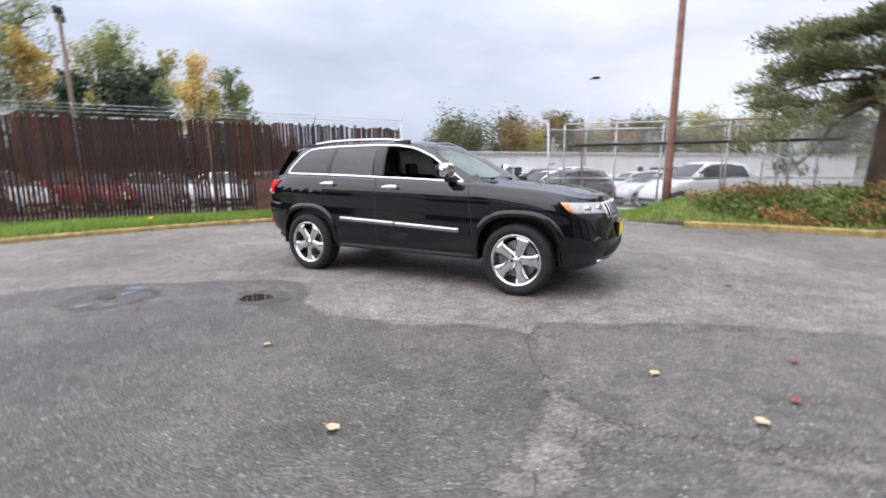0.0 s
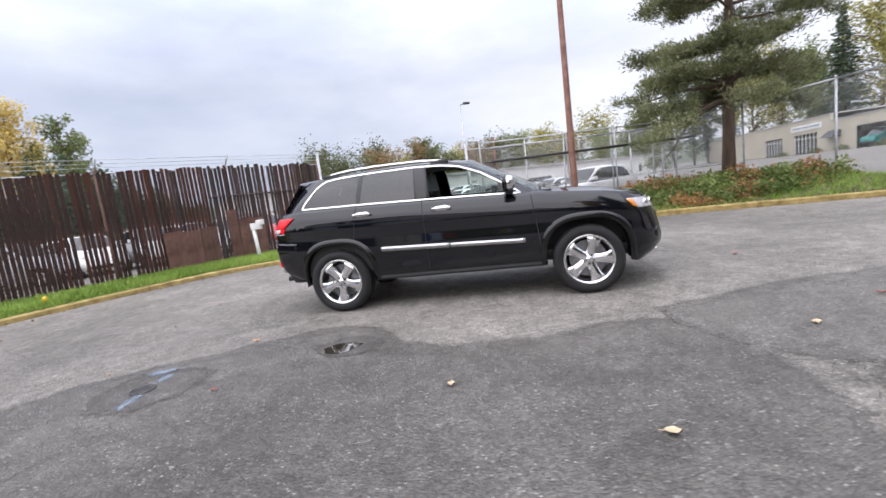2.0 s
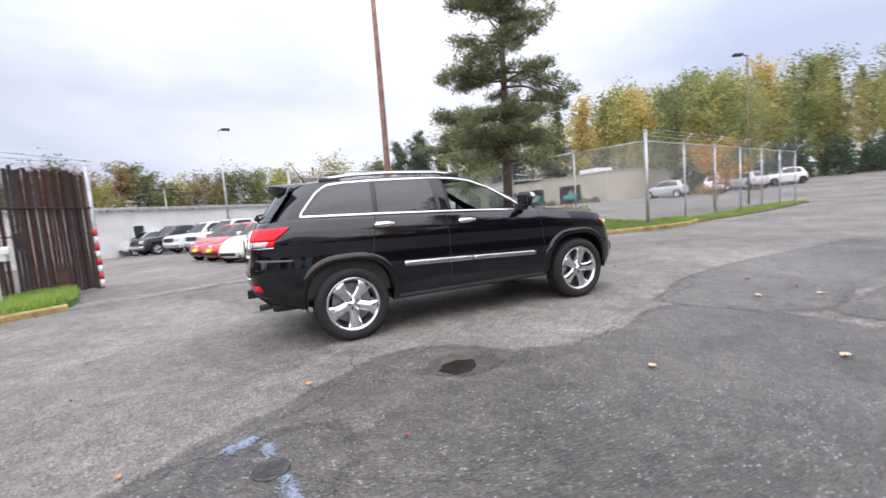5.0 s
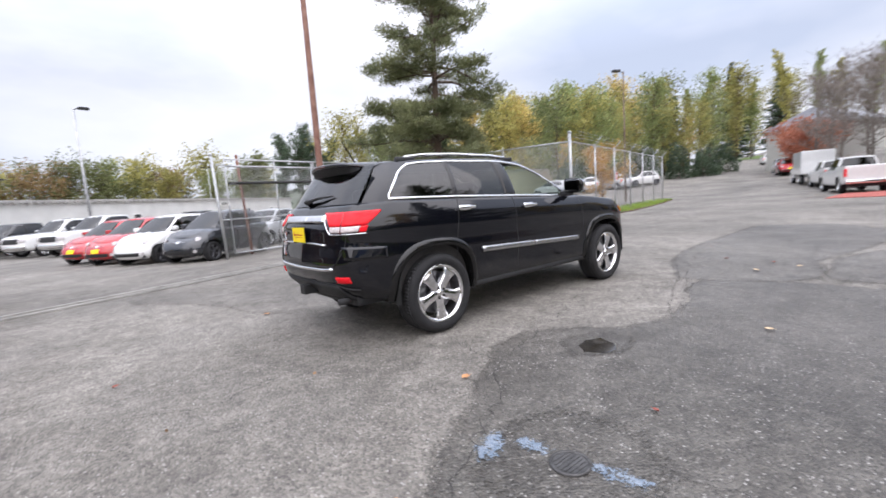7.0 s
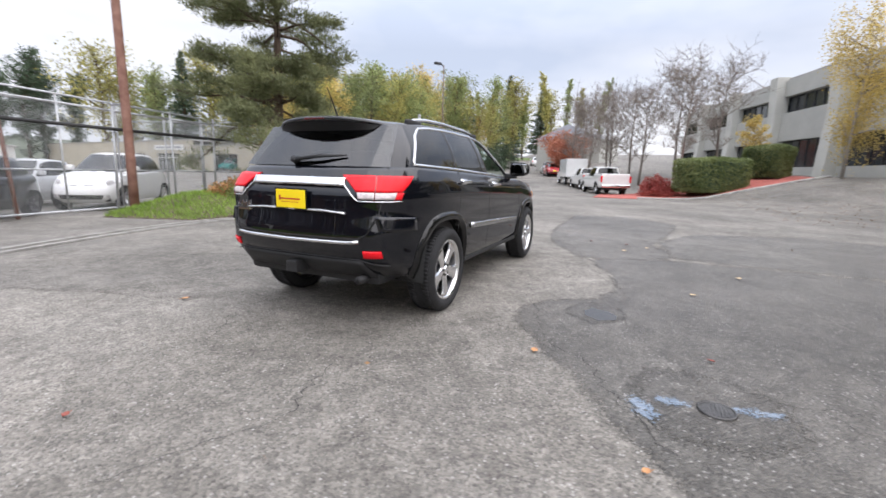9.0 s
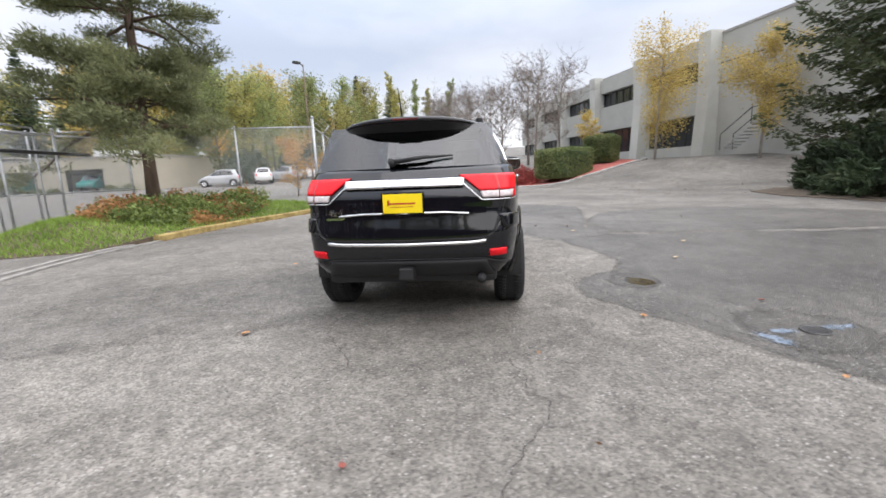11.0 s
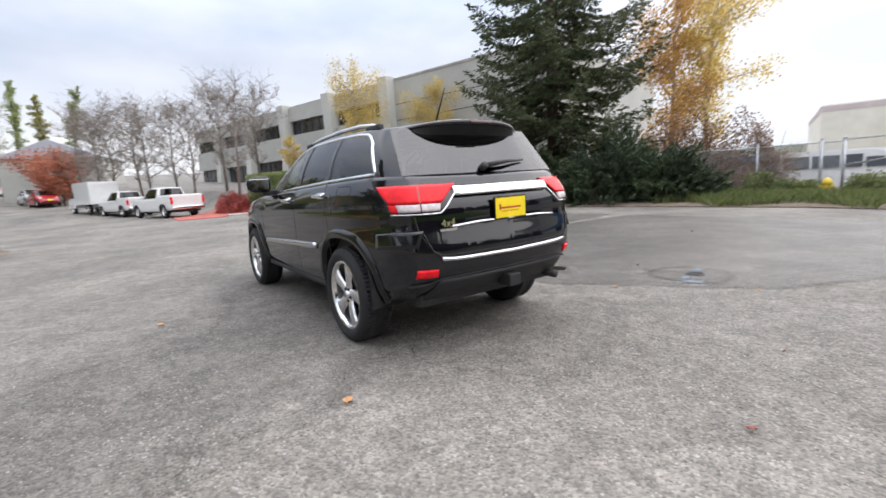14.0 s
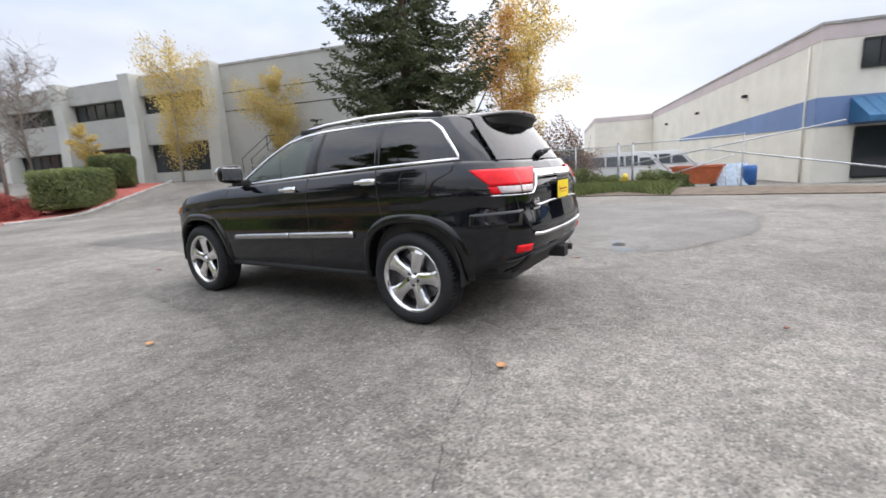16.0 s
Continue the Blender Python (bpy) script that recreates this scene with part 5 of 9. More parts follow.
# autumn trees along the concrete building
broadleaf(26.6, -12.4, gzf(26.6, -12.4), 9.2, 3.3, 61, "slender weeping birch with thin yellow autumn leaves", M_LYELL, 0.10, 14500, M_BARKP, 0.18, 0.5, 0.011, "birch_tree", droop=2.6)
broadleaf(22.0, -16.6, gzf(22, -16.6), 7.6, 2.5, 62, "small tree with golden autumn leaves against the wall", M_LYELL, 0.10, 12500, M_BARKP, 0.2, 0.6, 0.012, droop=1.4)
broadleaf(30.8, -9.0, gzf(30.8, -9), 4.0, 1.3, 63, "young tree with yellow leaves", M_LYELL, 0.11, 2600, M_BARKP, 0.2, 0.8, 0.012)
broadleaf(9.2, -25.0, gzf(9.2, -25), 12.2, 3.7, 64, "tall maple with orange and yellow autumn leaves", M_LORAN, 0.14, 12500, M_BARKP, 0.04, 0.9, 0.014, "maple_tree")
broadleaf(7.4, -26.0, gzf(7.4, -26), 13.6, 3.3, 65, "tall tree with bright yellow autumn leaves", M_LYELL, 0.15, 10000, M_BARKP, 0.15, 1.0, 0.012, "maple_tree")
for i, (x, y, rx, h) in enumerate(((5.0, -19.6, 2.2, 4.4), (3.2, -20.6, 1.9, 3.8), (7.0, -19.6, 2.2, 4.0))):
    shrub(x, y, gzf(x, y), rx, rx * 0.8, h, 70 + i, "tangled brown and russet bush behind the wire fence", M_BROWN, 0.11, 9000, "bush")
for i, (x, y, rx, h) in enumerate(((6.6, -16.6, 1.0, 1.3), (4.9, -16.9, 1.1, 1.2), (3.3, -17.0, 1.1, 1.1), (1.6, -17.2, 1.0, 1.2), (0.5, -17.7, 0.7, 0.8), (-1.2, -17.6, 0.8, 1.0), (-2.0, -18.0, 0.9, 0.8))):
    shrub(x, y, gzf(x, y), rx, 0.6, h, 170 + i, "rank green weeds along the wire fence", M_HEDGE, 0.09, 3600, "weed_clump")
# bare trees and the red bush by the road
for i, (x, y, h) in enumerate(((33.5, -2.0, 7.5), (38.0, 0.5, 8.0), (43.0, 3.0, 9.0), (49.0, 5.5, 9.0), (36.0, -7.5, 8.5), (30.5, -4.6, 7.8), (36.0, -1.2, 7.8), (41.0, 1.0, 8.6), (46.5, 4.0, 8.8), (34.5, -4.5, 8.2))):
    broadleaf(x, y, gzf(x, y), h, 3.2, 80 + i, "leafless pale grey roadside tree", M_LRED, 0.1, 10, M_BARKT, 0.2, 0.7, 0.014, "bare_tree", bare=1.0)
for i, (x, y, h) in enumerate(((56.0, 7.6, 4.4), (61.0, 8.0, 4.8))):
    broadleaf(x, y, gzf(x, y), h, 4.2, 90 + i, "rounded tree with rust-red autumn leaves", M_LRED, 0.2, 6500, None, 0.1, 0.4, 0.02)
shrub(25.4, -3.2, gzf(25.4, -3.2), 1.9, 1.3, 1.45, 95, "low spreading bush with bright red leaves", M_LSCAR, 0.08, 11000, "red_bush")
# shrub inside the fence corner, orange
broadleaf(23.6, 12.3, gzf(23.6, 12.3), 4.0, 2.0, 96, "young tree with orange leaves behind the fence", M_LORAN, 0.12, 3600, None, 0.1, 0.7, 0.012)
# woods beyond the yards
wood = [M_LOLIVE, M_LGREEN, M_LYELL, M_LDARK, M_LOLIVE, M_LGREEN]
M_LRUS = leafmat("russet_leaves", (0.24, 0.16, 0.07), 0.5, tint=(0.33, 0.22, 0.10))
names = {"yellow_leaves": "yellow", "russet_leaves": "russet", "orange_leaves": "orange", "olive_leaves": "olive-yellow", "green_leaves": "green", "dark_evergreen_leaves": "dark evergreen"}
wr = random.Random(12)


def woods(x0, y0, x1, y1, count, h0, h1, seed, mats=wood, depth=8.0, group="woods beyond the yards", coarse=0.018, many=185, wide=0.30):
    for i in range(count):
        u = (i + wr.random() * 0.6) / count
        n = wr.uniform(-depth, depth)
        dx, dy = x1 - x0, y1 - y0
        L = math.hypot(dx, dy)
        x, y = x0 + dx * u - dy / L * n, y0 + dy * u + dx / L * n
        h = wr.uniform(h0, h1)
        m = wr.choice(mats)
        if m is M_LDARK:
            t = fir(x, y, gzf(x, y), h * 1.05, h * 0.26, seed + i, "dark pointed conifer in the far woods", M_LDARK, 0.30, "conifer")
        else:
            t = broadleaf(x, y, gzf(x, y), h, h * wr.uniform(wide * 0.8, wide * 1.2), seed + i, "tall %s autumn tree in the far woods" % names[m.name], m, h * coarse, int(many * h), None, 0.04, 1.0, 0.010)
        t["group"] = group


woods(44, 30, 74, 24, 13, 10, 15.5, 200, [M_LOLIVE, M_LGREEN, M_LDARK, M_LOLIVE, M_LGREEN, M_LOLIVE], 4.0, many=260)
for i in range(9):
    x, y = 41 + 3.4 * i, 26.5 - 1.0 * i + 1.2 * math.sin(i * 1.9)
    shrub(x, y, gzf(x, y) - 0.1, 2.4, 2.0, 4.6 + math.sin(i * 2.7), 730 + i, "dark leafy thicket at the edge of the woods", M_LDARK, 0.24, 2600, "thicket")["group"] = "thicket at the edge of the woods"
woods(56, 62, 104, 42, 17, 18, 25, 230, [M_LOLIVE, M_LGREEN, M_LOLIVE, M_LYELL, M_LGREEN], depth=4.0)
woods(56, 48, 96, 36, 13, 8, 12, 560, [M_LGREEN, M_LOLIVE, M_LGREEN, M_LORAN], depth=3.0)
woods(48, 100, 100, 62, 14, 20, 27, 260, [M_LOLIVE, M_LGREEN, M_LOLIVE, M_LDARK], 6.0)
for i, (x, y, h) in enumerate(((40, 119, 23), (44, 117, 26), (48, 119, 24), (52, 116, 22), (66, 108, 23))):
    broadleaf(x, y, gzf(x, y), h, h * 0.2, 480 + i, "dark dense conifer in the far woods", M_LDARK, 0.4, 6500, None, 0.05, 1.2, 0.012, "conifer")["group"] = "woods beyond the yards"
# trees and a dark thicket behind the slatted fence: bearing and height
# trees past bearing 165 are out of view, added for reflections
for i, (az, h, dist, m_) in enumerate(((184, 13, 44, M_LGREEN), (177, 14, 45, M_LOLIVE), (171, 13, 44, M_LGREEN), (167, 14.5, 46, M_LOLIVE), (163.5, 12, 42, M_LGREEN), (161, 13.5, 45, M_LGREEN), (159.3, 10.0, 41, M_LYELL), (157.9, 7.6, 38, M_LDARK), (155.8, 11.6, 46, M_LOLIVE),
                                      (153.7, 8.2, 39, M_LDARK), (152.4, 12.3, 45, M_LGREEN), (150.4, 8.8, 39, M_LDARK), (149.2, 11.5, 47, M_LOLIVE), (146.6, 10.8, 43, M_LYELL), (144.7, 8.8, 47, M_LOLIVE), (143.2, 10.0, 44, M_LGREEN), (141.6, 7.0, 43, M_LGREEN))):
    h *= 1.12
    x, y = 2.87 + dist * math.cos(radians(az)), -5.15 + dist * math.sin(radians(az))
    if m_ is M_LDARK:
        t = broadleaf(x, y, gzf(x, y), h, h * 0.24, 290 + i, "dark pointed conifer behind the slatted fence", M_LDARK, 0.24, 4200, None, 0.02, 1.3, 0.012, "conifer")
    else:
        t = broadleaf(x, y, gzf(x, y), h, h * 0.25, 290 + i, "slender %s autumn tree behind the slatted fence" % names[m_.name], m_, 0.19, 6400, None, 0.04, 1.1, 0.010)
    t["group"] = "trees behind the slatted fence"
# thickets past bearing 165 are unseen, added to darken what the car mirrors
for i in range(29):
    az = 180 - 3.3 * i if i < 15 else 180 + 5.2 * (i - 14)
    x, y = 2.87 + 37 * math.cos(radians(az)), -5.15 + 37 * math.sin(radians(az))
    h = 6.4 + 0.7 * math.sin(i * 2.3) if i not in (13, 14) else (5.2, 3.6)[i - 13]
    shrub(x, y, gzf(x, y) - 0.1, 2.3, 1.8, h, 700 + i, "dark tangled thicket behind the slatted fence, continued out of view", M_LDARK, 0.30, 4600, "thicket")["group"] = "thicket behind the slatted fence"
M_LMOSS = leafmat("mossy_green_leaves", (0.11, 0.14, 0.055), 0.5, tint=(0.19, 0.20, 0.08))
names["mossy_green_leaves"] = "mossy green"
woods(-66, 118, 44, 138, 44, 12, 20, 320, [M_LMOSS, M_LOLIVE, M_LRUS, M_LMOSS, M_LGREEN, M_LMOSS], 9.0, coarse=0.030, many=130, wide=0.44)
woods(110, 30, 170, 44, 9, 16, 26, 360, [M_LDARK, M_LOLIVE, M_LGREEN], 10.0)
for i, (x, y, h, m_) in enumerate(((112, 48, 17, M_LOLIVE), (116, 43, 22, M_LGREEN), (113, 38, 19, M_LOLIVE), (120, 34, 24, M_LOLIVE), (117, 29.5, 20, M_LGREEN), (121, 24, 25, M_LOLIVE), (125, 20, 23, M_LGREEN), (119, 15, 19, M_LOLIVE), (124, 10, 22, M_LGREEN))):
    t = broadleaf(x, y, gzf(x, y), h, h * 0.10, 400 + i, "tall slim poplar at the end of the road", m_, 0.34, 2600, None, 0.18, 1.6, 0.009)
    t["group"] = "tall poplars at the end of the road"

# ---- far hills and grass slope at the end of the road ----
bm = bmesh.new()
ring = []
nseg = 72
for r, h in ((420, -12), (520, 14), (640, 26), (760, 22)):
    row = []
    for i in range(nseg):
        a = 2 * math.pi * i / nseg
        hh = h * (0.75 + 0.5 * noise.noise(Vector((math.cos(a) * 3, math.sin(a) * 3, r * 0.01)))) if h > 0 else h
        row.append(bm.verts.new((r * math.cos(a), r * math.sin(a), hh)))
    ring.append(row)
for a, b in zip(ring, ring[1:]):
    for i in range(nseg):
        bm.faces.new((a[i], a[(i + 1) % nseg], b[(i + 1) % nseg], b[i]))
hills = part("backdrop", bm, mat("far_wooded_hill", (0.075, 0.09, 0.06), 0.95, var=0.4, scale=0.05, bump=0), smooth=True)
tagged(hills, "far low wooded hills on the horizon", "hills", kind="structure")
bm = bmesh.new()
rows = []
for i in range(9):
    a = []
    for j in range(9):
        x, y = 112 + i * 5, 10 + j * 4
        a.append(bm.verts.new((x, y, gzf(112, y) * 0.9 + 0.25 * i * 1.1 + 0.6 - 0.02 * abs(j - 4))))
    rows.append(a)
for a, b in zip(rows, rows[1:]):
    for k in range(8):
        bm.faces.new((a[k], a[k + 1], b[k + 1], b[k]))
slope = part("grass_slope", bm, mat("far_grass", (0.14, 0.20, 0.06), 0.95, var=0.3, scale=0.3, bump=0.3), smooth=True)
tagged(slope, "green grass slope at the end of the road", "slope", kind="structure")

# ---- buildings ----
def rot_thing(name, label, category, x, y, z, dx, dy):
    """An Empty whose x axis runs along (dx, dy)."""
    return thing(name, label, category, (x, y, z), math.degrees(math.atan2(dy, dx)))


# long white building behind the car lot
wb = rot_thing("white_building", "long low white building with a flat roof behind the cars", "building", -19.0, 23.5, -1.2, 33, 36)
bm = bmesh.new()
bx(bm, 0, 0, -1, 62, 14, 4.1)
part("wall", bm, M_WALLW, wb)
bm = bmesh.new()
bx(bm, -0.2, -0.2, 4.1, 62.2, 14.2, 4.28, bevel=0.02)
part("roof", bm, M_CONC, wb)
bm = bmesh.new()
for i in range(120):
    bx(bm, i * 0.52, -0.26, 3.98, i * 0.52 + 0.22, -0.2, 4.16)
tag = part("roof_rib", bm, M_CONC, wb)
tag["kind"] = "stuff"
for i, x in enumerate((6, 13, 20, 27, 33.5, 40, 47, 54)):
    bm = bmesh.new()
    bx(bm, x, -0.05, 1.9, x + 0.8, 0.05, 2.9)
    w = part("window", bm, M_DGLASS, wb)
    bm = bmesh.new()
    for a in ((x - 0.08, 1.82, x, 2.98), (x + 0.8, 1.82, x + 0.88, 2.98), (x, 2.9, x + 0.8, 2.98), (x, 1.82, x + 0.8, 1.9)):
        bx(bm, a[0], -0.09, a[1], a[2], 0.02, a[3])
    part("window_frame", bm, M_WHITEP, w)

# tan building across the yard
TBO, TBD = Vector((38.3, 35.8)), Vector((8, 68)).normalized()
tb = rot_thing("tan_building", "tan flat-roofed commercial building with open loading bays and a shop front", "building", 38.3, 35.8, 0.42, 8, 68)
bm = bmesh.new()
for x0, x1, z0, z1 in ((0, 5.3, -1.0, 3.72), (5.3, 10.4, 2.5, 3.72), (10.4, 14.9, -1.0, 3.72), (14.9, 20.6, 2.5, 3.72), (20.6, 26.5, -1.0, 3.72), (26.5, 30.0, -1.0, 4.6), (30.0, 37.0, 2.6, 4.6), (37.0, 41.0, -1.0, 4.6), (41.0, 48.0, 2.6, 4.6), (48.0, 86.0, -1.0, 4.6)):
    bx(bm, x0, -0.35, z0, x1, 0, z1)
bx(bm, 0, -26, -1, 0.35, -0.35, 3.72)
bx(bm, 0.35, -26, -1, 86, -4.5, 3.70)
part("wall", bm, M_TAN, tb)
bm = bmesh.new()
bx(bm, -0.12, -26.1, 3.72, 26.5, 0.12, 3.86, bevel=0.03)
bx(bm, 26.4, -26.1, 4.6, 86.1, 0.12, 4.76, bevel=0.03)
part("roof", bm, M_CONC, tb)
for x0, x1 in ((5.3, 10.4), (14.9, 20.6)):
    bm = bmesh.new()
    for a in ((x0 - 0.02, -0.4, -0.2, x0 + 0.12, 0.05, 2.5), (x1 - 0.12, -0.4, -0.2, x1 + 0.02, 0.05, 2.5), (x0, -0.4, 2.38, x1, 0.05, 2.52)):
        bx(bm, *a)
    part("bay_frame", bm, M_BLACKM, tb)
    bm = bmesh.new()
    for k in range(4):
        bx(bm, x0 + 0.12, -0.30, 1.95 + k * 0.11, x1 - 0.12, -0.24, 2.05 + k * 0.11)
    part("rolled_door", bm, M_BLACKM, tb)
for x0, x1 in ((30.0, 37.0), (41.0, 48.0)):
    bm = bmesh.new()
    bx(bm, x0, -0.25, -0.5, x1, -0.2, 2.6)
    w = part("window", bm, M_DGLASS, tb)
    bm = bmesh.new()
    for k in range(7):
        bx(bm, x0 + k * (x1 - x0 - 0.08) / 6, -0.2, -0.2, x0 + 0.08 + k * (x1 - x0 - 0.08) / 6, -0.12, 2.6)
    bx(bm, x0, -0.2, 1.9, x1, -0.14, 2.0)
    part("window_frame", bm, M_WHITEP, w)
bm = bmesh.new()
bx(bm, 28.6, 0.0, 3.15, 37.6, 0.10, 3.95, bevel=0.02)
sb = part("sign_board", bm, M_WHITEP, tb, "white sign board")
bm = bmesh.new()
for k, (a, b) in enumerate(((29.2, 31.8), (32.2, 34.0), (34.4, 37.0))):
    bx(bm, a, 0.103, 3.42, b, 0.112, 3.68)
part("printed_bar", bm, mat("faded_grey_print", (0.30, 0.32, 0.36), 0.7, bump=0), sb)
bm = bmesh.new()
vs = [bm.verts.new(c) for c in ((24.0, 0.02, 2.5), (27.0, 0.02, 2.5), (27.0, 0.02, 1.6), (24.0, 0.02, 1.6), (24.0, 1.0, 1.6), (27.0, 1.0, 1.6))]
for f in ((0, 1, 5, 4), (3, 2, 5, 4), (0, 4, 3), (1, 2, 5), (0, 3, 2, 1)):
    bm.faces.new([vs[i] for i in f])
part("awning", bm, mat("grey_awning", (0.07, 0.072, 0.075), 0.7, bump=0.05), tb)
bm = bmesh.new()
bx(bm, 7.0, -6.5, 3.80, 10.4, -3.5, 4.75, bevel=0.05)
part("roof_unit", bm, M_WHITEP, tb, "white roof ventilation unit")
for i, (a, w) in enumerate(((1.2, 1.0), (3.4, 1.1), (11.4, 0.9), (13.6, 1.1), (22.0, 1.0), (28.4, 1.1), (39.0, 1.4))):
    p = TBO + TBD * a - Vector((TBD.y, -TBD.x)) * 0.9
    shrub(p.x, p.y, gzf(p.x, p.y), w, 0.6, 0.85, 760 + i, "low rounded green shrub along the tan wall", M_HEDGE, 0.13, 700, "low_shrub")["group"] = "low shrubs along the tan wall"

# grey concrete office building with pilasters
ob_b = rot_thing("office_building", "two-storey grey concrete panel building with tall pilasters and dark window bands", "building", 28.5, -16.7, 1.6, 0.964, 0.265)
BAY, BH = 7.75, 8.40
bm = bmesh.new()
bx(bm, -15, -24, -2, -0.55, -0.25, BH - 0.25)
part("end_wall", bm, M_PANEL, ob_b)
for z in (4.9, 6.2):
    bm = bmesh.new()
    bx(bm, -15, -0.252, z, -0.55, -0.235, z + 0.05)
    part("panel_joint", bm, M_DARK, ob_b)
for i in range(5):
    x = i * BAY
    bm = bmesh.new()
    vs = []
    for z, d in ((-2, 0.85), (0.0, 0.85), (BH * 0.55, 0.55), (BH, 0.72)):
        vs.append([bm.verts.new(c) for c in ((x - 0.55, -0.4, z), (x + 0.55, -0.4, z), (x + 0.55, d, z), (x - 0.55, d, z))])
    for a, b in zip(vs, vs[1:]):
        for k in range(4):
            bm.faces.new((a[k], a[(k + 1) % 4], b[(k + 1) % 4], b[k]))
    bm.faces.new(vs[-1])
    part("pilaster", bm, M_PANEL2, ob_b)
    bm = bmesh.new()
    a, b = x + 0.55, x + BAY - 0.55
    bx(bm, a, -24, 6.75, b, 0.0, BH - 0.3)
    bx(bm, a, -24, 3.0, b, 0.0, 5.35)
    bx(bm, a, -24, -2, b, 0.0, 0.75)
    part("spandrel", bm, M_PANEL, ob_b)
    for z0, z1 in ((5.35, 6.75), (0.75, 3.0)):
        bm = bmesh.new()
        bx(bm, a, -0.55, z0, b, -0.5, z1)
        w = part("window", bm, M_DGLASS, ob_b)
        bm = bmesh.new()
        for k in range(7):
            u = a + (b - a) * k / 6
            bx(bm, u - 0.03, -0.5, z0, u + 0.03, -0.44, z1)
        bx(bm, a, -0.5, z0, b, -0.44, z0 + 0.06)
        part("window_frame", bm, M_BLACKM, w)
bm = bmesh.new()
bx(bm, -15.1, -24.1, BH - 0.25, 5 * BAY, -0.2, BH - 0.1)
part("roof", bm, M_CONC, ob_b)
st = rot_thing("outside_stair", "steel outside stair with handrail against the concrete wall", "stair", 24.6, -17.2, gzf(24.6, -17.2) + 0.3, 0.964, 0.265)
for i in range(8):
    bm = bmesh.new()
    bx(bm, -1.6 + i * 0.28, 0.2, 1.35 - i * 0.18, -1.3 + i * 0.28, 1.2, 1.40 - i * 0.18)
    part("tread", bm, M_GALV, st)
bm = bmesh.new()
bx(bm, -3.0, 0.2, 1.40, -1.55, 1.2, 1.52)
part("landing", bm, M_CONC, st)
for y in (0.22, 1.18):
    bm = bmesh.new()
    tube(bm, [(-3.0, y, 2.4), (-1.5, y, 2.4), (0.75, y, 1.0)], 0.025, 6)
    tube(bm, [(0.75, y, 1.0), (0.75, y, 0.0)], 0.025, 6)
    tube(bm, [(-1.5, y, 2.4), (-1.5, y, 1.4)], 0.025, 6)
    part("handrail", bm, M_BLACKM, st)

# cream warehouse with a blue band
CRX, CRY = -7.6, -24.0
cz = gzf(CRX, CRY)
cb = rot_thing("cream_warehouse", "cream painted warehouse with a slanting blue band and mauve parapet", "building", CRX, CRY, cz, 0.29, -0.957)
HB = 7.3
bm = bmesh.new()
bx(bm, 0, -22, -1, 37, 0, HB)
part("wall", bm, M_CREAM, cb)
bm = bmesh.new()
bx(bm, 37.1, -22, -1, 60, 7.0, HB - 0.1)
part("wall", bm, M_CREAM, cb)
bm = bmesh.new()
bx(bm, -0.02, -22.02, HB - 0.75, 37.02, 0.02, HB - 0.1)
bx(bm, 37.06, 0.03, HB - 0.75, 60.02, 7.04, HB - 0.2)
part("parapet_band", bm, M_MAUVE, cb)
bm = bmesh.new()
bx(bm, -0.08, -22.1, HB - 0.1, 37.08, 0.08, HB + 0.04, bevel=0.02)
part("roof", bm, M_CONC, cb)
bm = bmesh.new()
for f in (((-0.03, 0.03, 2.65), (-0.03, 0.03, 4.0), (24.0, 0.03, 3.35), (24.0, 0.03, 3.1)), ((-0.03, 0.03, 2.65), (-0.03, 0.03, 4.0), (-0.03, -22, 4.0), (-0.03, -22, 2.65))):
    lo = [bm.verts.new(c) for c in f]
    bm.faces.new(lo)
band = part("blue_band", bm, M_BLUEB, cb)
sol = band.modifiers.new("thick", "SOLIDIFY")
sol.thickness = 0.02
for y0, y1, z0, z1 in ((-3.6, -1.6, 5.2, 6.4), (-6.8, -4.8, 5.2, 6.4), (-6.5, -1.6, 0.2, 2.5)):
    bm = bmesh.new()
    bx(bm, -0.06, y0, z0, 0.02, y1, z1)
    w = part("window", bm, M_DGLASS, cb)
    bm = bmesh.new()
    for y in np.linspace(y0, y1, 4):
        bx(bm, -0.10, y - 0.03, z0, -0.05, y + 0.03, z1)
    bx(bm, -0.10, y0, z1 - 0.05, -0.05, y1, z1 + 0.05)
    bx(bm, -0.10, y0, z0 - 0.05, -0.05, y1, z0 + 0.05)
    part("window_frame", bm, M_BLACKM, w)
bm = bmesh.new()
vs = [bm.verts.new(c) for c in ((-0.05, -1.3, 3.9), (-0.05, -7.0, 3.9), (-1.5, -7.0, 2.95), (-1.5, -1.3, 2.95), (-0.05, -1.3, 2.75), (-0.05, -7.0, 2.75), (-1.5, -7.0, 2.7), (-1.5, -1.3, 2.7))]
for f in ((0, 1, 2, 3), (3, 2, 6, 7), (0, 3, 7, 4), (1, 5, 6, 2)):
    bm.faces.new([vs[i] for i in f])
part("awning", bm, M_AWN, cb, "blue cloth entrance awning")
bm = bmesh.new()
for k in range(1, 12):
    y = -1.3 - k * 0.475
    tube(bm, [(-0.06, y, 3.93), (-1.51, y, 2.97)], 0.012, 4)
part("awning_rib", bm, M_AWN, cb)
for x in (8, 18, 29):
    bm = bmesh.new()
    bx(bm, x, 0.02, 5.1, x + 0.25, 0.3, 5.3, bevel=0.03)
    part("wall_lamp", bm, M_BLACKM, cb)
bm = bmesh.new()
tube(bm, [(0.9, 0.06, 0.0), (0.9, 0.06, HB - 0.8)], 0.05, 8)
part("downpipe", bm, M_CREAM, cb, smooth=True)

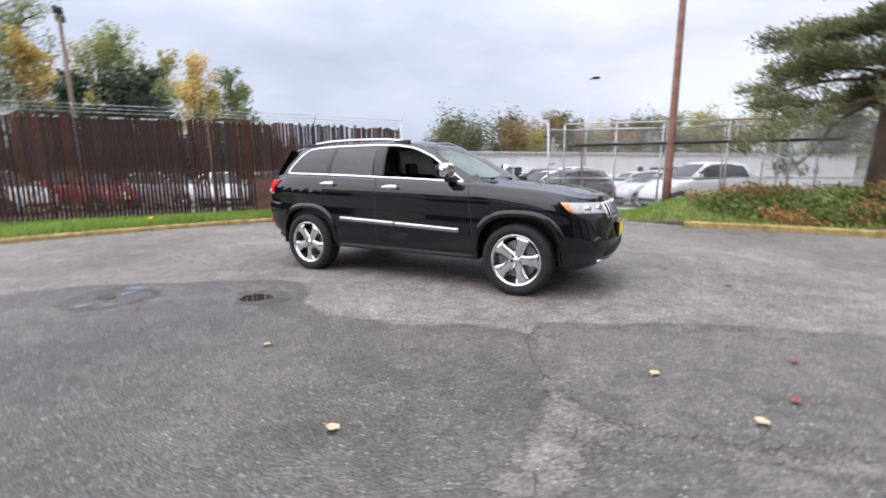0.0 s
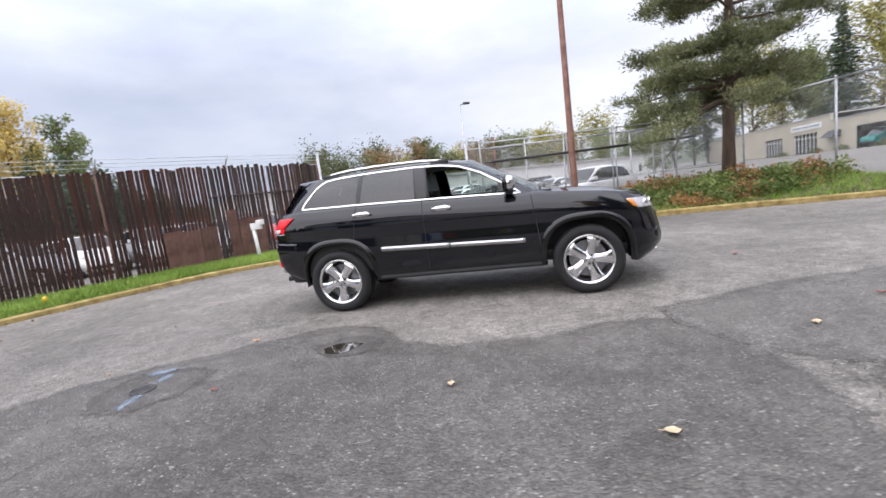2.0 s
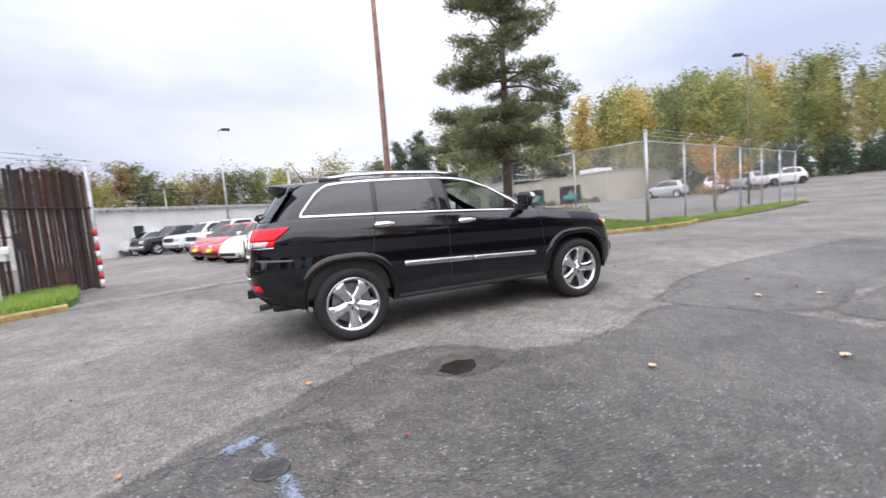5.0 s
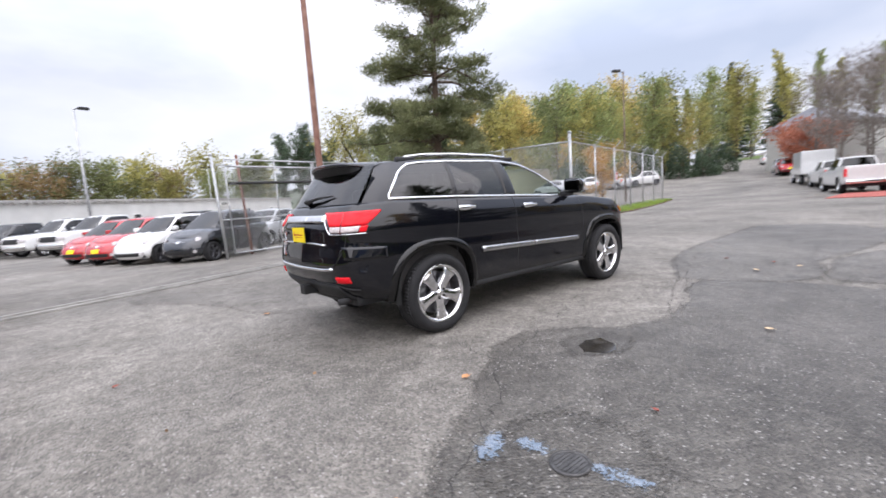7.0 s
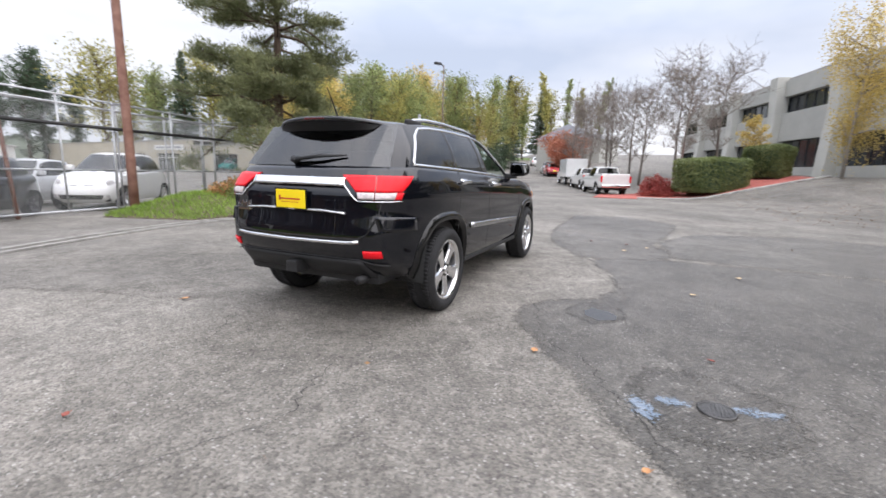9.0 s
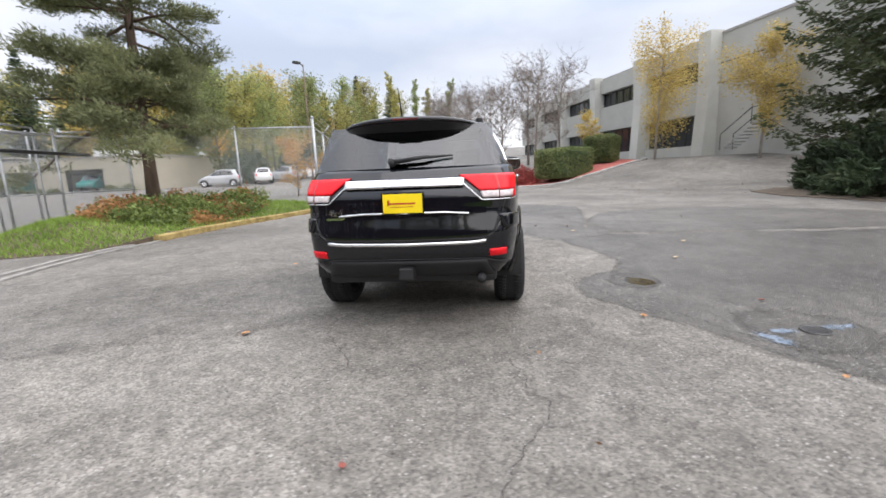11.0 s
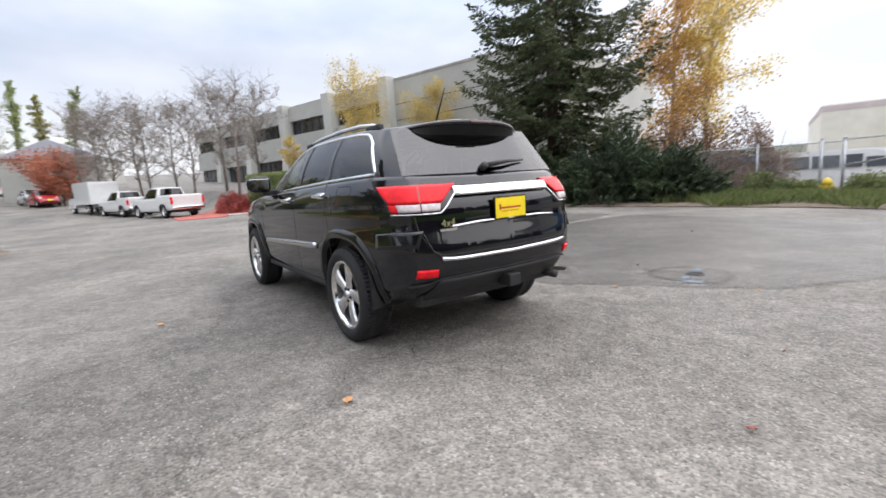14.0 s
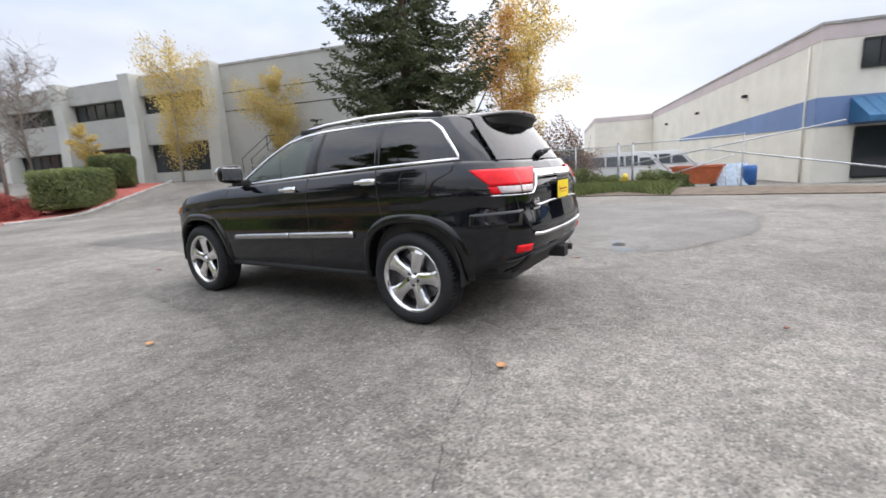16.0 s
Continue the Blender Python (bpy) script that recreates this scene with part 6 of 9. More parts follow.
# far grey gabled roof behind the bare trees, seen along the road
gh = rot_thing("far_warehouse", "far grey gabled warehouse behind the bare trees", "building", 66, 9, gzf(66, 9) - 0.3, 0.2, 0.98)
bm = bmesh.new()
bx(bm, -5, -10, -1, 5, 0, 5.2)
part("wall", bm, M_PANEL, gh)
bm = bmesh.new()
vs = [bm.verts.new(c) for c in ((-5.3, 0.3, 5.2), (5.3, 0.3, 5.2), (5.3, -10, 5.2), (-5.3, -10, 5.2), (0, 0.3, 7.4), (0, -10, 7.4))]
for f in ((0, 1, 4), (3, 2, 5), (0, 4, 5, 3), (1, 2, 5, 4)):
    bm.faces.new([vs[i] for i in f])
part("roof", bm, mat("slate_grey_roof", (0.36, 0.38, 0.42), 0.7, var=0.1, bump=0.05), gh)

# verge and wire fence on the south side
south = [(-8.0, -11.5), (-4.0, -11.4), (-1.0, -11.9), (3.0, -11.6), (6.0, -11.0), (9.5, -10.2), (12.0, -10.6), (13.5, -12.4), (14, -16), (8, -20), (0, -19.0), (-2.2, -16.2), (-8, -14.0)]
bed_s, scat_s, top_s = bed("south_verge", south, M_LITTER, "rough verge of soil, weeds and fallen needles under the junipers", 0.06, 0.8, 0.03)
ps = scat_s(42000)
ps = ps[(ps[:, 0] < 3.2) & (ps[:, 0] > -2.4) & (ps[:, 1] < -12.2 + 0.5 * np.sin(ps[:, 0] * 2.0))]
blades("grass", ps, leafmat("verge_weeds", (0.12, 0.17, 0.045), 0.6, tint=(0.20, 0.23, 0.08)), "rough weedy grass of the south verge", "grass", 0.26, 0.014, 9, 0.6)
mul_b, _, _ = bed("mulch_bed", [(21.6, 0.2), (21.9, -2.2), (23.6, -6.2), (27.2, -11.6), (30.4, -10.8), (30.0, -6.0), (29.0, -2.4), (26.5, 0.2)], M_MULCH, "bed of red mulch and fallen leaves round the hedge", 0.05, 0.8, 0.03)
kerb("kerb_driveway", [(21.8, -2.2), (23.5, -6.4), (27.0, -11.8), (29.0, -12.4)], M_CONC, "pale concrete kerb along the driveway", 0.15, 0.12)
fence_s = thing("wire_fence", "rusted chain-link fence with a top rail behind the verge", "fence")
sp_pts = [(12.0, -17.0), (8.6, -17.4), (5.2, -17.9), (2.2, -18.2), (0.25, -18.3), (-0.35, -18.4)]
for x, y in sp_pts:
    post(fence_s, x, y, 2.1, 0.05 if x < 1 else 0.035)
for a, b in zip(sp_pts, sp_pts[1:]):
    rail(fence_s, g3(a, 2.0), g3(b, 2.0))
    wire_panel(fence_s, a, b, 0.05, 2.0)
rail(fence_s, g3((-0.35, -18.4), 1.15), g3((-7.5, -17.6), 2.3), 0.03, None, "leaning_rail")
rail(fence_s, g3((-3.2, -18.0), 1.6), g3((-9.0, -14.6), 0.35), 0.03, None, "leaning_rail")
rail(fence_s, g3((-1.0, -18.2), 0.3), g3((-4.2, -18.2), 1.3), 0.025, None, "leaning_rail")
rail(fence_s, g3((-0.35, -18.4), 2.05), g3((-4.6, -19.5), 2.2), 0.025, None, "rail")
post(fence_s, -4.6, -19.5, 2.2, 0.03)

hy = thing("fire_hydrant", "yellow cast-iron fire hydrant in the grass verge", "hydrant", (-0.2, -17.3, gzf(-0.2, -17.3)))
bm = bmesh.new()
tube(bm, [(0, 0, 0), (0, 0, 0.05), (0, 0, 0.06), (0, 0, 0.50), (0, 0, 0.52), (0, 0, 0.56), (0, 0, 0.66), (0, 0, 0.72)], [0.16, 0.16, 0.11, 0.11, 0.15, 0.15, 0.11, 0.03], 14)
part("barrel", bm, M_HYD, hy, smooth=True)
for d in ((1, 0), (-1, 0), (0, 1)):
    bm = bmesh.new()
    tube(bm, [(0.08 * d[0], 0.08 * d[1], 0.42), (0.20 * d[0], 0.20 * d[1], 0.42)], 0.055, 10)
    part("outlet_cap", bm, M_HYD, hy)
sw = thing("standpipe", "small white and red capped standpipe at the verge", "pipe", (6.2, -17.2, gzf(6.2, -17.2)))
bm = bmesh.new()
tube(bm, [(0, 0, -0.1), (0, 0, 1.0)], 0.05, 10)
part("pipe", bm, M_WHITEP, sw)
bm = bmesh.new()
tube(bm, [(-0.16, 0, 1.08), (0.16, 0, 1.08)], 0.07, 10)
part("cap", bm, mat("red_cap", (0.45, 0.08, 0.05), 0.5), sw)
bn = rot_thing("skip_bin", "orange steel skip bin in the yard", "bin", -2.9, -20.6, gzf(-2.9, -20.6), 1, -0.1)
bm = bmesh.new()
vs = []
for z, a, b in ((0.15, 0.75, 0.45), (0.95, 1.05, 0.6)):
    vs.append([bm.verts.new(c) for c in ((-a, -b, z), (a, -b, z), (a, b, z), (-a, b, z))])
for k in range(4):
    bm.faces.new((vs[0][k], vs[0][(k + 1) % 4], vs[1][(k + 1) % 4], vs[1][k]))
bm.faces.new(vs[0][::-1])
q = part("tub", bm, M_ORPL, bn)
so = q.modifiers.new("wall", "SOLIDIFY")
so.thickness = 0.05
bm = bmesh.new()
bx(bm, -1.1, -0.65, 0.91, 1.1, -0.57, 1.0)
bx(bm, -1.1, 0.57, 0.91, 1.1, 0.65, 1.0)
part("rim", bm, M_ORPL, bn)
for x in (-0.7, 0.7):
    bm = bmesh.new()
    bx(bm, x - 0.1, -0.5, 0, x + 0.1, 0.5, 0.16)
    part("skid", bm, M_BLACKM, bn)
dr = thing("plastic_drum", "blue plastic drum in the yard", "drum", (-5.0, -21.4, gzf(-5, -21.4)))
bm = bmesh.new()
tube(bm, [(0, 0, 0), (0, 0, 0.3), (0, 0, 0.33), (0, 0, 0.6), (0, 0, 0.63), (0, 0, 0.9), (0, 0, 0.92)], [0.28, 0.29, 0.30, 0.29, 0.30, 0.28, 0.24], 16)
part("shell", bm, M_BLUEP, dr, smooth=True)
bo = thing("leaning_board", "pale blue boards leaning in the yard", "board", (-4.3, -21.0, gzf(-4.3, -21)), 12)
for k in range(3):
    bm = bmesh.new()
    bx(bm, -0.75 + k * 0.5, -0.02, 0, -0.30 + k * 0.5, 0.02, 1.15, pose(0, 0, 0, 28, 0, 0))
    part("board", bm, mat("pale_blue_board", (0.42, 0.52, 0.62), 0.6, bump=0.05), bo)

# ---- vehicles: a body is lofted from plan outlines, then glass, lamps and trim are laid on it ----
# slight blue in the base stands in for sky reflected by the black paint
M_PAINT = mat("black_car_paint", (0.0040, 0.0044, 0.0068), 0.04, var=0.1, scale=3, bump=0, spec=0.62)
M_CHROME = mat("chrome", (0.78, 0.78, 0.79), 0.06, metal=1.0, var=0.04, bump=0)
M_SATIN = mat("satin_wheel_chrome", (0.80, 0.80, 0.81), 0.13, metal=1.0, var=0.1, scale=9, bump=0)
M_TYRE = mat("tyre_rubber", (0.013, 0.013, 0.014), 0.85, var=0.3, scale=9, bump=0.3, bscale=120)
M_BPLAS = mat("black_plastic", (0.012, 0.012, 0.013), 0.6, var=0.2, scale=9, bump=0.15, bscale=200)
M_GPLAS = mat("gloss_black_trim", (0.006, 0.006, 0.006), 0.10, var=0.1, bump=0)
M_RLENS = mat("red_lamp_lens", (0.78, 0.012, 0.020), 0.20, var=0.2, scale=14, bump=0.05, bscale=180, spec=0.25)
M_RDARK = mat("dark_red_lens", (0.10, 0.006, 0.006), 0.15, var=0.2, bump=0, coat=1.0)
M_CLENS = mat("clear_lamp_lens", (0.46, 0.44, 0.44), 0.08, metal=0.15, var=0.35, scale=26, bump=0.15)
M_MOULD = mat("brushed_door_moulding", (0.46, 0.46, 0.47), 0.24, metal=1.0, var=0.1, scale=9, bump=0)
M_REVL = mat("reversing_lens", (0.62, 0.55, 0.55), 0.2, var=0.3, scale=30, bump=0.15)
M_AMBER = mat("amber_lens", (0.75, 0.24, 0.02), 0.15, var=0.1, bump=0, coat=1.0)
M_SEAT = mat("dark_leather", (0.03, 0.028, 0.027), 0.5, var=0.2, scale=8, bump=0.2)
M_PLATE = mat("yellow_plate", (0.88, 0.66, 0.005), 0.5, var=0.06, bump=0)
M_REDTX = mat("red_print", (0.45, 0.03, 0.02), 0.6, var=0.1, bump=0)
M_DISC = mat("disc_and_inner_rim_steel", (0.25, 0.25, 0.26), 0.4, metal=1.0, var=0.3, scale=12, bump=0.1)
G_TINT = glass_mat("dark_privacy_glass", (0.05, 0.055, 0.055), face=0.085)
G_REAR = glass_mat("dark_rear_glass", (0.07, 0.08, 0.09), face=0.105)
G_CLEAR = glass_mat("lightly_tinted_glass", (0.62, 0.72, 0.66))


def catmull(ctrl, n):
    """n+1 points along a smooth line through ctrl, spread evenly by length."""
    c = np.asarray(ctrl, float)
    c = np.vstack([2 * c[0] - c[1], c, 2 * c[-1] - c[-2]])
    out, par = [], []
    for i in range(1, len(c) - 2):
        t = np.linspace(0, 1, 24, endpoint=False)[:, None]
        a, b, d, e = c[i - 1], c[i], c[i + 1], c[i + 2]
        out.append(0.5 * (2 * b + (d - a) * t + (2 * a - 5 * b + 4 * d - e) * t ** 2 + (3 * b - a - 3 * d + e) * t ** 3))
        par.append(i - 1 + t[:, 0])
    out = np.vstack(out + [c[-2][None]])
    par = np.concatenate(par + [[len(c) - 3]])
    s = np.concatenate([[0], np.cumsum(np.linalg.norm(np.diff(out, axis=0), axis=1))])
    q = np.linspace(0, s[-1], n + 1)
    return np.stack([np.interp(q, s, out[:, k]) for k in range(c.shape[1])], 1), np.interp(q, s, par)


def catmull_at(ctrl, par):
    """Points of the same line at given parameters."""
    c = np.asarray(ctrl, float)
    c = np.vstack([2 * c[0] - c[1], c, 2 * c[-1] - c[-2]])
    i = np.clip(np.floor(par).astype(int), 0, len(c) - 4)
    t = (par - i)[:, None]
    a, b, d, e = c[i], c[i + 1], c[i + 2], c[i + 3]
    return 0.5 * (2 * b + (d - a) * t + (2 * a - 5 * b + 4 * d - e) * t ** 2 + (3 * b - a - 3 * d + e) * t ** 3)


class Shell:
    """The outer form of a car: a lower ring up to the belt, and a cabin ring above it."""

    def __init__(self, P, cols=150, rows=34, crows=20):
        self.P = P
        self.base, self.par = catmull(P["plan"], cols)
        f = np.linspace(0, 1, rows + 1)
        self.f = f
        kf = P["inset"][0]
        oy, of, orr = (np.interp(f, kf, P["inset"][k]) for k in (1, 2, 3))
        for _ in range(2):
            for o in (oy, of, orr):
                o[1:-1] = (o[:-2] + 2 * o[1:-1] + o[2:]) / 4
        x, y = self.base[:, 0], self.base[:, 1]
        xf, xr = P["plan"][0][0], P["plan"][-1][0]
        wf = smooth01(xf - 0.75, xf, x)
        wr = smooth01(xr + 0.75, xr, x)
        wy = np.clip(y / 0.5, 0, 1)
        X = x[None] - of[:, None] * wf[None] + orr[:, None] * wr[None]
        Y = y[None] - oy[:, None] * wy[None]
        zb = np.interp(-x, [-a for a, _ in P["bottom"]], [b for _, b in P["bottom"]])
        zt = np.interp(-x, [-a for a, _ in P["belt"]], [b for _, b in P["belt"]])
        zt = zt - P.get("nose_drop", 0) * (1 - np.clip(y / 0.8, 0, 1)) * (x > 1)
        Z = zb[None] + f[:, None] * (zt - zb)[None]
        self.low = np.stack([X, Y, Z], -1)
        self.zb, self.zt = zb, zt
        cb, self.cpar = catmull(P["cab"], cols)
        ct = catmull_at(P["roof"], self.cpar)
        s = np.linspace(0, 1, crows + 1)[:, None, None]
        C = cb[None] * (1 - s) + ct[None] * s
        side = np.clip(cb[:, 1] / 0.6, 0, 1)
        C[..., 1] += P.get("bulge", 0.03) * np.sin(np.pi * s[..., 0]) * side[None]
        self.cab = C

    # points of the surface
    def low_pt(self, col, z):
        """At a column (float) and a height, with the outward normal of the plan."""
        col = np.clip(col, 0, self.low.shape[1] - 1.001)
        i = int(col)
        t = col - i
        c = self.low[:, i] * (1 - t) + self.low[:, i + 1] * t
        p = np.array([np.interp(z, c[:, 2], c[:, k]) for k in (0, 1)] + [z])
        a, b = self.base[max(i - 1, 0)], self.base[min(i + 2, len(self.base) - 1)]
        n = np.array([-(b - a)[1], (b - a)[0], 0.0])
        n /= np.linalg.norm(n) + 1e-9
        if n[1] < 0 or (abs(n[1]) < 0.05 and n[0] * p[0] < 0):
            n = -n
        return p, n

    def col_x(self, x):
        m = np.argmin(np.abs(self.base[:, 1] - self.base[:, 1].max()))
        xs = self.base[:, 0]
        return float(np.interp(-x, -xs, np.arange(len(xs))))

    def col_rear(self, y):
        k = np.arange(len(self.base))
        sel = self.base[:, 0] < self.P["plan"][-1][0] + 0.45
        ys, ks = self.base[sel, 1], k[sel]
        return float(np.interp(-y, -ys, ks))

    def col_front(self, y):
        k = np.arange(len(self.base))
        sel = self.base[:, 0] > self.P["plan"][0][0] - 0.45
        return float(np.interp(y, self.base[sel, 1], k[sel]))

    def side_y(self, x, z):
        return self.low_pt(self.col_x(x), z)[0][1]

    def cab_y(self, x, z):
        """Half width of the cabin side at a place of the side view."""
        P = self.cab.reshape(-1, 3)
        P = P[P[:, 1] > 0.3]
        d = (P[:, 0] - x) ** 2 + (P[:, 2] - z) ** 2
        k = np.argsort(d)[:6]
        w = 1 / (d[k] + 1e-5)
        A = np.stack([np.ones(6), P[k, 0] - x, P[k, 2] - z], 1)
        sol = np.linalg.lstsq(A * w[:, None] ** 0.5, P[k, 1] * w ** 0.5, rcond=None)[0]
        return float(np.clip(sol[0], P[k, 1].min() - 0.02, P[k, 1].max() + 0.02))

    def cab_x(self, y, z, front):
        P = self.cab.reshape(-1, 3)
        mid = (self.P["cab"][0][0] + self.P["cab"][-1][0]) / 2
        P = P[(P[:, 0] > mid) if front else (P[:, 0] < mid)]
        Q = np.vstack([P, P * np.array([1, -1, 1])])
        d = (Q[:, 1] - y) ** 2 + (Q[:, 2] - z) ** 2
        k = np.argsort(d)[:6]
        w = 1 / (d[k] + 1e-4)
        return float((Q[k, 0] * w).sum() / w.sum())


def in_poly(px, pz, poly):
    c = np.zeros(np.shape(px), bool)
    n = len(poly)
    for i in range(n):
        (ax, az), (bx_, bz) = poly[i], poly[i - 1]
        hit = (az > pz) != (bz > pz)
        with np.errstate(divide="ignore", invalid="ignore"):
            xx = (bx_ - ax) * (pz - az) / (bz - az) + ax
        c ^= hit & (px < xx)
    return c


def arch_in(x, z, P, k=1.0):
    out = np.zeros(np.shape(x), bool)
    for cx in P["axles"]:
        out |= (np.abs((x - cx) / (P["arch_a"] * k)) ** 2.7 + np.abs((z - P["hub"]) / (P["arch_b"] * k)) ** 2.7) < 1
    return out


def grid_faces(bm, V, keep=None):
    """Quads over an array of points (rows, columns, 3)."""
    r, c = V.shape[:2]
    vs = [[bm.verts.new(V[i, j]) for j in range(c)] for i in range(r)]
    for i in range(r - 1):
        for j in range(c - 1):
            if keep is None or keep[i, j]:
                bm.faces.new((vs[i][j], vs[i][j + 1], vs[i + 1][j + 1], vs[i + 1][j]))
    return vs


def tidy(bm, dist=0.0006):
    bmesh.ops.remove_doubles(bm, verts=bm.verts, dist=dist)
    bmesh.ops.delete(bm, geom=[v for v in bm.verts if not v.link_faces], context="VERTS")
    bmesh.ops.dissolve_degenerate(bm, edges=bm.edges, dist=1e-5)


def body_mesh(S, shrink=0.985):
    """The painted body: lower ring with wheel openings, bonnet, cabin frame and roof."""
    P = S.P
    bm = bmesh.new()
    low = S.low.copy()
    # faces of the wheel openings go, and their edge is drawn onto the opening's outline
    cen = (low[:-1, :-1] + low[1:, :-1] + low[:-1, 1:] + low[1:, 1:]) / 4
    gone = arch_in(cen[..., 0], cen[..., 2], P) & (cen[..., 1] > 0.5)
    vg = np.zeros(low.shape[:2], int)
    vk = np.zeros(low.shape[:2], int)
    for a in (0, 1):
        for b in (0, 1):
            sl = (slice(a, a + gone.shape[0]), slice(b, b + gone.shape[1]))
            vg[sl] += gone
            vk[sl] += ~gone
    rim = (vg > 0) & (vk > 0)
    for i, j in zip(*np.nonzero(rim)):
        x, z = low[i, j, 0], low[i, j, 2]
        cx = min(P["axles"], key=lambda a: abs(a - x))
        dx, dz = x - cx, z - P["hub"]
        k = (abs(dx / P["arch_a"]) ** 2.7 + abs(dz / P["arch_b"]) ** 2.7) ** (1 / 2.7)
        if k > 0.05 and i > 0:
            low[i, j, 0], low[i, j, 2] = cx + dx / k, P["hub"] + dz / k
    for sg in (1, -1):
        grid_faces(bm, low * np.array([1, sg, 1]), ~gone)
    # bonnet and cowl: bars across from belt to belt
    belt = low[-1]
    sel = np.nonzero(belt[:, 0] > P["cowl"])[0]
    m = 12
    w = np.linspace(-1, 1, 2 * m + 1)
    rows = []
    for j in sel:
        x, y, z = belt[j]
        crown = P.get("crown", 0.05) * min(1, y / 0.5) * (1 - np.abs(w) ** 2.4)
        crease = 0.012 * np.exp(-((np.abs(w) - 0.62) / 0.07) ** 2) * min(1, y / 0.6)
        rows.append(np.stack([np.full_like(w, x), y * w, z + crown + crease], 1))
    grid_faces(bm, np.array(rows))
    # ledge from the belt inward to the cabin, along sides and rear
    sel = np.nonzero(belt[:, 0] <= P["cowl"] + 0.1)[0]
    for sg in (1, -1):
        a = belt[sel] * np.array([1, sg, 1])
        b = a.copy()
        b[:, 1] -= sg * P.get("ledge", 0.10) * np.clip(np.abs(a[:, 1]) / 0.3, 0, 1)
        b[:, 0] += np.where(a[:, 0] < P["plan"][-1][0] + 0.5, P.get("ledge", 0.10) * 0.8, 0)
        b[:, 2] += 0.012
        grid_faces(bm, np.stack([a, b]))
    # cabin frame
    C = S.cab
    cen = (C[:-1, :-1] + C[1:, :-1] + C[:-1, 1:] + C[1:, 1:]) / 4
    cut = np.zeros(cen.shape[:2], bool)
    par = (S.cpar[:-1] + S.cpar[1:]) / 2
    ka, kd = P["pillar_a"], P["pillar_d"]
    sfrac = (np.arange(C.shape[0] - 1) + 0.5)[:, None] / (C.shape[0] - 1)
    sidecol = (par > ka) & (par < kd)
    dl = np.array(P["dlo"])
    mid = dl.mean(0)
    cut |= in_poly(cen[..., 0], cen[..., 2], (dl - mid) * shrink + mid) & sidecol[None] & (cen[..., 1] > 0.3)
    cut |= ((par < ka - 0.18)[None]) & (sfrac > 0.06) & (sfrac < 0.95)
    cut |= ((par > kd + P.get("rear_col", 1.0))[None]) & (sfrac > 0.10) & (sfrac < 0.93)
    for sg in (1, -1):
        grid_faces(bm, C * np.array([1, sg, 1]), ~cut)
    # roof
    top = C[-1]
    rows = []
    for j in range(len(top)):
        x, y, z = top[j]
        rows.append(np.stack([np.full_like(w, x), y * w, z + P.get("roof_crown", 0.05) * min(1, y / 0.4) * (1 - np.abs(w) ** 2.2)], 1))
    grid_faces(bm, np.array(rows))
    tidy(bm)
    return bm


def quad_patch(corners, fn, n=10, m=8, off=0.0, thick=0.0):
    """A patch between four corners (a, b) of a chart; fn gives place and outward normal."""
    c = [np.array(q, float) for q in corners]
    bm = bmesh.new()
    V = np.zeros((m + 1, n + 1, 3))
    N = np.zeros((m + 1, n + 1, 3))
    for i in range(m + 1):
        for j in range(n + 1):
            u, v = j / n, i / m
            q = (c[0] * (1 - u) + c[1] * u) * (1 - v) + (c[3] * (1 - u) + c[2] * u) * v
            p, nn = fn(q[0], q[1])
            V[i, j], N[i, j] = p, nn
    grid_faces(bm, V + N * off)
    if thick:
        inner = V + N * (off - thick)
        O = V + N * off
        per = [(0, j) for j in range(n + 1)] + [(i, n) for i in range(1, m + 1)] + [(m, j) for j in range(n - 1, -1, -1)] + [(i, 0) for i in range(m - 1, 0, -1)]
        ring = np.array([[O[q] for q in per + per[:1]], [inner[q] for q in per + per[:1]]])
        grid_faces(bm, ring)
    tidy(bm, 1e-5)
    return bm


def strip(path, fn, h, off, n=None):
    """A raised moulding along a chart path: rounded box profile of height h, standing off."""
    bm = bmesh.new()
    rows = []
    pts = [fn(*q) for q in path]
    P3 = np.array([p for p, _ in pts])
    N3 = np.array([q for _, q in pts])
    for i in range(len(P3)):
        t = P3[min(i + 1, len(P3) - 1)] - P3[max(i - 1, 0)]
        b = np.cross(N3[i], t)
        b /= np.linalg.norm(b) + 1e-9
        rows.append([P3[i] + b * (h * k) + N3[i] * (off * o) for k, o in ((-0.5, -0.6), (-0.5, 0.5), (-0.32, 1.0), (0.32, 1.0), (0.5, 0.5), (0.5, -0.6))])
    V = np.array(rows)
    vs = grid_faces(bm, V)
    bm.faces.new(vs[0])
    bm.faces.new(vs[-1][::-1])
    return bm


def resample(poly, n, closed=True):
    p = np.array(poly + poly[:1] if closed else poly, float)
    s = np.concatenate([[0], np.cumsum(np.linalg.norm(np.diff(p, axis=0), axis=1))])
    q = np.linspace(0, s[-1], n)
    return [(np.interp(a, s, p[:, 0]), np.interp(a, s, p[:, 1])) for a in q]


def lathe(bm, prof, n=40, m=None):
    """Turn a profile of (radius, y) about the y axis."""
    rings = []
    for r, y in prof:
        rings.append([bm.verts.new((r * math.cos(a), y, r * math.sin(a))) for a in (2 * math.pi * k / n for k in range(n))])
    for a, b in zip(rings, rings[1:]):
        for k in range(n):
            bm.faces.new((a[k], a[(k + 1) % n], b[(k + 1) % n], b[k]))
    return rings


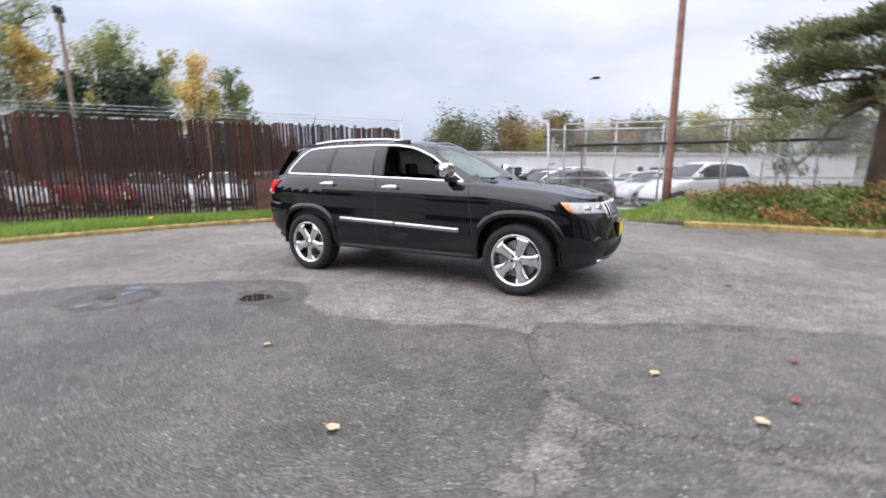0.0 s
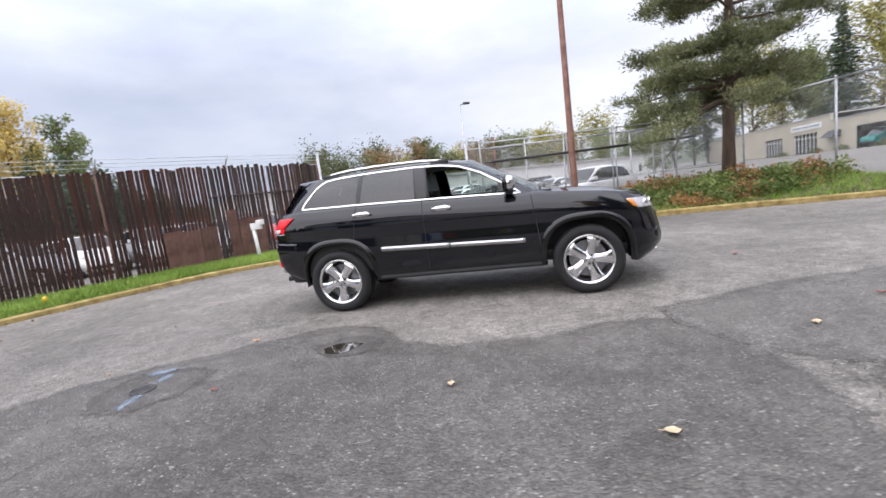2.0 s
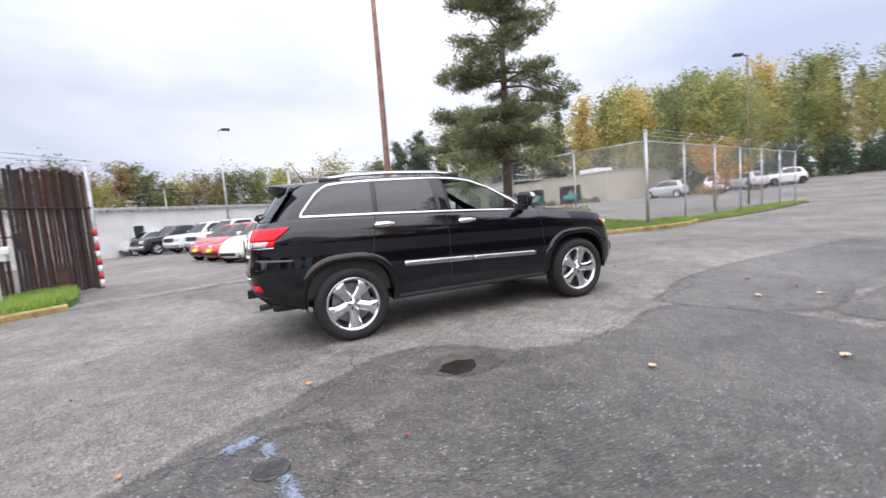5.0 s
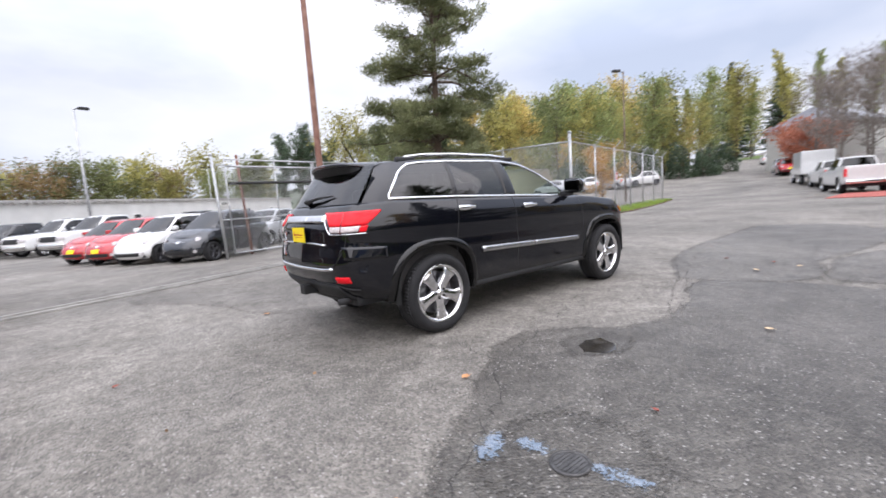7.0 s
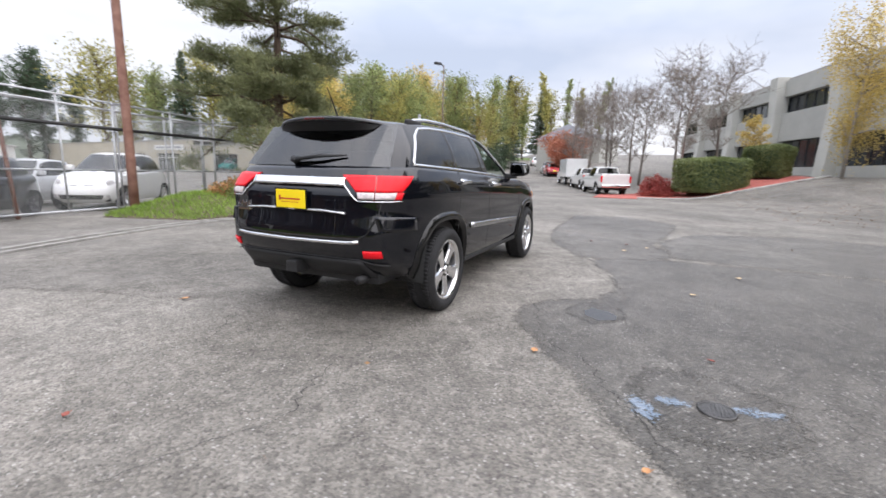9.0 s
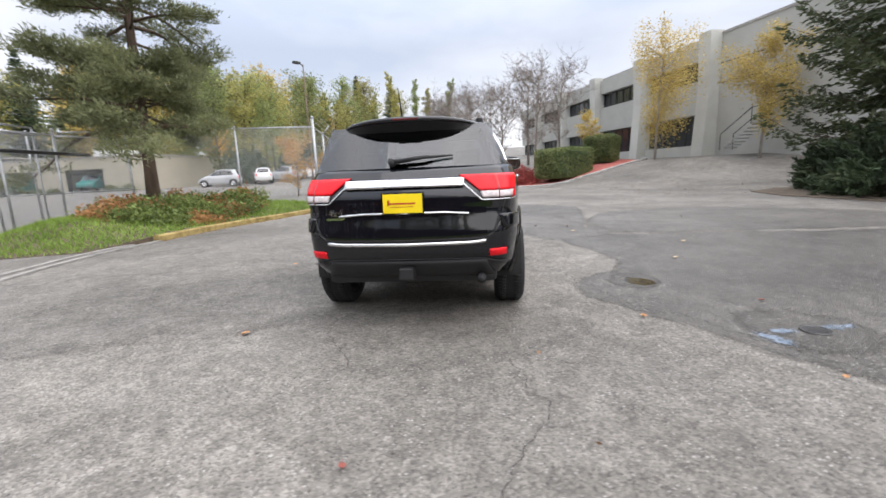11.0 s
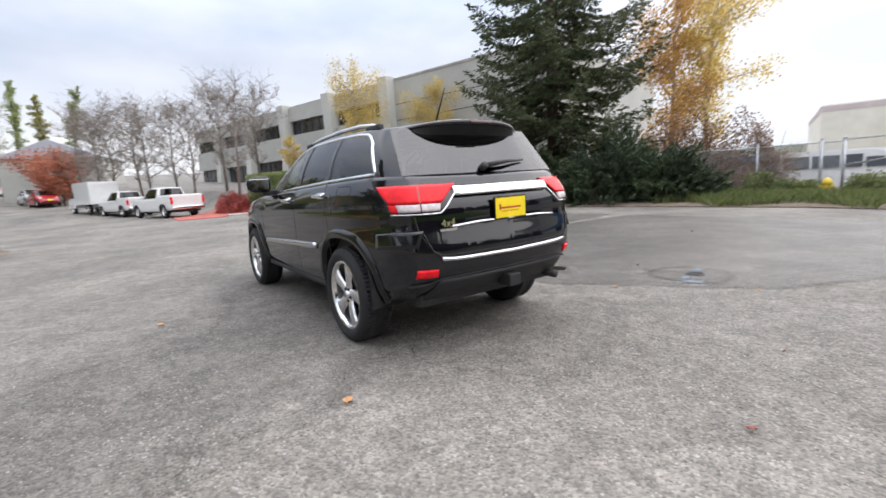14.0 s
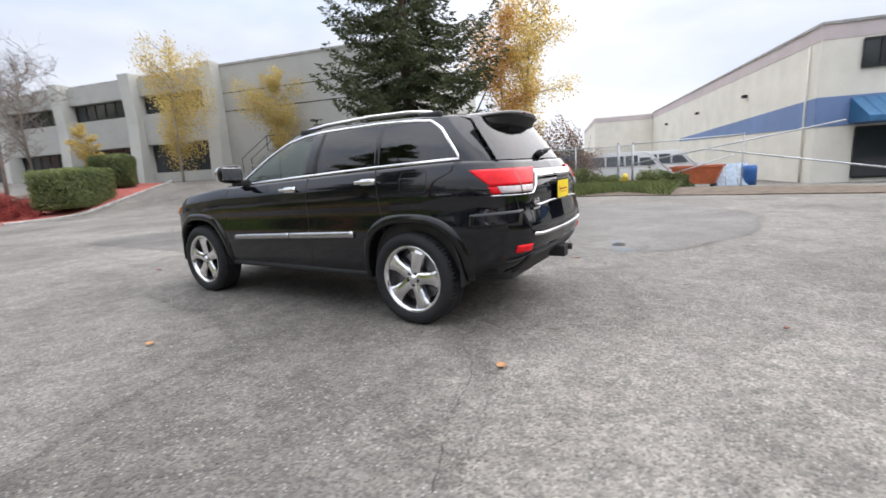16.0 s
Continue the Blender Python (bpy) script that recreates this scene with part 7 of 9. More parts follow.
def wheel_meshes(R, rim, width, spokes=5, fine=True):
    """Meshes of a wheel, its outer face towards +y: tyre, rim barrel, spoke, hub cap, disc."""
    w = width / 2
    bm = bmesh.new()
    lathe(bm, [(rim, -w * 0.82), (rim + 0.012, -w * 0.95), (rim + (R - rim) * 0.5, -w * 1.04), (R - 0.03, -w * 0.95), (R - 0.008, -w * 0.78), (R, -w * 0.5), (R, 0), (R, w * 0.5), (R - 0.008, w * 0.78), (R - 0.03, w * 0.95), (rim + (R - rim) * 0.5, w * 1.04), (rim + 0.012, w * 0.95), (rim, w * 0.82)], 56 if fine else 28)
    n = 72 if fine else 0
    for side in (-1, 1):
        for k in range(n):
            a = 2 * math.pi * k / n
            bx(bm, -0.010, side * w * 0.25, R - 0.006, 0.010, side * w * 0.72, R + 0.003, pose(0, 0, 0, 0, math.degrees(a), 0))
    tyre = mesh_of("tyre", bm, M_TYRE, True)
    bm = bmesh.new()
    lathe(bm, [(rim + 0.002, -w * 0.8), (rim - 0.02, -w * 0.7), (rim - 0.04, 0.0), (rim - 0.03, w * 0.62), (rim - 0.022, w * 0.80), (rim - 0.008, w * 0.90), (rim + 0.006, w * 0.88), (rim + 0.006, w * 0.80)], 56 if fine else 28)
    # shade behind the spokes is put into the inner barrel's darker steel
    for fc in bm.faces:
        if fc.calc_center_median().y < w * 0.6:
            fc.material_index = 1
    barrel = mesh_of("rim", bm, M_SATIN, True)
    barrel.materials.append(M_DISC)
    bm = bmesh.new()
    r0, r1 = rim * 0.13, rim - 0.022
    wa, wb = (rim * 0.17, rim * 0.27) if spokes == 5 else (rim * 0.10, rim * 0.10)
    yo = w * 0.66
    prof = []
    for r, hw, y in ((r0, wa * 1.15, yo), (r0 + (r1 - r0) * 0.3, wa, yo + 0.006), (r0 + (r1 - r0) * 0.65, wa * 1.15, yo + 0.012), (r0 + (r1 - r0) * 0.88, wb, yo + 0.014), (r1, wb * 1.15, yo + 0.006)):
        prof.append([(-hw, y - 0.05, r), (-hw, y - 0.012, r), (-hw * 0.72, y, r), (-hw * 0.2, y + 0.004, r), (hw * 0.2, y + 0.004, r), (hw * 0.72, y, r), (hw, y - 0.012, r), (hw, y - 0.05, r)])
    vs = grid_faces(bm, np.array(prof))
    bm.faces.new(vs[0])
    bm.faces.new(vs[-1][::-1])
    spoke = mesh_of("spoke", bm, M_SATIN, False)
    bm = bmesh.new()
    lathe(bm, [(0.0005, yo + 0.022), (0.022, yo + 0.021), (0.032, yo + 0.014), (0.036, yo + 0.004), (rim * 0.27, yo + 0.002), (rim * 0.29, yo - 0.01), (rim * 0.28, yo - 0.05)], 28)
    cap = mesh_of("hub_cap", bm, M_SATIN, True)
    bm = bmesh.new()
    lathe(bm, [(0.001, w * 0.1), (rim * 0.36, w * 0.1), (rim * 0.38, w * 0.02), (rim * 0.74, w * 0.02), (rim * 0.74, -w * 0.12), (0.001, -w * 0.12)], 36)
    disc = mesh_of("brake_disc", bm, M_DISC)
    bm = bmesh.new()
    for k in range(5):
        a = 2 * math.pi * (k + 0.5) / 5
        tube(bm, [(rim * 0.19 * math.cos(a), yo, rim * 0.19 * math.sin(a)), (rim * 0.19 * math.cos(a), yo + 0.012, rim * 0.19 * math.sin(a))], 0.011, 6)
    nuts = mesh_of("wheel_nut", bm, M_GPLAS)
    return dict(tyre=tyre, rim=barrel, spoke=spoke, hub_cap=cap, brake_disc=disc, wheel_nut=nuts, n=spokes)


def put_wheel(parent, W, x, y, z, turn=0.0, out=1, spin=0.0):
    w = new("wheel")
    w.parent = parent
    w.matrix_basis = pose(x, y, z, 0, spin, (0 if out > 0 else 180) + turn)
    w.empty_display_size = 0.1
    for k in ("tyre", "rim", "hub_cap", "brake_disc", "wheel_nut"):
        share(k, W[k], w, Matrix())
    for i in range(W["n"]):
        share("spoke", W["spoke"], w, pose(0, 0, 0, 0, 360 / W["n"] * i, 0))
    return w


def flare(S, cx, sg, lip=0.024, width=0.062, name=None):
    """The moulding round a wheel opening."""
    P = S.P
    bm = bmesh.new()
    rows = []
    for a in np.linspace(-3, 183, 44):
        c, s = math.cos(radians(a)), math.sin(radians(a))
        k = 1 / (abs(c) ** 2.7 + abs(s) ** 2.7) ** (1 / 2.7)
        row = []
        for g, o in ((0.965, -0.12), (0.975, lip * 0.6), (1.0, lip), (1.0 + width / P["arch_a"] * 0.7, lip * 0.85), (1.0 + width / P["arch_a"], -0.004)):
            x, z = cx + P["arch_a"] * c * k * g, P["hub"] + P["arch_b"] * s * k * g
            z = max(z, float(np.interp(-x, [-q for q, _ in P["bottom"]], [b for _, b in P["bottom"]])) - 0.01)
            row.append((x, sg * (S.side_y(x, max(z, 0.36)) + o), z))
        rows.append(row)
    grid_faces(bm, np.array(rows))
    return bm


def arch_liner(S, cx, sg):
    P = S.P
    bm = bmesh.new()
    rows = []
    for a in np.linspace(-4, 184, 28):
        c, s = math.cos(radians(a)), math.sin(radians(a))
        k = 1 / (abs(c) ** 2.7 + abs(s) ** 2.7) ** (1 / 2.7)
        x, z = cx + P["arch_a"] * c * k * 0.985, P["hub"] + P["arch_b"] * s * k * 0.985
        rows.append([(x, sg * y, z) for y in (S.side_y(cx, 0.75) - 0.01, 0.7, 0.5)])
    grid_faces(bm, np.array(rows))
    return bm

# ---- the black suv ----
SUV = dict(
    plan=[(2.36, 0), (2.345, 0.30), (2.275, 0.58), (2.12, 0.77), (1.90, 0.865), (1.457, 0.905), (0.8, 0.900), (0, 0.902), (-0.8, 0.905), (-1.457, 0.905), (-1.9, 0.868), (-2.16, 0.815), (-2.31, 0.72), (-2.375, 0.45), (-2.395, 0)],
    inset=[[0, 0.10, 0.25, 0.42, 0.60, 0.76, 0.88, 1.0],
           [0.075, 0.030, 0.016, 0.0, 0.006, 0.0, 0.012, 0.058],
           [0.15, 0.06, 0.0, 0.0, 0.03, 0.07, 0.11, 0.17],
           [0.12, 0.03, -0.03, -0.03, 0.0, 0.0, 0.05, 0.115]],
    bottom=[(2.4, 0.30), (2.1, 0.28), (1.9, 0.33), (1.0, 0.345), (-1.0, 0.345), (-1.95, 0.39), (-2.2, 0.43), (-2.4, 0.44)],
    belt=[(2.4, 1.00), (2.2, 1.01), (2.0, 1.045), (1.6, 1.10), (1.0, 1.165), (0.8, 1.165), (0.3, 1.19), (-0.5, 1.225), (-1.2, 1.25), (-1.9, 1.27), (-2.2, 1.265), (-2.4, 1.255)],
    cab=[(1.14, 0, 1.19), (1.10, 0.40, 1.185), (0.96, 0.72, 1.165), (0.50, 0.808, 1.165), (-0.30, 0.832, 1.20), (-1.20, 0.828, 1.235), (-1.80, 0.795, 1.255), (-2.06, 0.745, 1.25), (-2.215, 0.55, 1.245), (-2.265, 0, 1.24)],
    roof=[(0.26, 0, 1.625), (0.23, 0.30, 1.625), (0.13, 0.54, 1.618), (-0.02, 0.590, 1.635), (-0.50, 0.625, 1.658), (-1.15, 0.625, 1.655), (-1.58, 0.600, 1.640), (-1.78, 0.565, 1.625), (-1.93, 0.42, 1.622), (-1.965, 0, 1.628)],
    pillar_a=2.05, pillar_d=6.6, rear_col=0.75, bulge=0.03,
    dlo=[(0.80, 1.178), (0.30, 1.208), (-0.30, 1.235), (-1.10, 1.268), (-1.885, 1.292), (-1.80, 1.40), (-1.68, 1.535), (-1.57, 1.60), (-1.40, 1.618), (-1.05, 1.628), (-0.40, 1.625), (-0.10, 1.605), (0.10, 1.572), (0.35, 1.470), (0.60, 1.315)],
    axles=(-1.4575, 1.4575), hub=0.375, arch_a=0.452, arch_b=0.462, cowl=0.98, crown=0.045, roof_crown=0.045, ledge=0.09,
)
S = Shell(SUV, 170, 38, 24)
suv = thing("suv", "glossy black mid-size suv with chrome trim and five-spoke wheels", "car")
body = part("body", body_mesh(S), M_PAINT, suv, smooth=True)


def cab_side(sg, off=0.0):
    def fn(x, z):
        y = S.cab_y(x, z)
        n = np.array([0.0, 0.93 * sg, 0.36])
        return np.array([x, sg * y, z]), n
    return fn


def low_side(sg):
    def fn(x, z):
        p, n = S.low_pt(S.col_x(x), z)
        return p * np.array([1, sg, 1]), n * np.array([1, sg, 1])
    return fn


def low_rear(y, z):
    sg = 1 if y >= 0 else -1
    p, n = S.low_pt(S.col_rear(abs(y)), z)
    p = np.array([p[0], y, z])
    return p, np.array([-1.0, 0, 0]) * 0.9 + 0.1 * n * np.array([1, sg, 1])


def low_front(y, z):
    sg = 1 if y >= 0 else -1
    p, n = S.low_pt(S.col_front(abs(y)), z)
    return p * np.array([1, sg, 1]), n * np.array([1, sg, 1])


def cab_rear(y, z):
    return np.array([S.cab_x(y, z, False), y, z]), np.array([-0.85, 0, 0.5])


# the rear window is one smooth curved sheet, fitted to the cabin's rear
RW = S.cab.reshape(-1, 3)
RW = RW[(RW[:, 0] < -1.7) & (RW[:, 1] < 0.50) & (RW[:, 2] > 1.25) & (RW[:, 2] < 1.61)]
RWK = np.linalg.lstsq(np.stack([np.ones(len(RW)), RW[:, 2], RW[:, 1] ** 2, RW[:, 1] ** 4], 1), RW[:, 0], rcond=None)[0]


def rear_glass(y, z):
    x = RWK[0] + RWK[1] * z + RWK[2] * y * y + RWK[3] * y ** 4
    return np.array([x, y, z]), np.array([-0.85, 0, 0.5])


def cab_front(y, z):
    return np.array([S.cab_x(y, z, True), y, z]), np.array([0.55, 0, 0.83])


DL = SUV["dlo"]
WIN = {
    "quarter": [(-1.145, 1.268), (-1.885, 1.292), (-1.60, 1.590), (-1.105, 1.625)],
    "rear_door": [(-0.405, 1.238), (-1.115, 1.266), (-1.075, 1.626), (-0.420, 1.625)],
    "front_door": [(0.79, 1.180), (-0.255, 1.232), (-0.290, 1.620), (0.06, 1.583)],
}
for sg in (-1, 1):
    fn = cab_side(sg)
    for k, q in WIN.items():
        if k == "front_door" and sg == -1:
            continue
        w = part("side_window", quad_patch(q, fn, 14, 10, 0.002), G_TINT if k != "front_door" else G_CLEAR, suv, "dark tinted window" if k != "front_door" else "lightly tinted window", smooth=True)
    for q in ([(-0.245, 1.225), (-0.415, 1.232), (-0.43, 1.632), (-0.28, 1.628)], [(-1.105, 1.258), (-1.155, 1.262), (-1.115, 1.632), (-1.065, 1.632)]):
        part("window_pillar", quad_patch(q, fn, 4, 10, 0.006, 0.03), M_GPLAS, suv, smooth=True)
    # chrome window surround
    part("window_trim", strip(resample(DL, 110), fn, 0.026, 0.010), M_CHROME, suv, "bright chrome window surround", smooth=True)
    # lower door moulding
    fl = low_side(sg)
    part("door_moulding", strip(resample([(-0.06, 0.690), (-0.88, 0.722)], 24, False), fl, 0.060, 0.026), M_MOULD, suv, "satin chrome door moulding", smooth=True)
    part("door_moulding", strip(resample([(0.80, 0.655), (-0.05, 0.690)], 24, False), fl, 0.056, 0.026), M_MOULD, suv, "satin chrome door moulding", smooth=True)
    part("sill_trim", strip(resample([(1.0, 0.365), (-1.0, 0.372)], 30, False), fl, 0.05, 0.02), M_BPLAS, suv, smooth=True)
    for x, z in ((-1.06, 1.155), (-0.10, 1.118)):
        h = new("door_handle")
        h.parent = suv
        h.matrix_basis = pose(x, sg * S.side_y(x, z), z)
        bm = bmesh.new()
        bx(bm, -0.115, sg * 0.018, -0.014, 0.105, sg * 0.042, 0.016, bevel=0.009)
        part("grip", bm, M_CHROME, h, smooth=True)
        bm = bmesh.new()
        bx(bm, -0.085, sg * -0.02, -0.026, 0.07, sg * 0.010, 0.028, bevel=0.012)
        part("escutcheon", bm, M_CHROME, h, smooth=True)
    # shut lines
    for path in ([(-1.24, 0.60), (-1.215, 0.80), (-1.17, 1.10), (-1.135, 1.262)], [(-0.33, 0.40), (-0.33, 0.80), (-0.335, 1.233)], [(0.98, 0.40), (0.94, 0.80), (0.90, 1.15)], [(0.97, 0.395), (-0.95, 0.395)]):
        part("shut_line", strip(resample(path, 20, False), fl, 0.007, 0.0012), M_DARK, suv)
    if sg == 1:
        part("fuel_flap", strip(resample([(-1.42, 1.06), (-1.62, 1.06), (-1.64, 1.08), (-1.64, 1.20), (-1.62, 1.22), (-1.42, 1.22), (-1.40, 1.20), (-1.40, 1.08)], 40), fl, 0.006, 0.0012), M_DARK, suv)
    for cx in SUV["axles"]:
        part("wheel_flare", flare(S, cx, sg), M_GPLAS, suv, "glossy black wheel-arch moulding", smooth=True)
        part("arch_liner", arch_liner(S, cx, sg), M_DARK, suv)
    # roof rail
    rr = new("roof_rail")
    rr.parent = suv
    path = [(0.02, 1.640), (-0.10, 1.668), (-0.35, 1.694), (-0.9, 1.708), (-1.3, 1.700), (-1.5, 1.680), (-1.62, 1.650)]
    bm = bmesh.new()
    tube(bm, [(x, sg * (0.565 if x < -0.05 else 0.545), z) for x, z in path], [0.012, 0.017, 0.018, 0.018, 0.018, 0.017, 0.012], 10)
    part("bar", bm, M_CHROME, rr, "chrome roof rail", smooth=True)
    for x, z0, z1 in ((-0.12, 1.62, 1.682), (-1.52, 1.62, 1.682)):
        bm = bmesh.new()
        bx(bm, x - 0.11, sg * 0.535, z0, x + 0.11, sg * 0.595, z1, bevel=0.02)
        part("rail_foot", bm, M_BPLAS, rr, smooth=True)
    # door mirror
    mi = new("door_mirror")
    mi.parent = suv
    mi.matrix_basis = pose(0.66, sg * 0.80, 1.20)
    bm = bmesh.new()
    g = bmesh.ops.create_uvsphere(bm, u_segments=22, v_segments=14, radius=1.0)
    for v in g["verts"]:
        x, y, z = v.co
        e = 0.55
        s = lambda a: math.copysign(abs(a) ** e, a)
        v.co = Vector((s(x) * (0.085 if x > 0 else 0.035), sg * (0.165 + s(y) * 0.125), 0.105 + s(z) * (0.085 - 0.018 * y)))
    part("cap", bm, M_CHROME, mi, "chrome mirror cap", smooth=True)
    bm = bmesh.new()
    g = bmesh.ops.create_uvsphere(bm, u_segments=22, v_segments=14, radius=1.0)
    for v in g["verts"]:
        x, y, z = v.co
        v.co = Vector((-0.012 + s(x) * 0.030, sg * (0.165 + s(y) * 0.130), 0.103 + s(z) * (0.090 - 0.018 * y)))
    part("housing", bm, M_GPLAS, mi, "black mirror housing", smooth=True)
    bm = bmesh.new()
    bx(bm, -0.050, sg * 0.06, 0.045, -0.043, sg * 0.270, 0.165, bevel=0.003)
    part("mirror_glass", bm, mat("mirror_glass", (0.85, 0.86, 0.87), 0.01, metal=1.0, var=0.0, bump=0), mi)
    bm = bmesh.new()
    bx(bm, -0.03, sg * -0.03, -0.02, 0.06, sg * 0.12, 0.045, bevel=0.015)
    part("mirror_arm", bm, M_BPLAS, mi, smooth=True)

# tail lamps: the red lens runs from the tailgate round the corner to a tip on the flank
def rear_wrap(sg):
    cr, ct = S.col_rear(0.44), S.col_x(-2.02)

    def fn(a, z):
        col = ct + (cr - ct) * a
        p, n = S.low_pt(col, z)
        return p * np.array([1, sg, 1]), n * np.array([1, sg, 1])
    return fn, ct, cr


for sg in (-1, 1):
    fn, ct, cr = rear_wrap(sg)
    lamp = new("tail_lamp")
    lamp.parent = suv
    span = cr - ct
    a_in_b = (S.col_rear(0.55) - ct) / span
    a_tail = (S.col_x(-2.15) - ct) / span
    part("lens", quad_patch([(a_tail, 1.085), (a_in_b * 0.97, 1.085), (1.0, 1.205), (0.0, 1.205)], fn, 26, 6, 0.016, 0.03), M_RLENS, lamp, "red tail-lamp lens", smooth=True)
    part("reverse_lens", quad_patch([(a_tail * 1.5, 1.034), (a_in_b * 0.93, 1.034), (a_in_b * 0.96, 1.083), (a_tail * 1.35, 1.083)], fn, 18, 3, 0.014, 0.03), M_REVL, lamp, "clear reversing lens", smooth=True)
    part("side_lens", quad_patch([(a_tail * 1.0, 1.03), (a_tail * 1.48, 1.03), (a_tail * 1.33, 1.083), (a_tail * 0.85, 1.083)], fn, 4, 3, 0.013, 0.03), M_RLENS, lamp, smooth=True)
    cut = (S.col_rear(0.70) - ct) / span
    part("lamp_split", quad_patch([(cut - 0.006, 1.02), (cut + 0.006, 1.02), (cut + 0.006, 1.21), (cut - 0.006, 1.21)], fn, 1, 6, 0.0175, 0.02), M_RDARK, lamp)
    pa = [(a_tail * 0.95, 1.018), (a_in_b * 0.94, 1.018), (a_in_b, 1.04), (1.0, 1.15)]
    part("chrome_edge", strip(resample(pa, 36, False), fn, 0.010, 0.014), M_CHROME, lamp, smooth=True)
    rf = part("rear_reflector", quad_patch([(sg * 0.645, 0.60), (sg * 0.765, 0.60), (sg * 0.76, 0.655), (sg * 0.64, 0.655)], lambda y, z: (S.low_pt(S.col_rear(abs(y)), z)[0] * np.array([1, sg, 1]), S.low_pt(S.col_rear(abs(y)), z)[1] * np.array([1, sg, 1])), 6, 3, 0.012, 0.03), M_RLENS, suv, "red bumper reflector", smooth=True)
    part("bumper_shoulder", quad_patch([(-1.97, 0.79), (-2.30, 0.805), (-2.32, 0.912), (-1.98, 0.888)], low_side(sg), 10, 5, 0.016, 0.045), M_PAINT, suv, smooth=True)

# tailgate
tg = new("tailgate")
tg.parent = suv
part("rear_window", quad_patch([(-0.725, 1.262), (0.725, 1.262), (0.655, 1.598), (-0.655, 1.598)], rear_glass, 24, 12, 0.014), G_REAR, tg, "dark tinted rear window", smooth=True)
part("chrome_bar", quad_patch([(-0.445, 1.125), (0.445, 1.125), (0.445, 1.185), (-0.445, 1.185)], low_rear, 24, 4, 0.026, 0.04), M_CHROME, tg, "broad chrome tailgate bar", smooth=True)
part("badge", quad_patch([(-0.10, 1.140), (0.10, 1.140), (0.10, 1.172), (-0.10, 1.172)], low_rear, 10, 2, 0.032, 0.01), M_SATIN, tg, "plain raised badge")
part("plate_ledge", strip(resample([(-0.48, 0.925), (-0.30, 0.938), (0.30, 0.938), (0.50, 0.925)], 24, False), low_rear, 0.016, 0.022), M_CHROME, tg, smooth=True)
for path in ([(-0.74, 1.01), (-0.72, 0.90), (-0.66, 0.78), (-0.58, 0.742), (0, 0.738), (0.58, 0.742), (0.66, 0.78), (0.72, 0.90), (0.74, 1.01)],):
    part("shut_line", strip(resample(path, 60, False), low_rear, 0.008, 0.0016), M_DARK, tg)
part("bumper_strip", strip(resample([(-0.60, 0.722), (-0.5, 0.712), (0, 0.706), (0.5, 0.712), (0.60, 0.722)], 30, False), low_rear, 0.026, 0.020), M_SATIN, suv, "chrome bumper step strip", smooth=True)
part("bumper_rear_edge", strip(resample([(sgn * 0.70, z) for sgn, z in ((-1, 0.89),)] + [(-0.66, 0.78), (-0.60, 0.735)], 12, False), low_rear, 0.010, 0.010), M_GPLAS, suv, smooth=True)
part("bumper_rear_edge", strip(resample([(0.70, 0.89), (0.66, 0.78), (0.60, 0.735)], 12, False), low_rear, 0.010, 0.010), M_GPLAS, suv, smooth=True)
part("bumper_valance", quad_patch([(-0.66, 0.43), (0.66, 0.43), (0.60, 0.575), (-0.60, 0.575)], low_rear, 24, 4, 0.006, 0.06), M_BPLAS, suv, "black plastic rear valance", smooth=True)
part("valance_trim", strip(resample([(-0.78, 0.535), (-0.66, 0.56), (-0.58, 0.585), (0, 0.59), (0.58, 0.585), (0.66, 0.56), (0.78, 0.535)], 40, False), low_rear, 0.008, 0.006), M_BPLAS, suv, smooth=True)
bm = bmesh.new()
bx(bm, -2.44, -0.055, 0.44, -2.30, 0.055, 0.53, bevel=0.01)
part("tow_socket", bm, M_BPLAS, suv)
bm = bmesh.new()
tube(bm, [(-2.335, -0.56, 0.415), (-2.20, -0.56, 0.42), (-1.6, -0.45, 0.42)], 0.032, 12)
part("exhaust_pipe", bm, M_BPLAS, suv, smooth=True)
# number plate as a plain bar
pl = new("number_plate")
pl.parent = suv
px, _n = low_rear(0, 1.01)
pl.matrix_basis = pose(float(px[0]) - 0.012, 0.003, 1.012)
bm = bmesh.new()
bx(bm, -0.010, -0.158, -0.082, 0.0, 0.158, 0.082, bevel=0.006)
part("plate_frame", bm, M_GPLAS, pl)
bm = bmesh.new()
bx(bm, -0.0135, -0.146, -0.070, -0.009, 0.146, 0.070, bevel=0.003)
part("plate_face", bm, M_PLATE, pl)
bm = bmesh.new()
bx(bm, -0.0155, -0.095, -0.006, -0.0132, 0.110, 0.006)
bx(bm, -0.0155, 0.098, -0.014, -0.0132, 0.112, 0.026)
bx(bm, -0.0155, -0.08, -0.026, -0.0132, 0.09, -0.022)
part("printed_bar", bm, M_REDTX, pl)
# 4x4 letters
cu = bpy.data.curves.new("badge_letters", "FONT")
cu.body, cu.size, cu.extrude, cu.align_x = "4x4", 0.075, 0.003, "CENTER"
tmp = bpy.data.objects.new("letters", cu)
me = bpy.data.meshes.new_from_object(tmp)
bpy.data.objects.remove(tmp)
me.materials.append(M_CHROME)
lt = new("badge_letters", me)
lt.parent = suv
pp, _n = low_rear(0.53, 0.93)
lt.matrix_basis = Matrix.Translation((float(pp[0]) - 0.008, 0.53, 0.925)) @ pose(0, 0, 0, 90, 0, -90)
bm = bmesh.new()
bx(bm, -0.004, -0.07, -0.008, 0.004, 0.07, 0.008)
bar = part("badge_bar", bm, M_CHROME, suv)
bar.matrix_basis = pose(float(pp[0]) - 0.008, 0.53, 0.905)
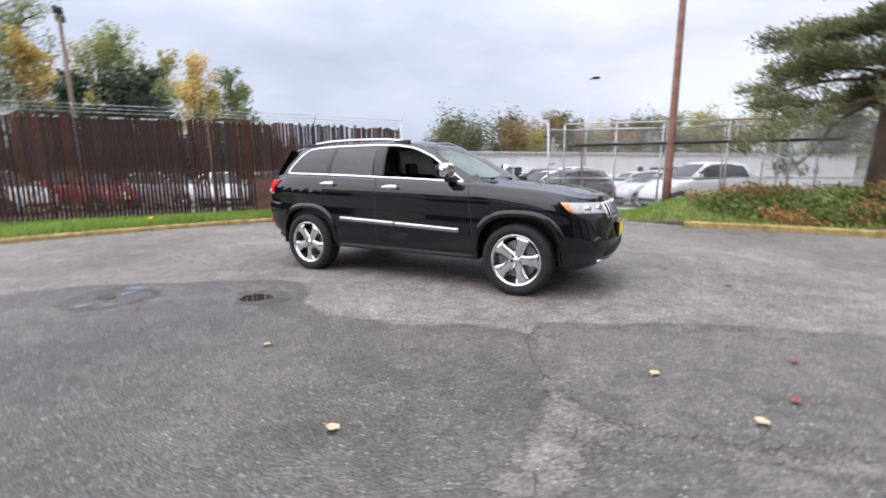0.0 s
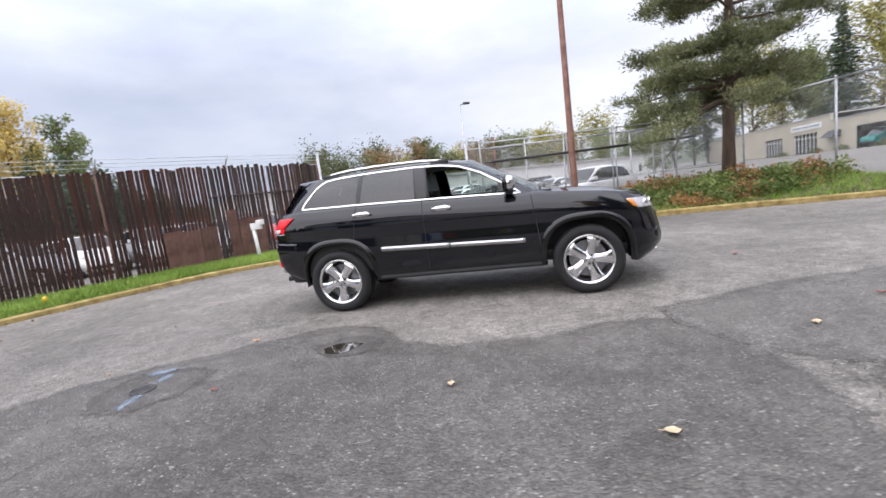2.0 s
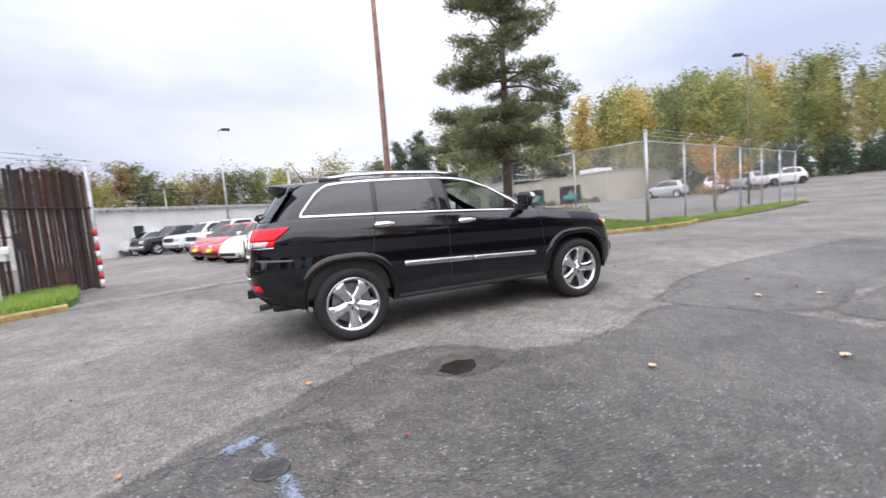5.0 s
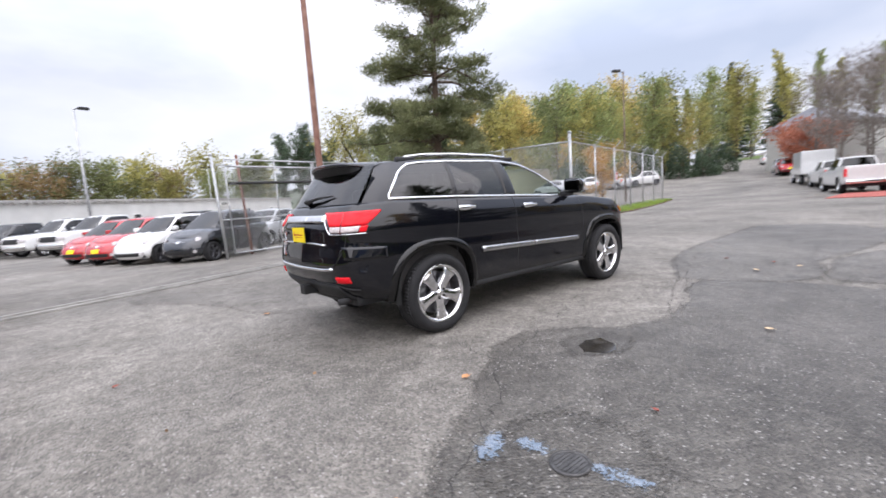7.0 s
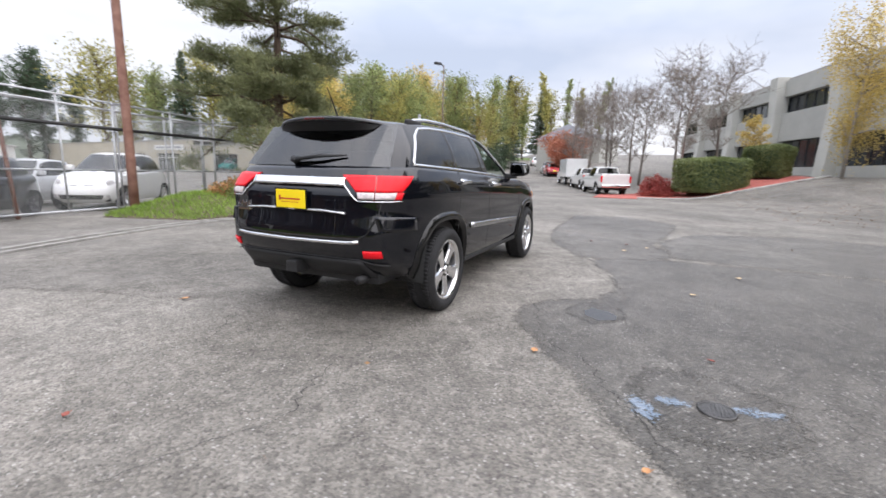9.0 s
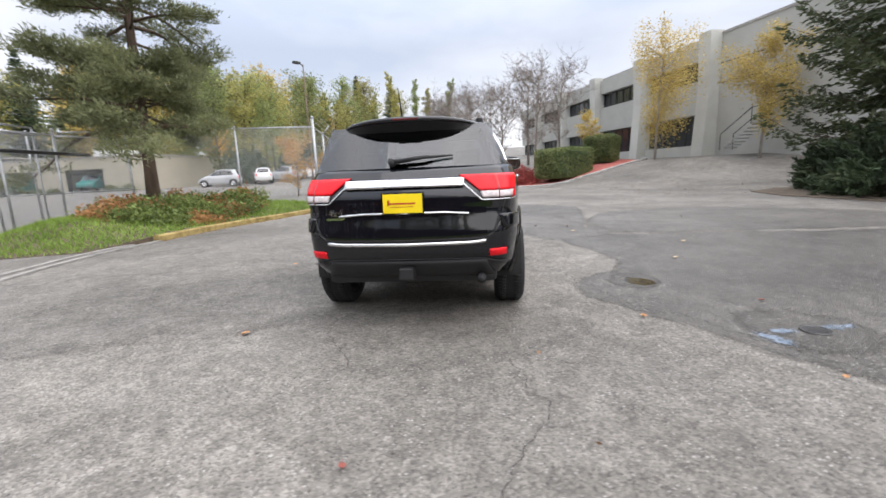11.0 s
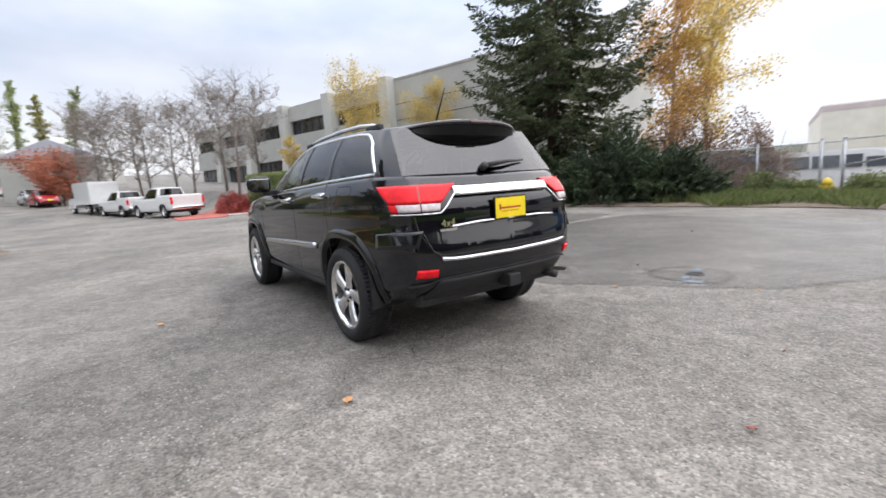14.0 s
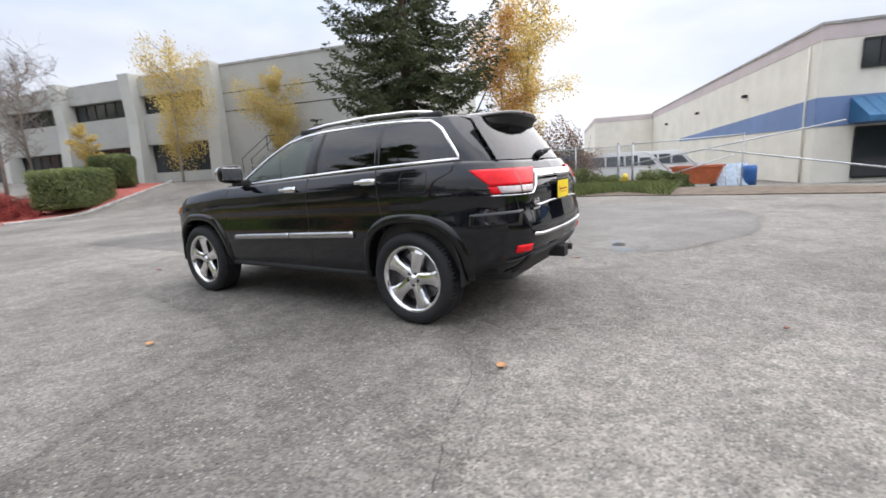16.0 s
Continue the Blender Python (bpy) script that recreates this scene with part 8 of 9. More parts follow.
# rear wiper
wi = new("rear_wiper")
wi.parent = suv
bm = bmesh.new()
p0, p1 = cab_rear(0.10, 1.29)[0], cab_rear(-0.36, 1.335)[0]
nrm = np.array([-0.04, 0, 0.022])
tube(bm, [tuple(p0 + nrm), tuple((p0 + p1) / 2 + nrm * 1.3), tuple(p1 + nrm * 0.7)], [0.020, 0.014, 0.007], 8)
part("wiper_arm", bm, M_BPLAS, wi, smooth=True)
bm = bmesh.new()
tube(bm, [tuple(p0 + nrm * 0.1), tuple(p0 + nrm * 1.4)], 0.026, 12)
part("pivot", bm, M_BPLAS, wi, smooth=True)
# roof spoiler: its plan bows back in the middle and runs out to points at the pillars
bm = bmesh.new()
rows, under = [], []
for y in np.linspace(-0.565, 0.565, 29):
    k = max(0.0, 1 - (abs(y) / 0.565) ** 2.6)
    xe = -1.885 - 0.245 * k ** 0.7
    zr = 1.630 + 0.044 * (1 - (abs(y) / 0.58) ** 2.2)
    zt_ = 1.598 + 0.062 * k ** 0.8
    th = 0.006 + 0.030 * k ** 0.6
    rows.append([(-1.68, y * 0.99, zr - 0.005), (-1.80, y, zr * 0.5 + (zt_ + 0.012) * 0.5), (xe + 0.02, y, zt_), (xe, y, zt_ - 0.008), (xe, y, zt_ - th), (xe + 0.02, y, zt_ - th - 0.006)])
    ub = cab_rear(y * 0.98, 1.545)[0]
    under.append([(xe + 0.014, y, zt_ - th - 0.004), tuple(ub + np.array([-0.008, 0, 0.004]))])
vs = grid_faces(bm, np.array(rows))
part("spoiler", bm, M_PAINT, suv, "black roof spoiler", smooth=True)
bm = bmesh.new()
grid_faces(bm, np.array(under))
part("spoiler_underside", bm, M_BPLAS, suv, smooth=True)
bm = bmesh.new()
bx(bm, -2.140, -0.10, 1.632, -2.126, 0.10, 1.646, bevel=0.003)
part("high_brake_lamp", bm, M_RDARK, suv)
bm = bmesh.new()
tube(bm, [(-1.66, 0.10, 1.68), (-1.70, 0.10, 1.70), (-1.84, 0.10, 1.93)], [0.016, 0.008, 0.003], 8)
part("aerial", bm, M_BPLAS, suv)
# windscreen, wipers and bonnet details
part("windscreen", quad_patch([(0.70, 1.185), (-0.70, 1.185), (-0.535, 1.615), (0.535, 1.615)], cab_front, 24, 12, 0.003), G_CLEAR, suv, "clear windscreen", smooth=True)
bm = bmesh.new()
bx(bm, 0.93, -0.70, 1.155, 1.14, 0.70, 1.185, bevel=0.012)
part("cowl_panel", bm, M_BPLAS, suv)
for y0, y1 in ((0.55, -0.05), (-0.05, -0.6)):
    bm = bmesh.new()
    tube(bm, [(1.10, y0, 1.205), (1.02, (y0 + y1) / 2, 1.225), (1.03, y1, 1.215)], [0.014, 0.010, 0.006], 6)
    part("wiper", bm, M_BPLAS, suv)
# front lamps, grille, bumper
for sg in (-1, 1):
    def ff(a, z, sg=sg):
        c0, c1 = S.col_front(0.40), S.col_x(1.93)
        p, n = S.low_pt(c0 + (c1 - c0) * a, z)
        return p * np.array([1, sg, 1]), n * np.array([1, sg, 1])
    hl = new("headlamp")
    hl.parent = suv
    part("lens", quad_patch([(0.0, 0.855), (0.80, 0.875), (1.0, 0.985), (0.0, 0.965)], ff, 20, 6, 0.012, 0.03), M_CLENS, hl, "clear headlamp lens", smooth=True)
    part("turn_lens", quad_patch([(0.80, 0.885), (0.88, 0.895), (1.0, 0.98), (0.86, 0.975)], ff, 4, 4, 0.0155, 0.03), M_AMBER, hl, "amber turn lens", smooth=True)
    for a in (0.22, 0.50):
        p, n = ff(a, 0.912)
        bm = bmesh.new()
        tube(bm, [tuple(p + n * 0.0), tuple(p + n * 0.018)], [0.045, 0.04], 16)
        part("projector", bm, M_SATIN, hl, smooth=True)
    p, n = ff(0.42, 0.58)
    bm = bmesh.new()
    tube(bm, [tuple(p - n * 0.02), tuple(p + n * 0.008), tuple(p + n * 0.010)], [0.06, 0.058, 0.03], 16)
    part("fog_lamp", bm, M_GPLAS, suv, smooth=True)
gr = new("grille")
gr.parent = suv
for k in range(7):
    y = -0.33 + k * 0.11
    part("slot_frame", quad_patch([(y - 0.045, 0.80), (y + 0.045, 0.80), (y + 0.045, 0.965), (y - 0.045, 0.965)], low_front, 4, 4, 0.012, 0.03), M_CHROME, gr, smooth=True)
    part("slot", quad_patch([(y - 0.032, 0.815), (y + 0.032, 0.815), (y + 0.032, 0.950), (y - 0.032, 0.950)], low_front, 4, 4, 0.015, 0.02), M_DARK, gr)
part("lower_intake", quad_patch([(-0.55, 0.42), (0.55, 0.42), (0.50, 0.56), (-0.50, 0.56)], low_front, 20, 3, 0.006, 0.03), M_BPLAS, suv, smooth=True)
part("bumper_trim", strip(resample([(-0.60, 0.375), (0, 0.365), (0.60, 0.375)], 24, False), low_front, 0.03, 0.02), M_SATIN, suv, smooth=True)
fp = new("number_plate")
fp.parent = suv
px, _n = low_front(0, 0.66)
fp.matrix_basis = pose(float(px[0]) + 0.02, 0, 0.665)
bm = bmesh.new()
bx(bm, -0.03, -0.158, -0.082, 0.004, 0.158, 0.082, bevel=0.006)
part("plate_frame", bm, M_GPLAS, fp)
bm = bmesh.new()
bx(bm, 0.002, -0.146, -0.070, 0.0075, 0.146, 0.070, bevel=0.003)
part("plate_face", bm, M_PLATE, fp)
# wheels
WH = wheel_meshes(0.378, 0.272, 0.255)
for x in SUV["axles"]:
    for sg in (-1, 1):
        put_wheel(suv, WH, x, sg * 0.800, 0.375, 0, sg, 20 + 31 * x + 10 * sg)
# underside and cabin
bm = bmesh.new()
bx(bm, -2.22, -0.68, 0.36, 2.15, 0.68, 0.50, bevel=0.05)
bx(bm, -0.98, -0.80, 0.36, 0.95, 0.80, 0.46, bevel=0.03)
bx(bm, 0.98, -0.62, 0.5, 2.15, 0.62, 0.95, bevel=0.05)
part("underbody", bm, M_BPLAS, suv)
bm = bmesh.new()
bx(bm, 0.45, -0.74, 0.80, 1.02, 0.74, 1.175, bevel=0.06)
part("dashboard", bm, M_SEAT, suv, smooth=True)
sw_ = new("steering_wheel")
sw_.parent = suv
sw_.matrix_basis = pose(0.36, 0.38, 1.08, 0, -62, 0)
bm = bmesh.new()
rings = []
for k in range(28):
    a = 2 * math.pi * k / 28
    rings.append((0.185 * math.cos(a), 0.185 * math.sin(a), 0))
tube(bm, rings + rings[:1], 0.015, 8, cap=False)
part("wheel_rim", bm, M_BPLAS, sw_, smooth=True)
bm = bmesh.new()
bx(bm, -0.02, -0.18, -0.012, 0.02, 0.18, 0.012, bevel=0.006)
bx(bm, -0.18, -0.02, -0.012, 0.0, 0.02, 0.012, bevel=0.006)
bx(bm, -0.07, -0.07, -0.03, 0.07, 0.07, 0.03, bevel=0.02)
part("wheel_hub", bm, M_BPLAS, sw_)
for x, ys in ((-0.42, (-0.38, 0.38)), (-1.30, (-0.45, 0.0, 0.45))):
    for y in ys:
        se = new("seat")
        se.parent = suv
        se.matrix_basis = pose(x, y, 0.5)
        w = 0.25 if len(ys) == 2 else 0.21
        bm = bmesh.new()
        bx(bm, 0.02, -w, 0.05, 0.52, w, 0.24, bevel=0.06)
        part("cushion", bm, M_SEAT, se, smooth=True)
        bm = bmesh.new()
        bx(bm, -0.08, -w, 0.10, 0.08, w, 0.72, pose(0, 0, 0, 0, -12, 0), bevel=0.06)
        part("backrest", bm, M_SEAT, se, smooth=True)
        bm = bmesh.new()
        bx(bm, -0.055, -0.12, 0.76, 0.055, 0.12, 0.94, pose(0, 0, 0, 0, -12, 0), bevel=0.045)
        tube(bm, [(-0.15, -0.05, 0.70), (-0.17, -0.05, 0.80)], 0.008, 6)
        tube(bm, [(-0.15, 0.05, 0.70), (-0.17, 0.05, 0.80)], 0.008, 6)
        part("headrest", bm, M_SEAT, se, smooth=True)
bm = bmesh.new()
for sg in (-1, 1):
    bx(bm, -2.0, sg * 0.70, 0.45, 0.85, sg * 0.80, 1.15, bevel=0.03)
part("inner_door_trim", bm, M_SEAT, suv)
bm = bmesh.new()
rows = [[(x, y, 1.605) for y in np.linspace(-0.55, 0.55, 7)] for x in np.linspace(-1.8, 0.1, 9)]
grid_faces(bm, np.array(rows))
part("headlining", bm, mat("pale_headlining", (0.30, 0.29, 0.27), 0.9, bump=0.05), suv)

# ---- parked vehicles ----
PW, PR, PK, PG, PS = (mat(n, c, 0.18, var=0.05, bump=0, coat=0.7) for n, c in (("white_car_paint", (0.72, 0.72, 0.71)), ("red_car_paint", (0.42, 0.025, 0.03)), ("dark_car_paint", (0.02, 0.022, 0.026)), ("charcoal_car_paint", (0.018, 0.020, 0.025)), ("silver_car_paint", (0.45, 0.46, 0.47))))
M_DRIM = mat("dark_alloy", (0.10, 0.10, 0.11), 0.35, metal=0.8, var=0.2, bump=0)
HATCH = dict(
    plan=[(1.78, 0), (1.755, 0.3), (1.66, 0.56), (1.48, 0.71), (1.15, 0.785), (0.5, 0.81), (-0.5, 0.81), (-1.15, 0.80), (-1.5, 0.74), (-1.68, 0.58), (-1.76, 0.3), (-1.78, 0)],
    inset=[[0, 0.12, 0.3, 0.5, 0.7, 0.86, 1.0], [0.07, 0.02, 0.0, 0.0, 0.0, 0.02, 0.07], [0.12, 0.03, 0.0, 0.02, 0.07, 0.14, 0.30], [0.12, 0.03, 0.0, 0.0, 0.03, 0.07, 0.12]],
    bottom=[(1.8, 0.20), (1.0, 0.22), (-1.0, 0.22), (-1.8, 0.26)],
    belt=[(1.8, 0.72), (1.5, 0.80), (1.0, 0.90), (0.7, 0.93), (-0.6, 0.97), (-1.5, 1.0), (-1.8, 0.98)],
    cab=[(1.05, 0, 0.95), (1.0, 0.35, 0.94), (0.82, 0.62, 0.92), (0.3, 0.72, 0.92), (-0.3, 0.74, 0.945), (-0.8, 0.73, 0.965), (-1.25, 0.68, 0.975), (-1.5, 0.58, 0.975), (-1.62, 0.35, 0.975), (-1.66, 0, 0.975)],
    roof=[(0.28, 0, 1.42), (0.25, 0.25, 1.42), (0.15, 0.46, 1.41), (-0.05, 0.52, 1.43), (-0.4, 0.54, 1.44), (-0.8, 0.53, 1.43), (-1.1, 0.49, 1.41), (-1.25, 0.42, 1.40), (-1.36, 0.25, 1.39), (-1.4, 0, 1.39)],
    pillar_a=2.05, pillar_d=6.6, rear_col=0.8, bulge=0.03,
    dlo=[(0.70, 0.945), (-0.3, 0.965), (-1.2, 0.995), (-1.14, 1.18), (-1.0, 1.35), (-0.4, 1.40), (0.0, 1.385), (0.2, 1.33), (0.45, 1.17)],
    axles=(-1.14, 1.16), hub=0.29, arch_a=0.335, arch_b=0.345, cowl=0.86, crown=0.07, roof_crown=0.05, ledge=0.07, nose_drop=0.0,
)
PICK = dict(
    plan=[(2.9, 0), (2.88, 0.5), (2.80, 0.80), (2.5, 0.94), (1.9, 0.98), (0, 0.98), (-1.9, 0.98), (-2.7, 0.97), (-2.86, 0.93), (-2.9, 0.8), (-2.91, 0)],
    inset=[[0, 0.12, 0.3, 0.6, 0.85, 1.0], [0.06, 0.01, 0.0, 0.0, 0.01, 0.04], [0.10, 0.0, 0.0, 0.03, 0.06, 0.15], [0.05, 0.0, 0.0, 0.0, 0.0, 0.01]],
    bottom=[(2.9, 0.40), (1.0, 0.42), (-1.0, 0.42), (-2.9, 0.50)],
    belt=[(2.9, 1.08), (2.5, 1.14), (1.2, 1.20), (0.9, 1.18), (-0.98, 1.20), (-1.02, 1.36), (-2.9, 1.38)],
    cab=[(1.42, 0, 1.22), (1.36, 0.45, 1.21), (1.16, 0.80, 1.19), (0.7, 0.87, 1.18), (0.2, 0.88, 1.18), (-0.4, 0.88, 1.19), (-0.92, 0.86, 1.19), (-1.0, 0.80, 1.19), (-1.05, 0.5, 1.19), (-1.07, 0, 1.19)],
    roof=[(0.62, 0, 1.84), (0.58, 0.35, 1.84), (0.45, 0.62, 1.83), (0.25, 0.68, 1.85), (0.0, 0.69, 1.86), (-0.4, 0.69, 1.86), (-0.80, 0.67, 1.84), (-0.88, 0.62, 1.83), (-0.93, 0.4, 1.83), (-0.95, 0, 1.83)],
    pillar_a=2.05, pillar_d=6.6, rear_col=0.7, bulge=0.02,
    dlo=[(1.02, 1.215), (-0.86, 1.225), (-0.80, 1.78), (0.25, 1.78), (0.45, 1.70)],
    axles=(-1.75, 1.90), hub=0.40, arch_a=0.47, arch_b=0.47, cowl=1.15, crown=0.05, roof_crown=0.04, ledge=0.06,
)
SH, SP = Shell(HATCH, 84, 18, 12), Shell(PICK, 84, 18, 12)
WHS, WHP = wheel_meshes(0.295, 0.205, 0.195, fine=False), wheel_meshes(0.40, 0.25, 0.26, fine=False)


def dressed(W, rim_mat):
    """The same wheel with another rim finish."""
    out = dict(W)
    for k in ("rim", "spoke", "hub_cap"):
        out[k] = W[k].copy()
        out[k].materials[0] = rim_mat
    return out


WHD = dressed(WHS, M_DRIM)


def body_parts(T, Sx, paint, windows, pillars, bed=False):
    P = Sx.P
    part("body", body_mesh(Sx, 0.99), paint, T, smooth=True)
    xf, xr = P["plan"][0][0], P["plan"][-1][0]
    for sg in (-1, 1):
        def cs(x, z, sg=sg):
            return np.array([x, sg * Sx.cab_y(x, z), z]), np.array([0, 0.93 * sg, 0.36])
        for q in windows:
            part("side_window", quad_patch(q, cs, 8, 6, 0.002), G_TINT, T, "dark side window", smooth=True)
        for q in pillars:
            part("window_pillar", quad_patch(q, cs, 3, 6, 0.005, 0.02), M_GPLAS, T, smooth=True)

        def ls(x, z, sg=sg):
            p, n = Sx.low_pt(Sx.col_x(x), z)
            return p * np.array([1, sg, 1]), n * np.array([1, sg, 1])
        hb = P["hub"]
        for cx in P["axles"]:
            part("arch_liner", arch_liner(Sx, cx, sg), M_DARK, T)
        mx = windows[0][0][0] - 0.12
        mz = windows[0][0][1] + 0.06
        bm = bmesh.new()
        yy = Sx.cab_y(mx, mz)
        bx(bm, mx - 0.06, sg * (yy + 0.02), mz - 0.03, mx + 0.08, sg * (yy + 0.20), mz + 0.11, bevel=0.035)
        part("door_mirror", bm, paint, T, smooth=True)
    zt = windows[0][2][1]

    def cf(y, z):
        return np.array([Sx.cab_x(y, z, True), y, z]), np.array([0.55, 0, 0.83])

    def cr(y, z):
        return np.array([Sx.cab_x(y, z, False), y, z]), np.array([-0.85, 0, 0.5])
    yb, yt = P["cab"][2][1], P["roof"][2][1]
    zb, zr = P["cab"][1][2], P["roof"][1][2]
    part("windscreen", quad_patch([(yb * 0.96, zb + 0.01), (-yb * 0.96, zb + 0.01), (-yt * 0.97, zr - 0.01), (yt * 0.97, zr - 0.01)], cf, 12, 6, 0.003), G_REAR, T, smooth=True)
    yb, yt, zb, zr = P["cab"][7][1], P["roof"][7][1], P["cab"][8][2], P["roof"][8][2]
    part("rear_window", quad_patch([(-yb * 0.9, zb + 0.06), (yb * 0.9, zb + 0.06), (yt * 0.95, zr - 0.03), (-yt * 0.95, zr - 0.03)], cr, 10, 6, 0.003), G_TINT, T, smooth=True)
    bm = bmesh.new()
    w = P["plan"][5][1] - 0.22
    bx(bm, xr + 0.12, -w, P["hub"] - 0.06, xf - 0.15, w, P["hub"] + 0.12, bevel=0.03)
    part("underbody", bm, M_BPLAS, T)


def front_pt(Sx, sg):
    def fn(y, z):
        p, n = Sx.low_pt(Sx.col_front(abs(y)), z)
        s = 1 if y >= 0 else -1
        return p * np.array([1, s, 1]), n * np.array([1, s, 1])
    return fn


def hatchback(label, paint, W, plate=False, name="hatchback"):
    T = thing(name, label, "car")
    body_parts(T, SH, paint, [[(0.68, 0.95), (-0.28, 0.968), (-0.30, 1.395), (0.06, 1.372)], [(-0.33, 0.968), (-1.18, 0.995), (-1.0, 1.345), (-0.35, 1.395)]], [[(-0.26, 0.96), (-0.35, 0.962), (-0.37, 1.402), (-0.28, 1.402)]])
    ff = front_pt(SH, 1)
    for sg in (-1, 1):
        hl = new("headlamp")
        hl.parent = T
        p, n = ff(sg * 0.60, 0.68)
        d = n * 0.8 + np.array([0, 0, 0.35])
        bm = bmesh.new()
        tube(bm, [tuple(p - d * 0.02), tuple(p + d * 0.012), tuple(p + d * 0.02)], [0.095, 0.09, 0.05], 18)
        part("lens", bm, M_CLENS, hl, smooth=True)
        p, n = ff(sg * 0.56, 0.36)
        bm = bmesh.new()
        tube(bm, [tuple(p), tuple(p + n * 0.012)], 0.05, 12)
        part("fog_lamp", bm, M_CLENS, T)
        bm = quad_patch([(sg * 0.55, 0.70), (sg * 0.68, 0.70), (sg * 0.66, 0.90), (sg * 0.56, 0.90)], lambda y, z: (lambda q: (q[0] * np.array([1, np.sign(y), 1]), q[1] * np.array([1, np.sign(y), 1])))(SH.low_pt(SH.col_rear(abs(y)), z)), 4, 5, 0.01, 0.02)
        part("tail_lamp", bm, M_RLENS, T, smooth=True)
    part("lower_grille", quad_patch([(-0.45, 0.29), (0.45, 0.29), (0.48, 0.40), (-0.48, 0.40)], ff, 10, 3, 0.006, 0.02), M_BPLAS, T)
    part("badge", quad_patch([(-0.055, 0.60), (0.055, 0.60), (0.055, 0.66), (-0.055, 0.66)], ff, 4, 3, 0.012, 0.02), M_CHROME, T)
    part("nose_trim", strip(resample([(-0.26, 0.63), (-0.08, 0.63)], 6, False), ff, 0.02, 0.01), M_CHROME, T)
    part("nose_trim", strip(resample([(0.08, 0.63), (0.26, 0.63)], 6, False), ff, 0.02, 0.01), M_CHROME, T)
    if plate:
        part("front_plate", quad_patch([(-0.15, 0.42), (0.15, 0.42), (0.15, 0.55), (-0.15, 0.55)], ff, 4, 3, 0.014, 0.02), M_PLATE, T, "plain yellow plate")
    for x in HATCH["axles"]:
        for sg in (-1, 1):
            put_wheel(T, W, x, sg * 0.695, 0.29, 0, sg, 13)
    return T


def pickup(label, paint, flat=False, name="pickup_truck"):
    T = thing(name, label, "truck")
    body_parts(T, SP, paint, [[(1.00, 1.225), (0.12, 1.222), (0.10, 1.775), (0.42, 1.70)], [(0.05, 1.222), (-0.84, 1.228), (-0.79, 1.775), (0.05, 1.78)]], [[(0.14, 1.20), (0.03, 1.20), (0.03, 1.80), (0.12, 1.80)]])
    bm = bmesh.new()
    bx(bm, -2.84, -0.90, 0.70, -1.04, 0.90, 0.76)
    bx(bm, -2.84, -0.93, 0.70, -1.04, -0.87, 1.37)
    bx(bm, -2.84, 0.87, 0.70, -1.04, 0.93, 1.37)
    bx(bm, -1.10, -0.90, 0.70, -1.04, 0.90, 1.40)
    part("bed_lining", bm, M_BPLAS, T)
    bm = bmesh.new()
    bx(bm, -2.89, -0.86, 0.72, -2.83, 0.86, 1.37, bevel=0.02)
    part("tailgate", bm, paint, T, smooth=True)
    bm = bmesh.new()
    bx(bm, -3.02, -0.92, 0.50, -2.86, 0.92, 0.68, bevel=0.03)
    part("rear_bumper", bm, M_CHROME, T, smooth=True)
    ff = front_pt(SP, 1)
    for sg in (-1, 1):
        bm = bmesh.new()
        bx(bm, -2.93, sg * 0.86, 0.85, -2.82, sg * 0.975, 1.25, bevel=0.015)
        part("tail_lamp", bm, M_RLENS, T)
        part("headlamp", quad_patch([(sg * 0.55, 0.82), (sg * 0.86, 0.82), (sg * 0.86, 1.02), (sg * 0.55, 1.02)], ff, 6, 4, 0.012, 0.03), M_CLENS, T, smooth=True)
    part("grille", quad_patch([(-0.52, 0.76), (0.52, 0.76), (0.52, 1.02), (-0.52, 1.02)], ff, 10, 4, 0.012, 0.03), M_BPLAS, T)
    part("front_bumper", quad_patch([(-0.85, 0.44), (0.85, 0.44), (0.85, 0.66), (-0.85, 0.66)], ff, 14, 4, 0.02, 0.03), M_CHROME, T, smooth=True)
    for x in PICK["axles"]:
        for sg in (-1, 1):
            put_wheel(T, WHP, x, sg * 0.82, 0.40, 0, sg, 9)
    return T


HEAD = math.degrees(math.atan2(-0.6, -0.8))


def park(T, x, y, rz, group="cars parked in the lot", s=1.0):
    T.matrix_basis = pose(x, y, gzf(x, y), 0, 0, rz) @ Matrix.Scale(s, 4)
    T["group"] = group
    return T


park(hatchback("small charcoal hatchback with dark wheels behind the lot fence", PG, WHD), -0.73, 11.34, HEAD)
hw = park(hatchback("small white hatchback with dark wheels in the lot", PW, WHD), -1.83, 13.1, HEAD)
hr = park(hatchback("small red hatchback with a yellow front plate", PR, WHS, True), -2.52, 14.9, HEAD)
copy_thing(hr, pose(-3.18, 16.76, gzf(-3.2, 16.8), 0, 0, HEAD))
h5 = park(hatchback("larger white hatchback parked behind the chain-link fence", PW, WHS), 3.55, 13.2, HEAD, s=1.16)
pk = park(pickup("white crew-cab pickup in the lot row", PW), -3.3, 25.6, HEAD)
copy_thing(pk, pose(-4.9, 28.6, gzf(-4.9, 28.6), 0, 0, HEAD))
pd = park(pickup("dark pickup at the far end of the lot row", PK), -7.2, 31.0, HEAD)
copy_thing(pd, pose(2.2, 30.0, gzf(2, 30), 0, 0, HEAD + 180))
hs = park(hatchback("silver hatchback in the second lot row", PS, WHS), 0.6, 21.5, HEAD)
copy_thing(hs, pose(2.1, 15.2, gzf(2.1, 15.2), 0, 0, HEAD))
copy_thing(hw, pose(3.0, 20.5, gzf(3, 20.5), 0, 0, HEAD))
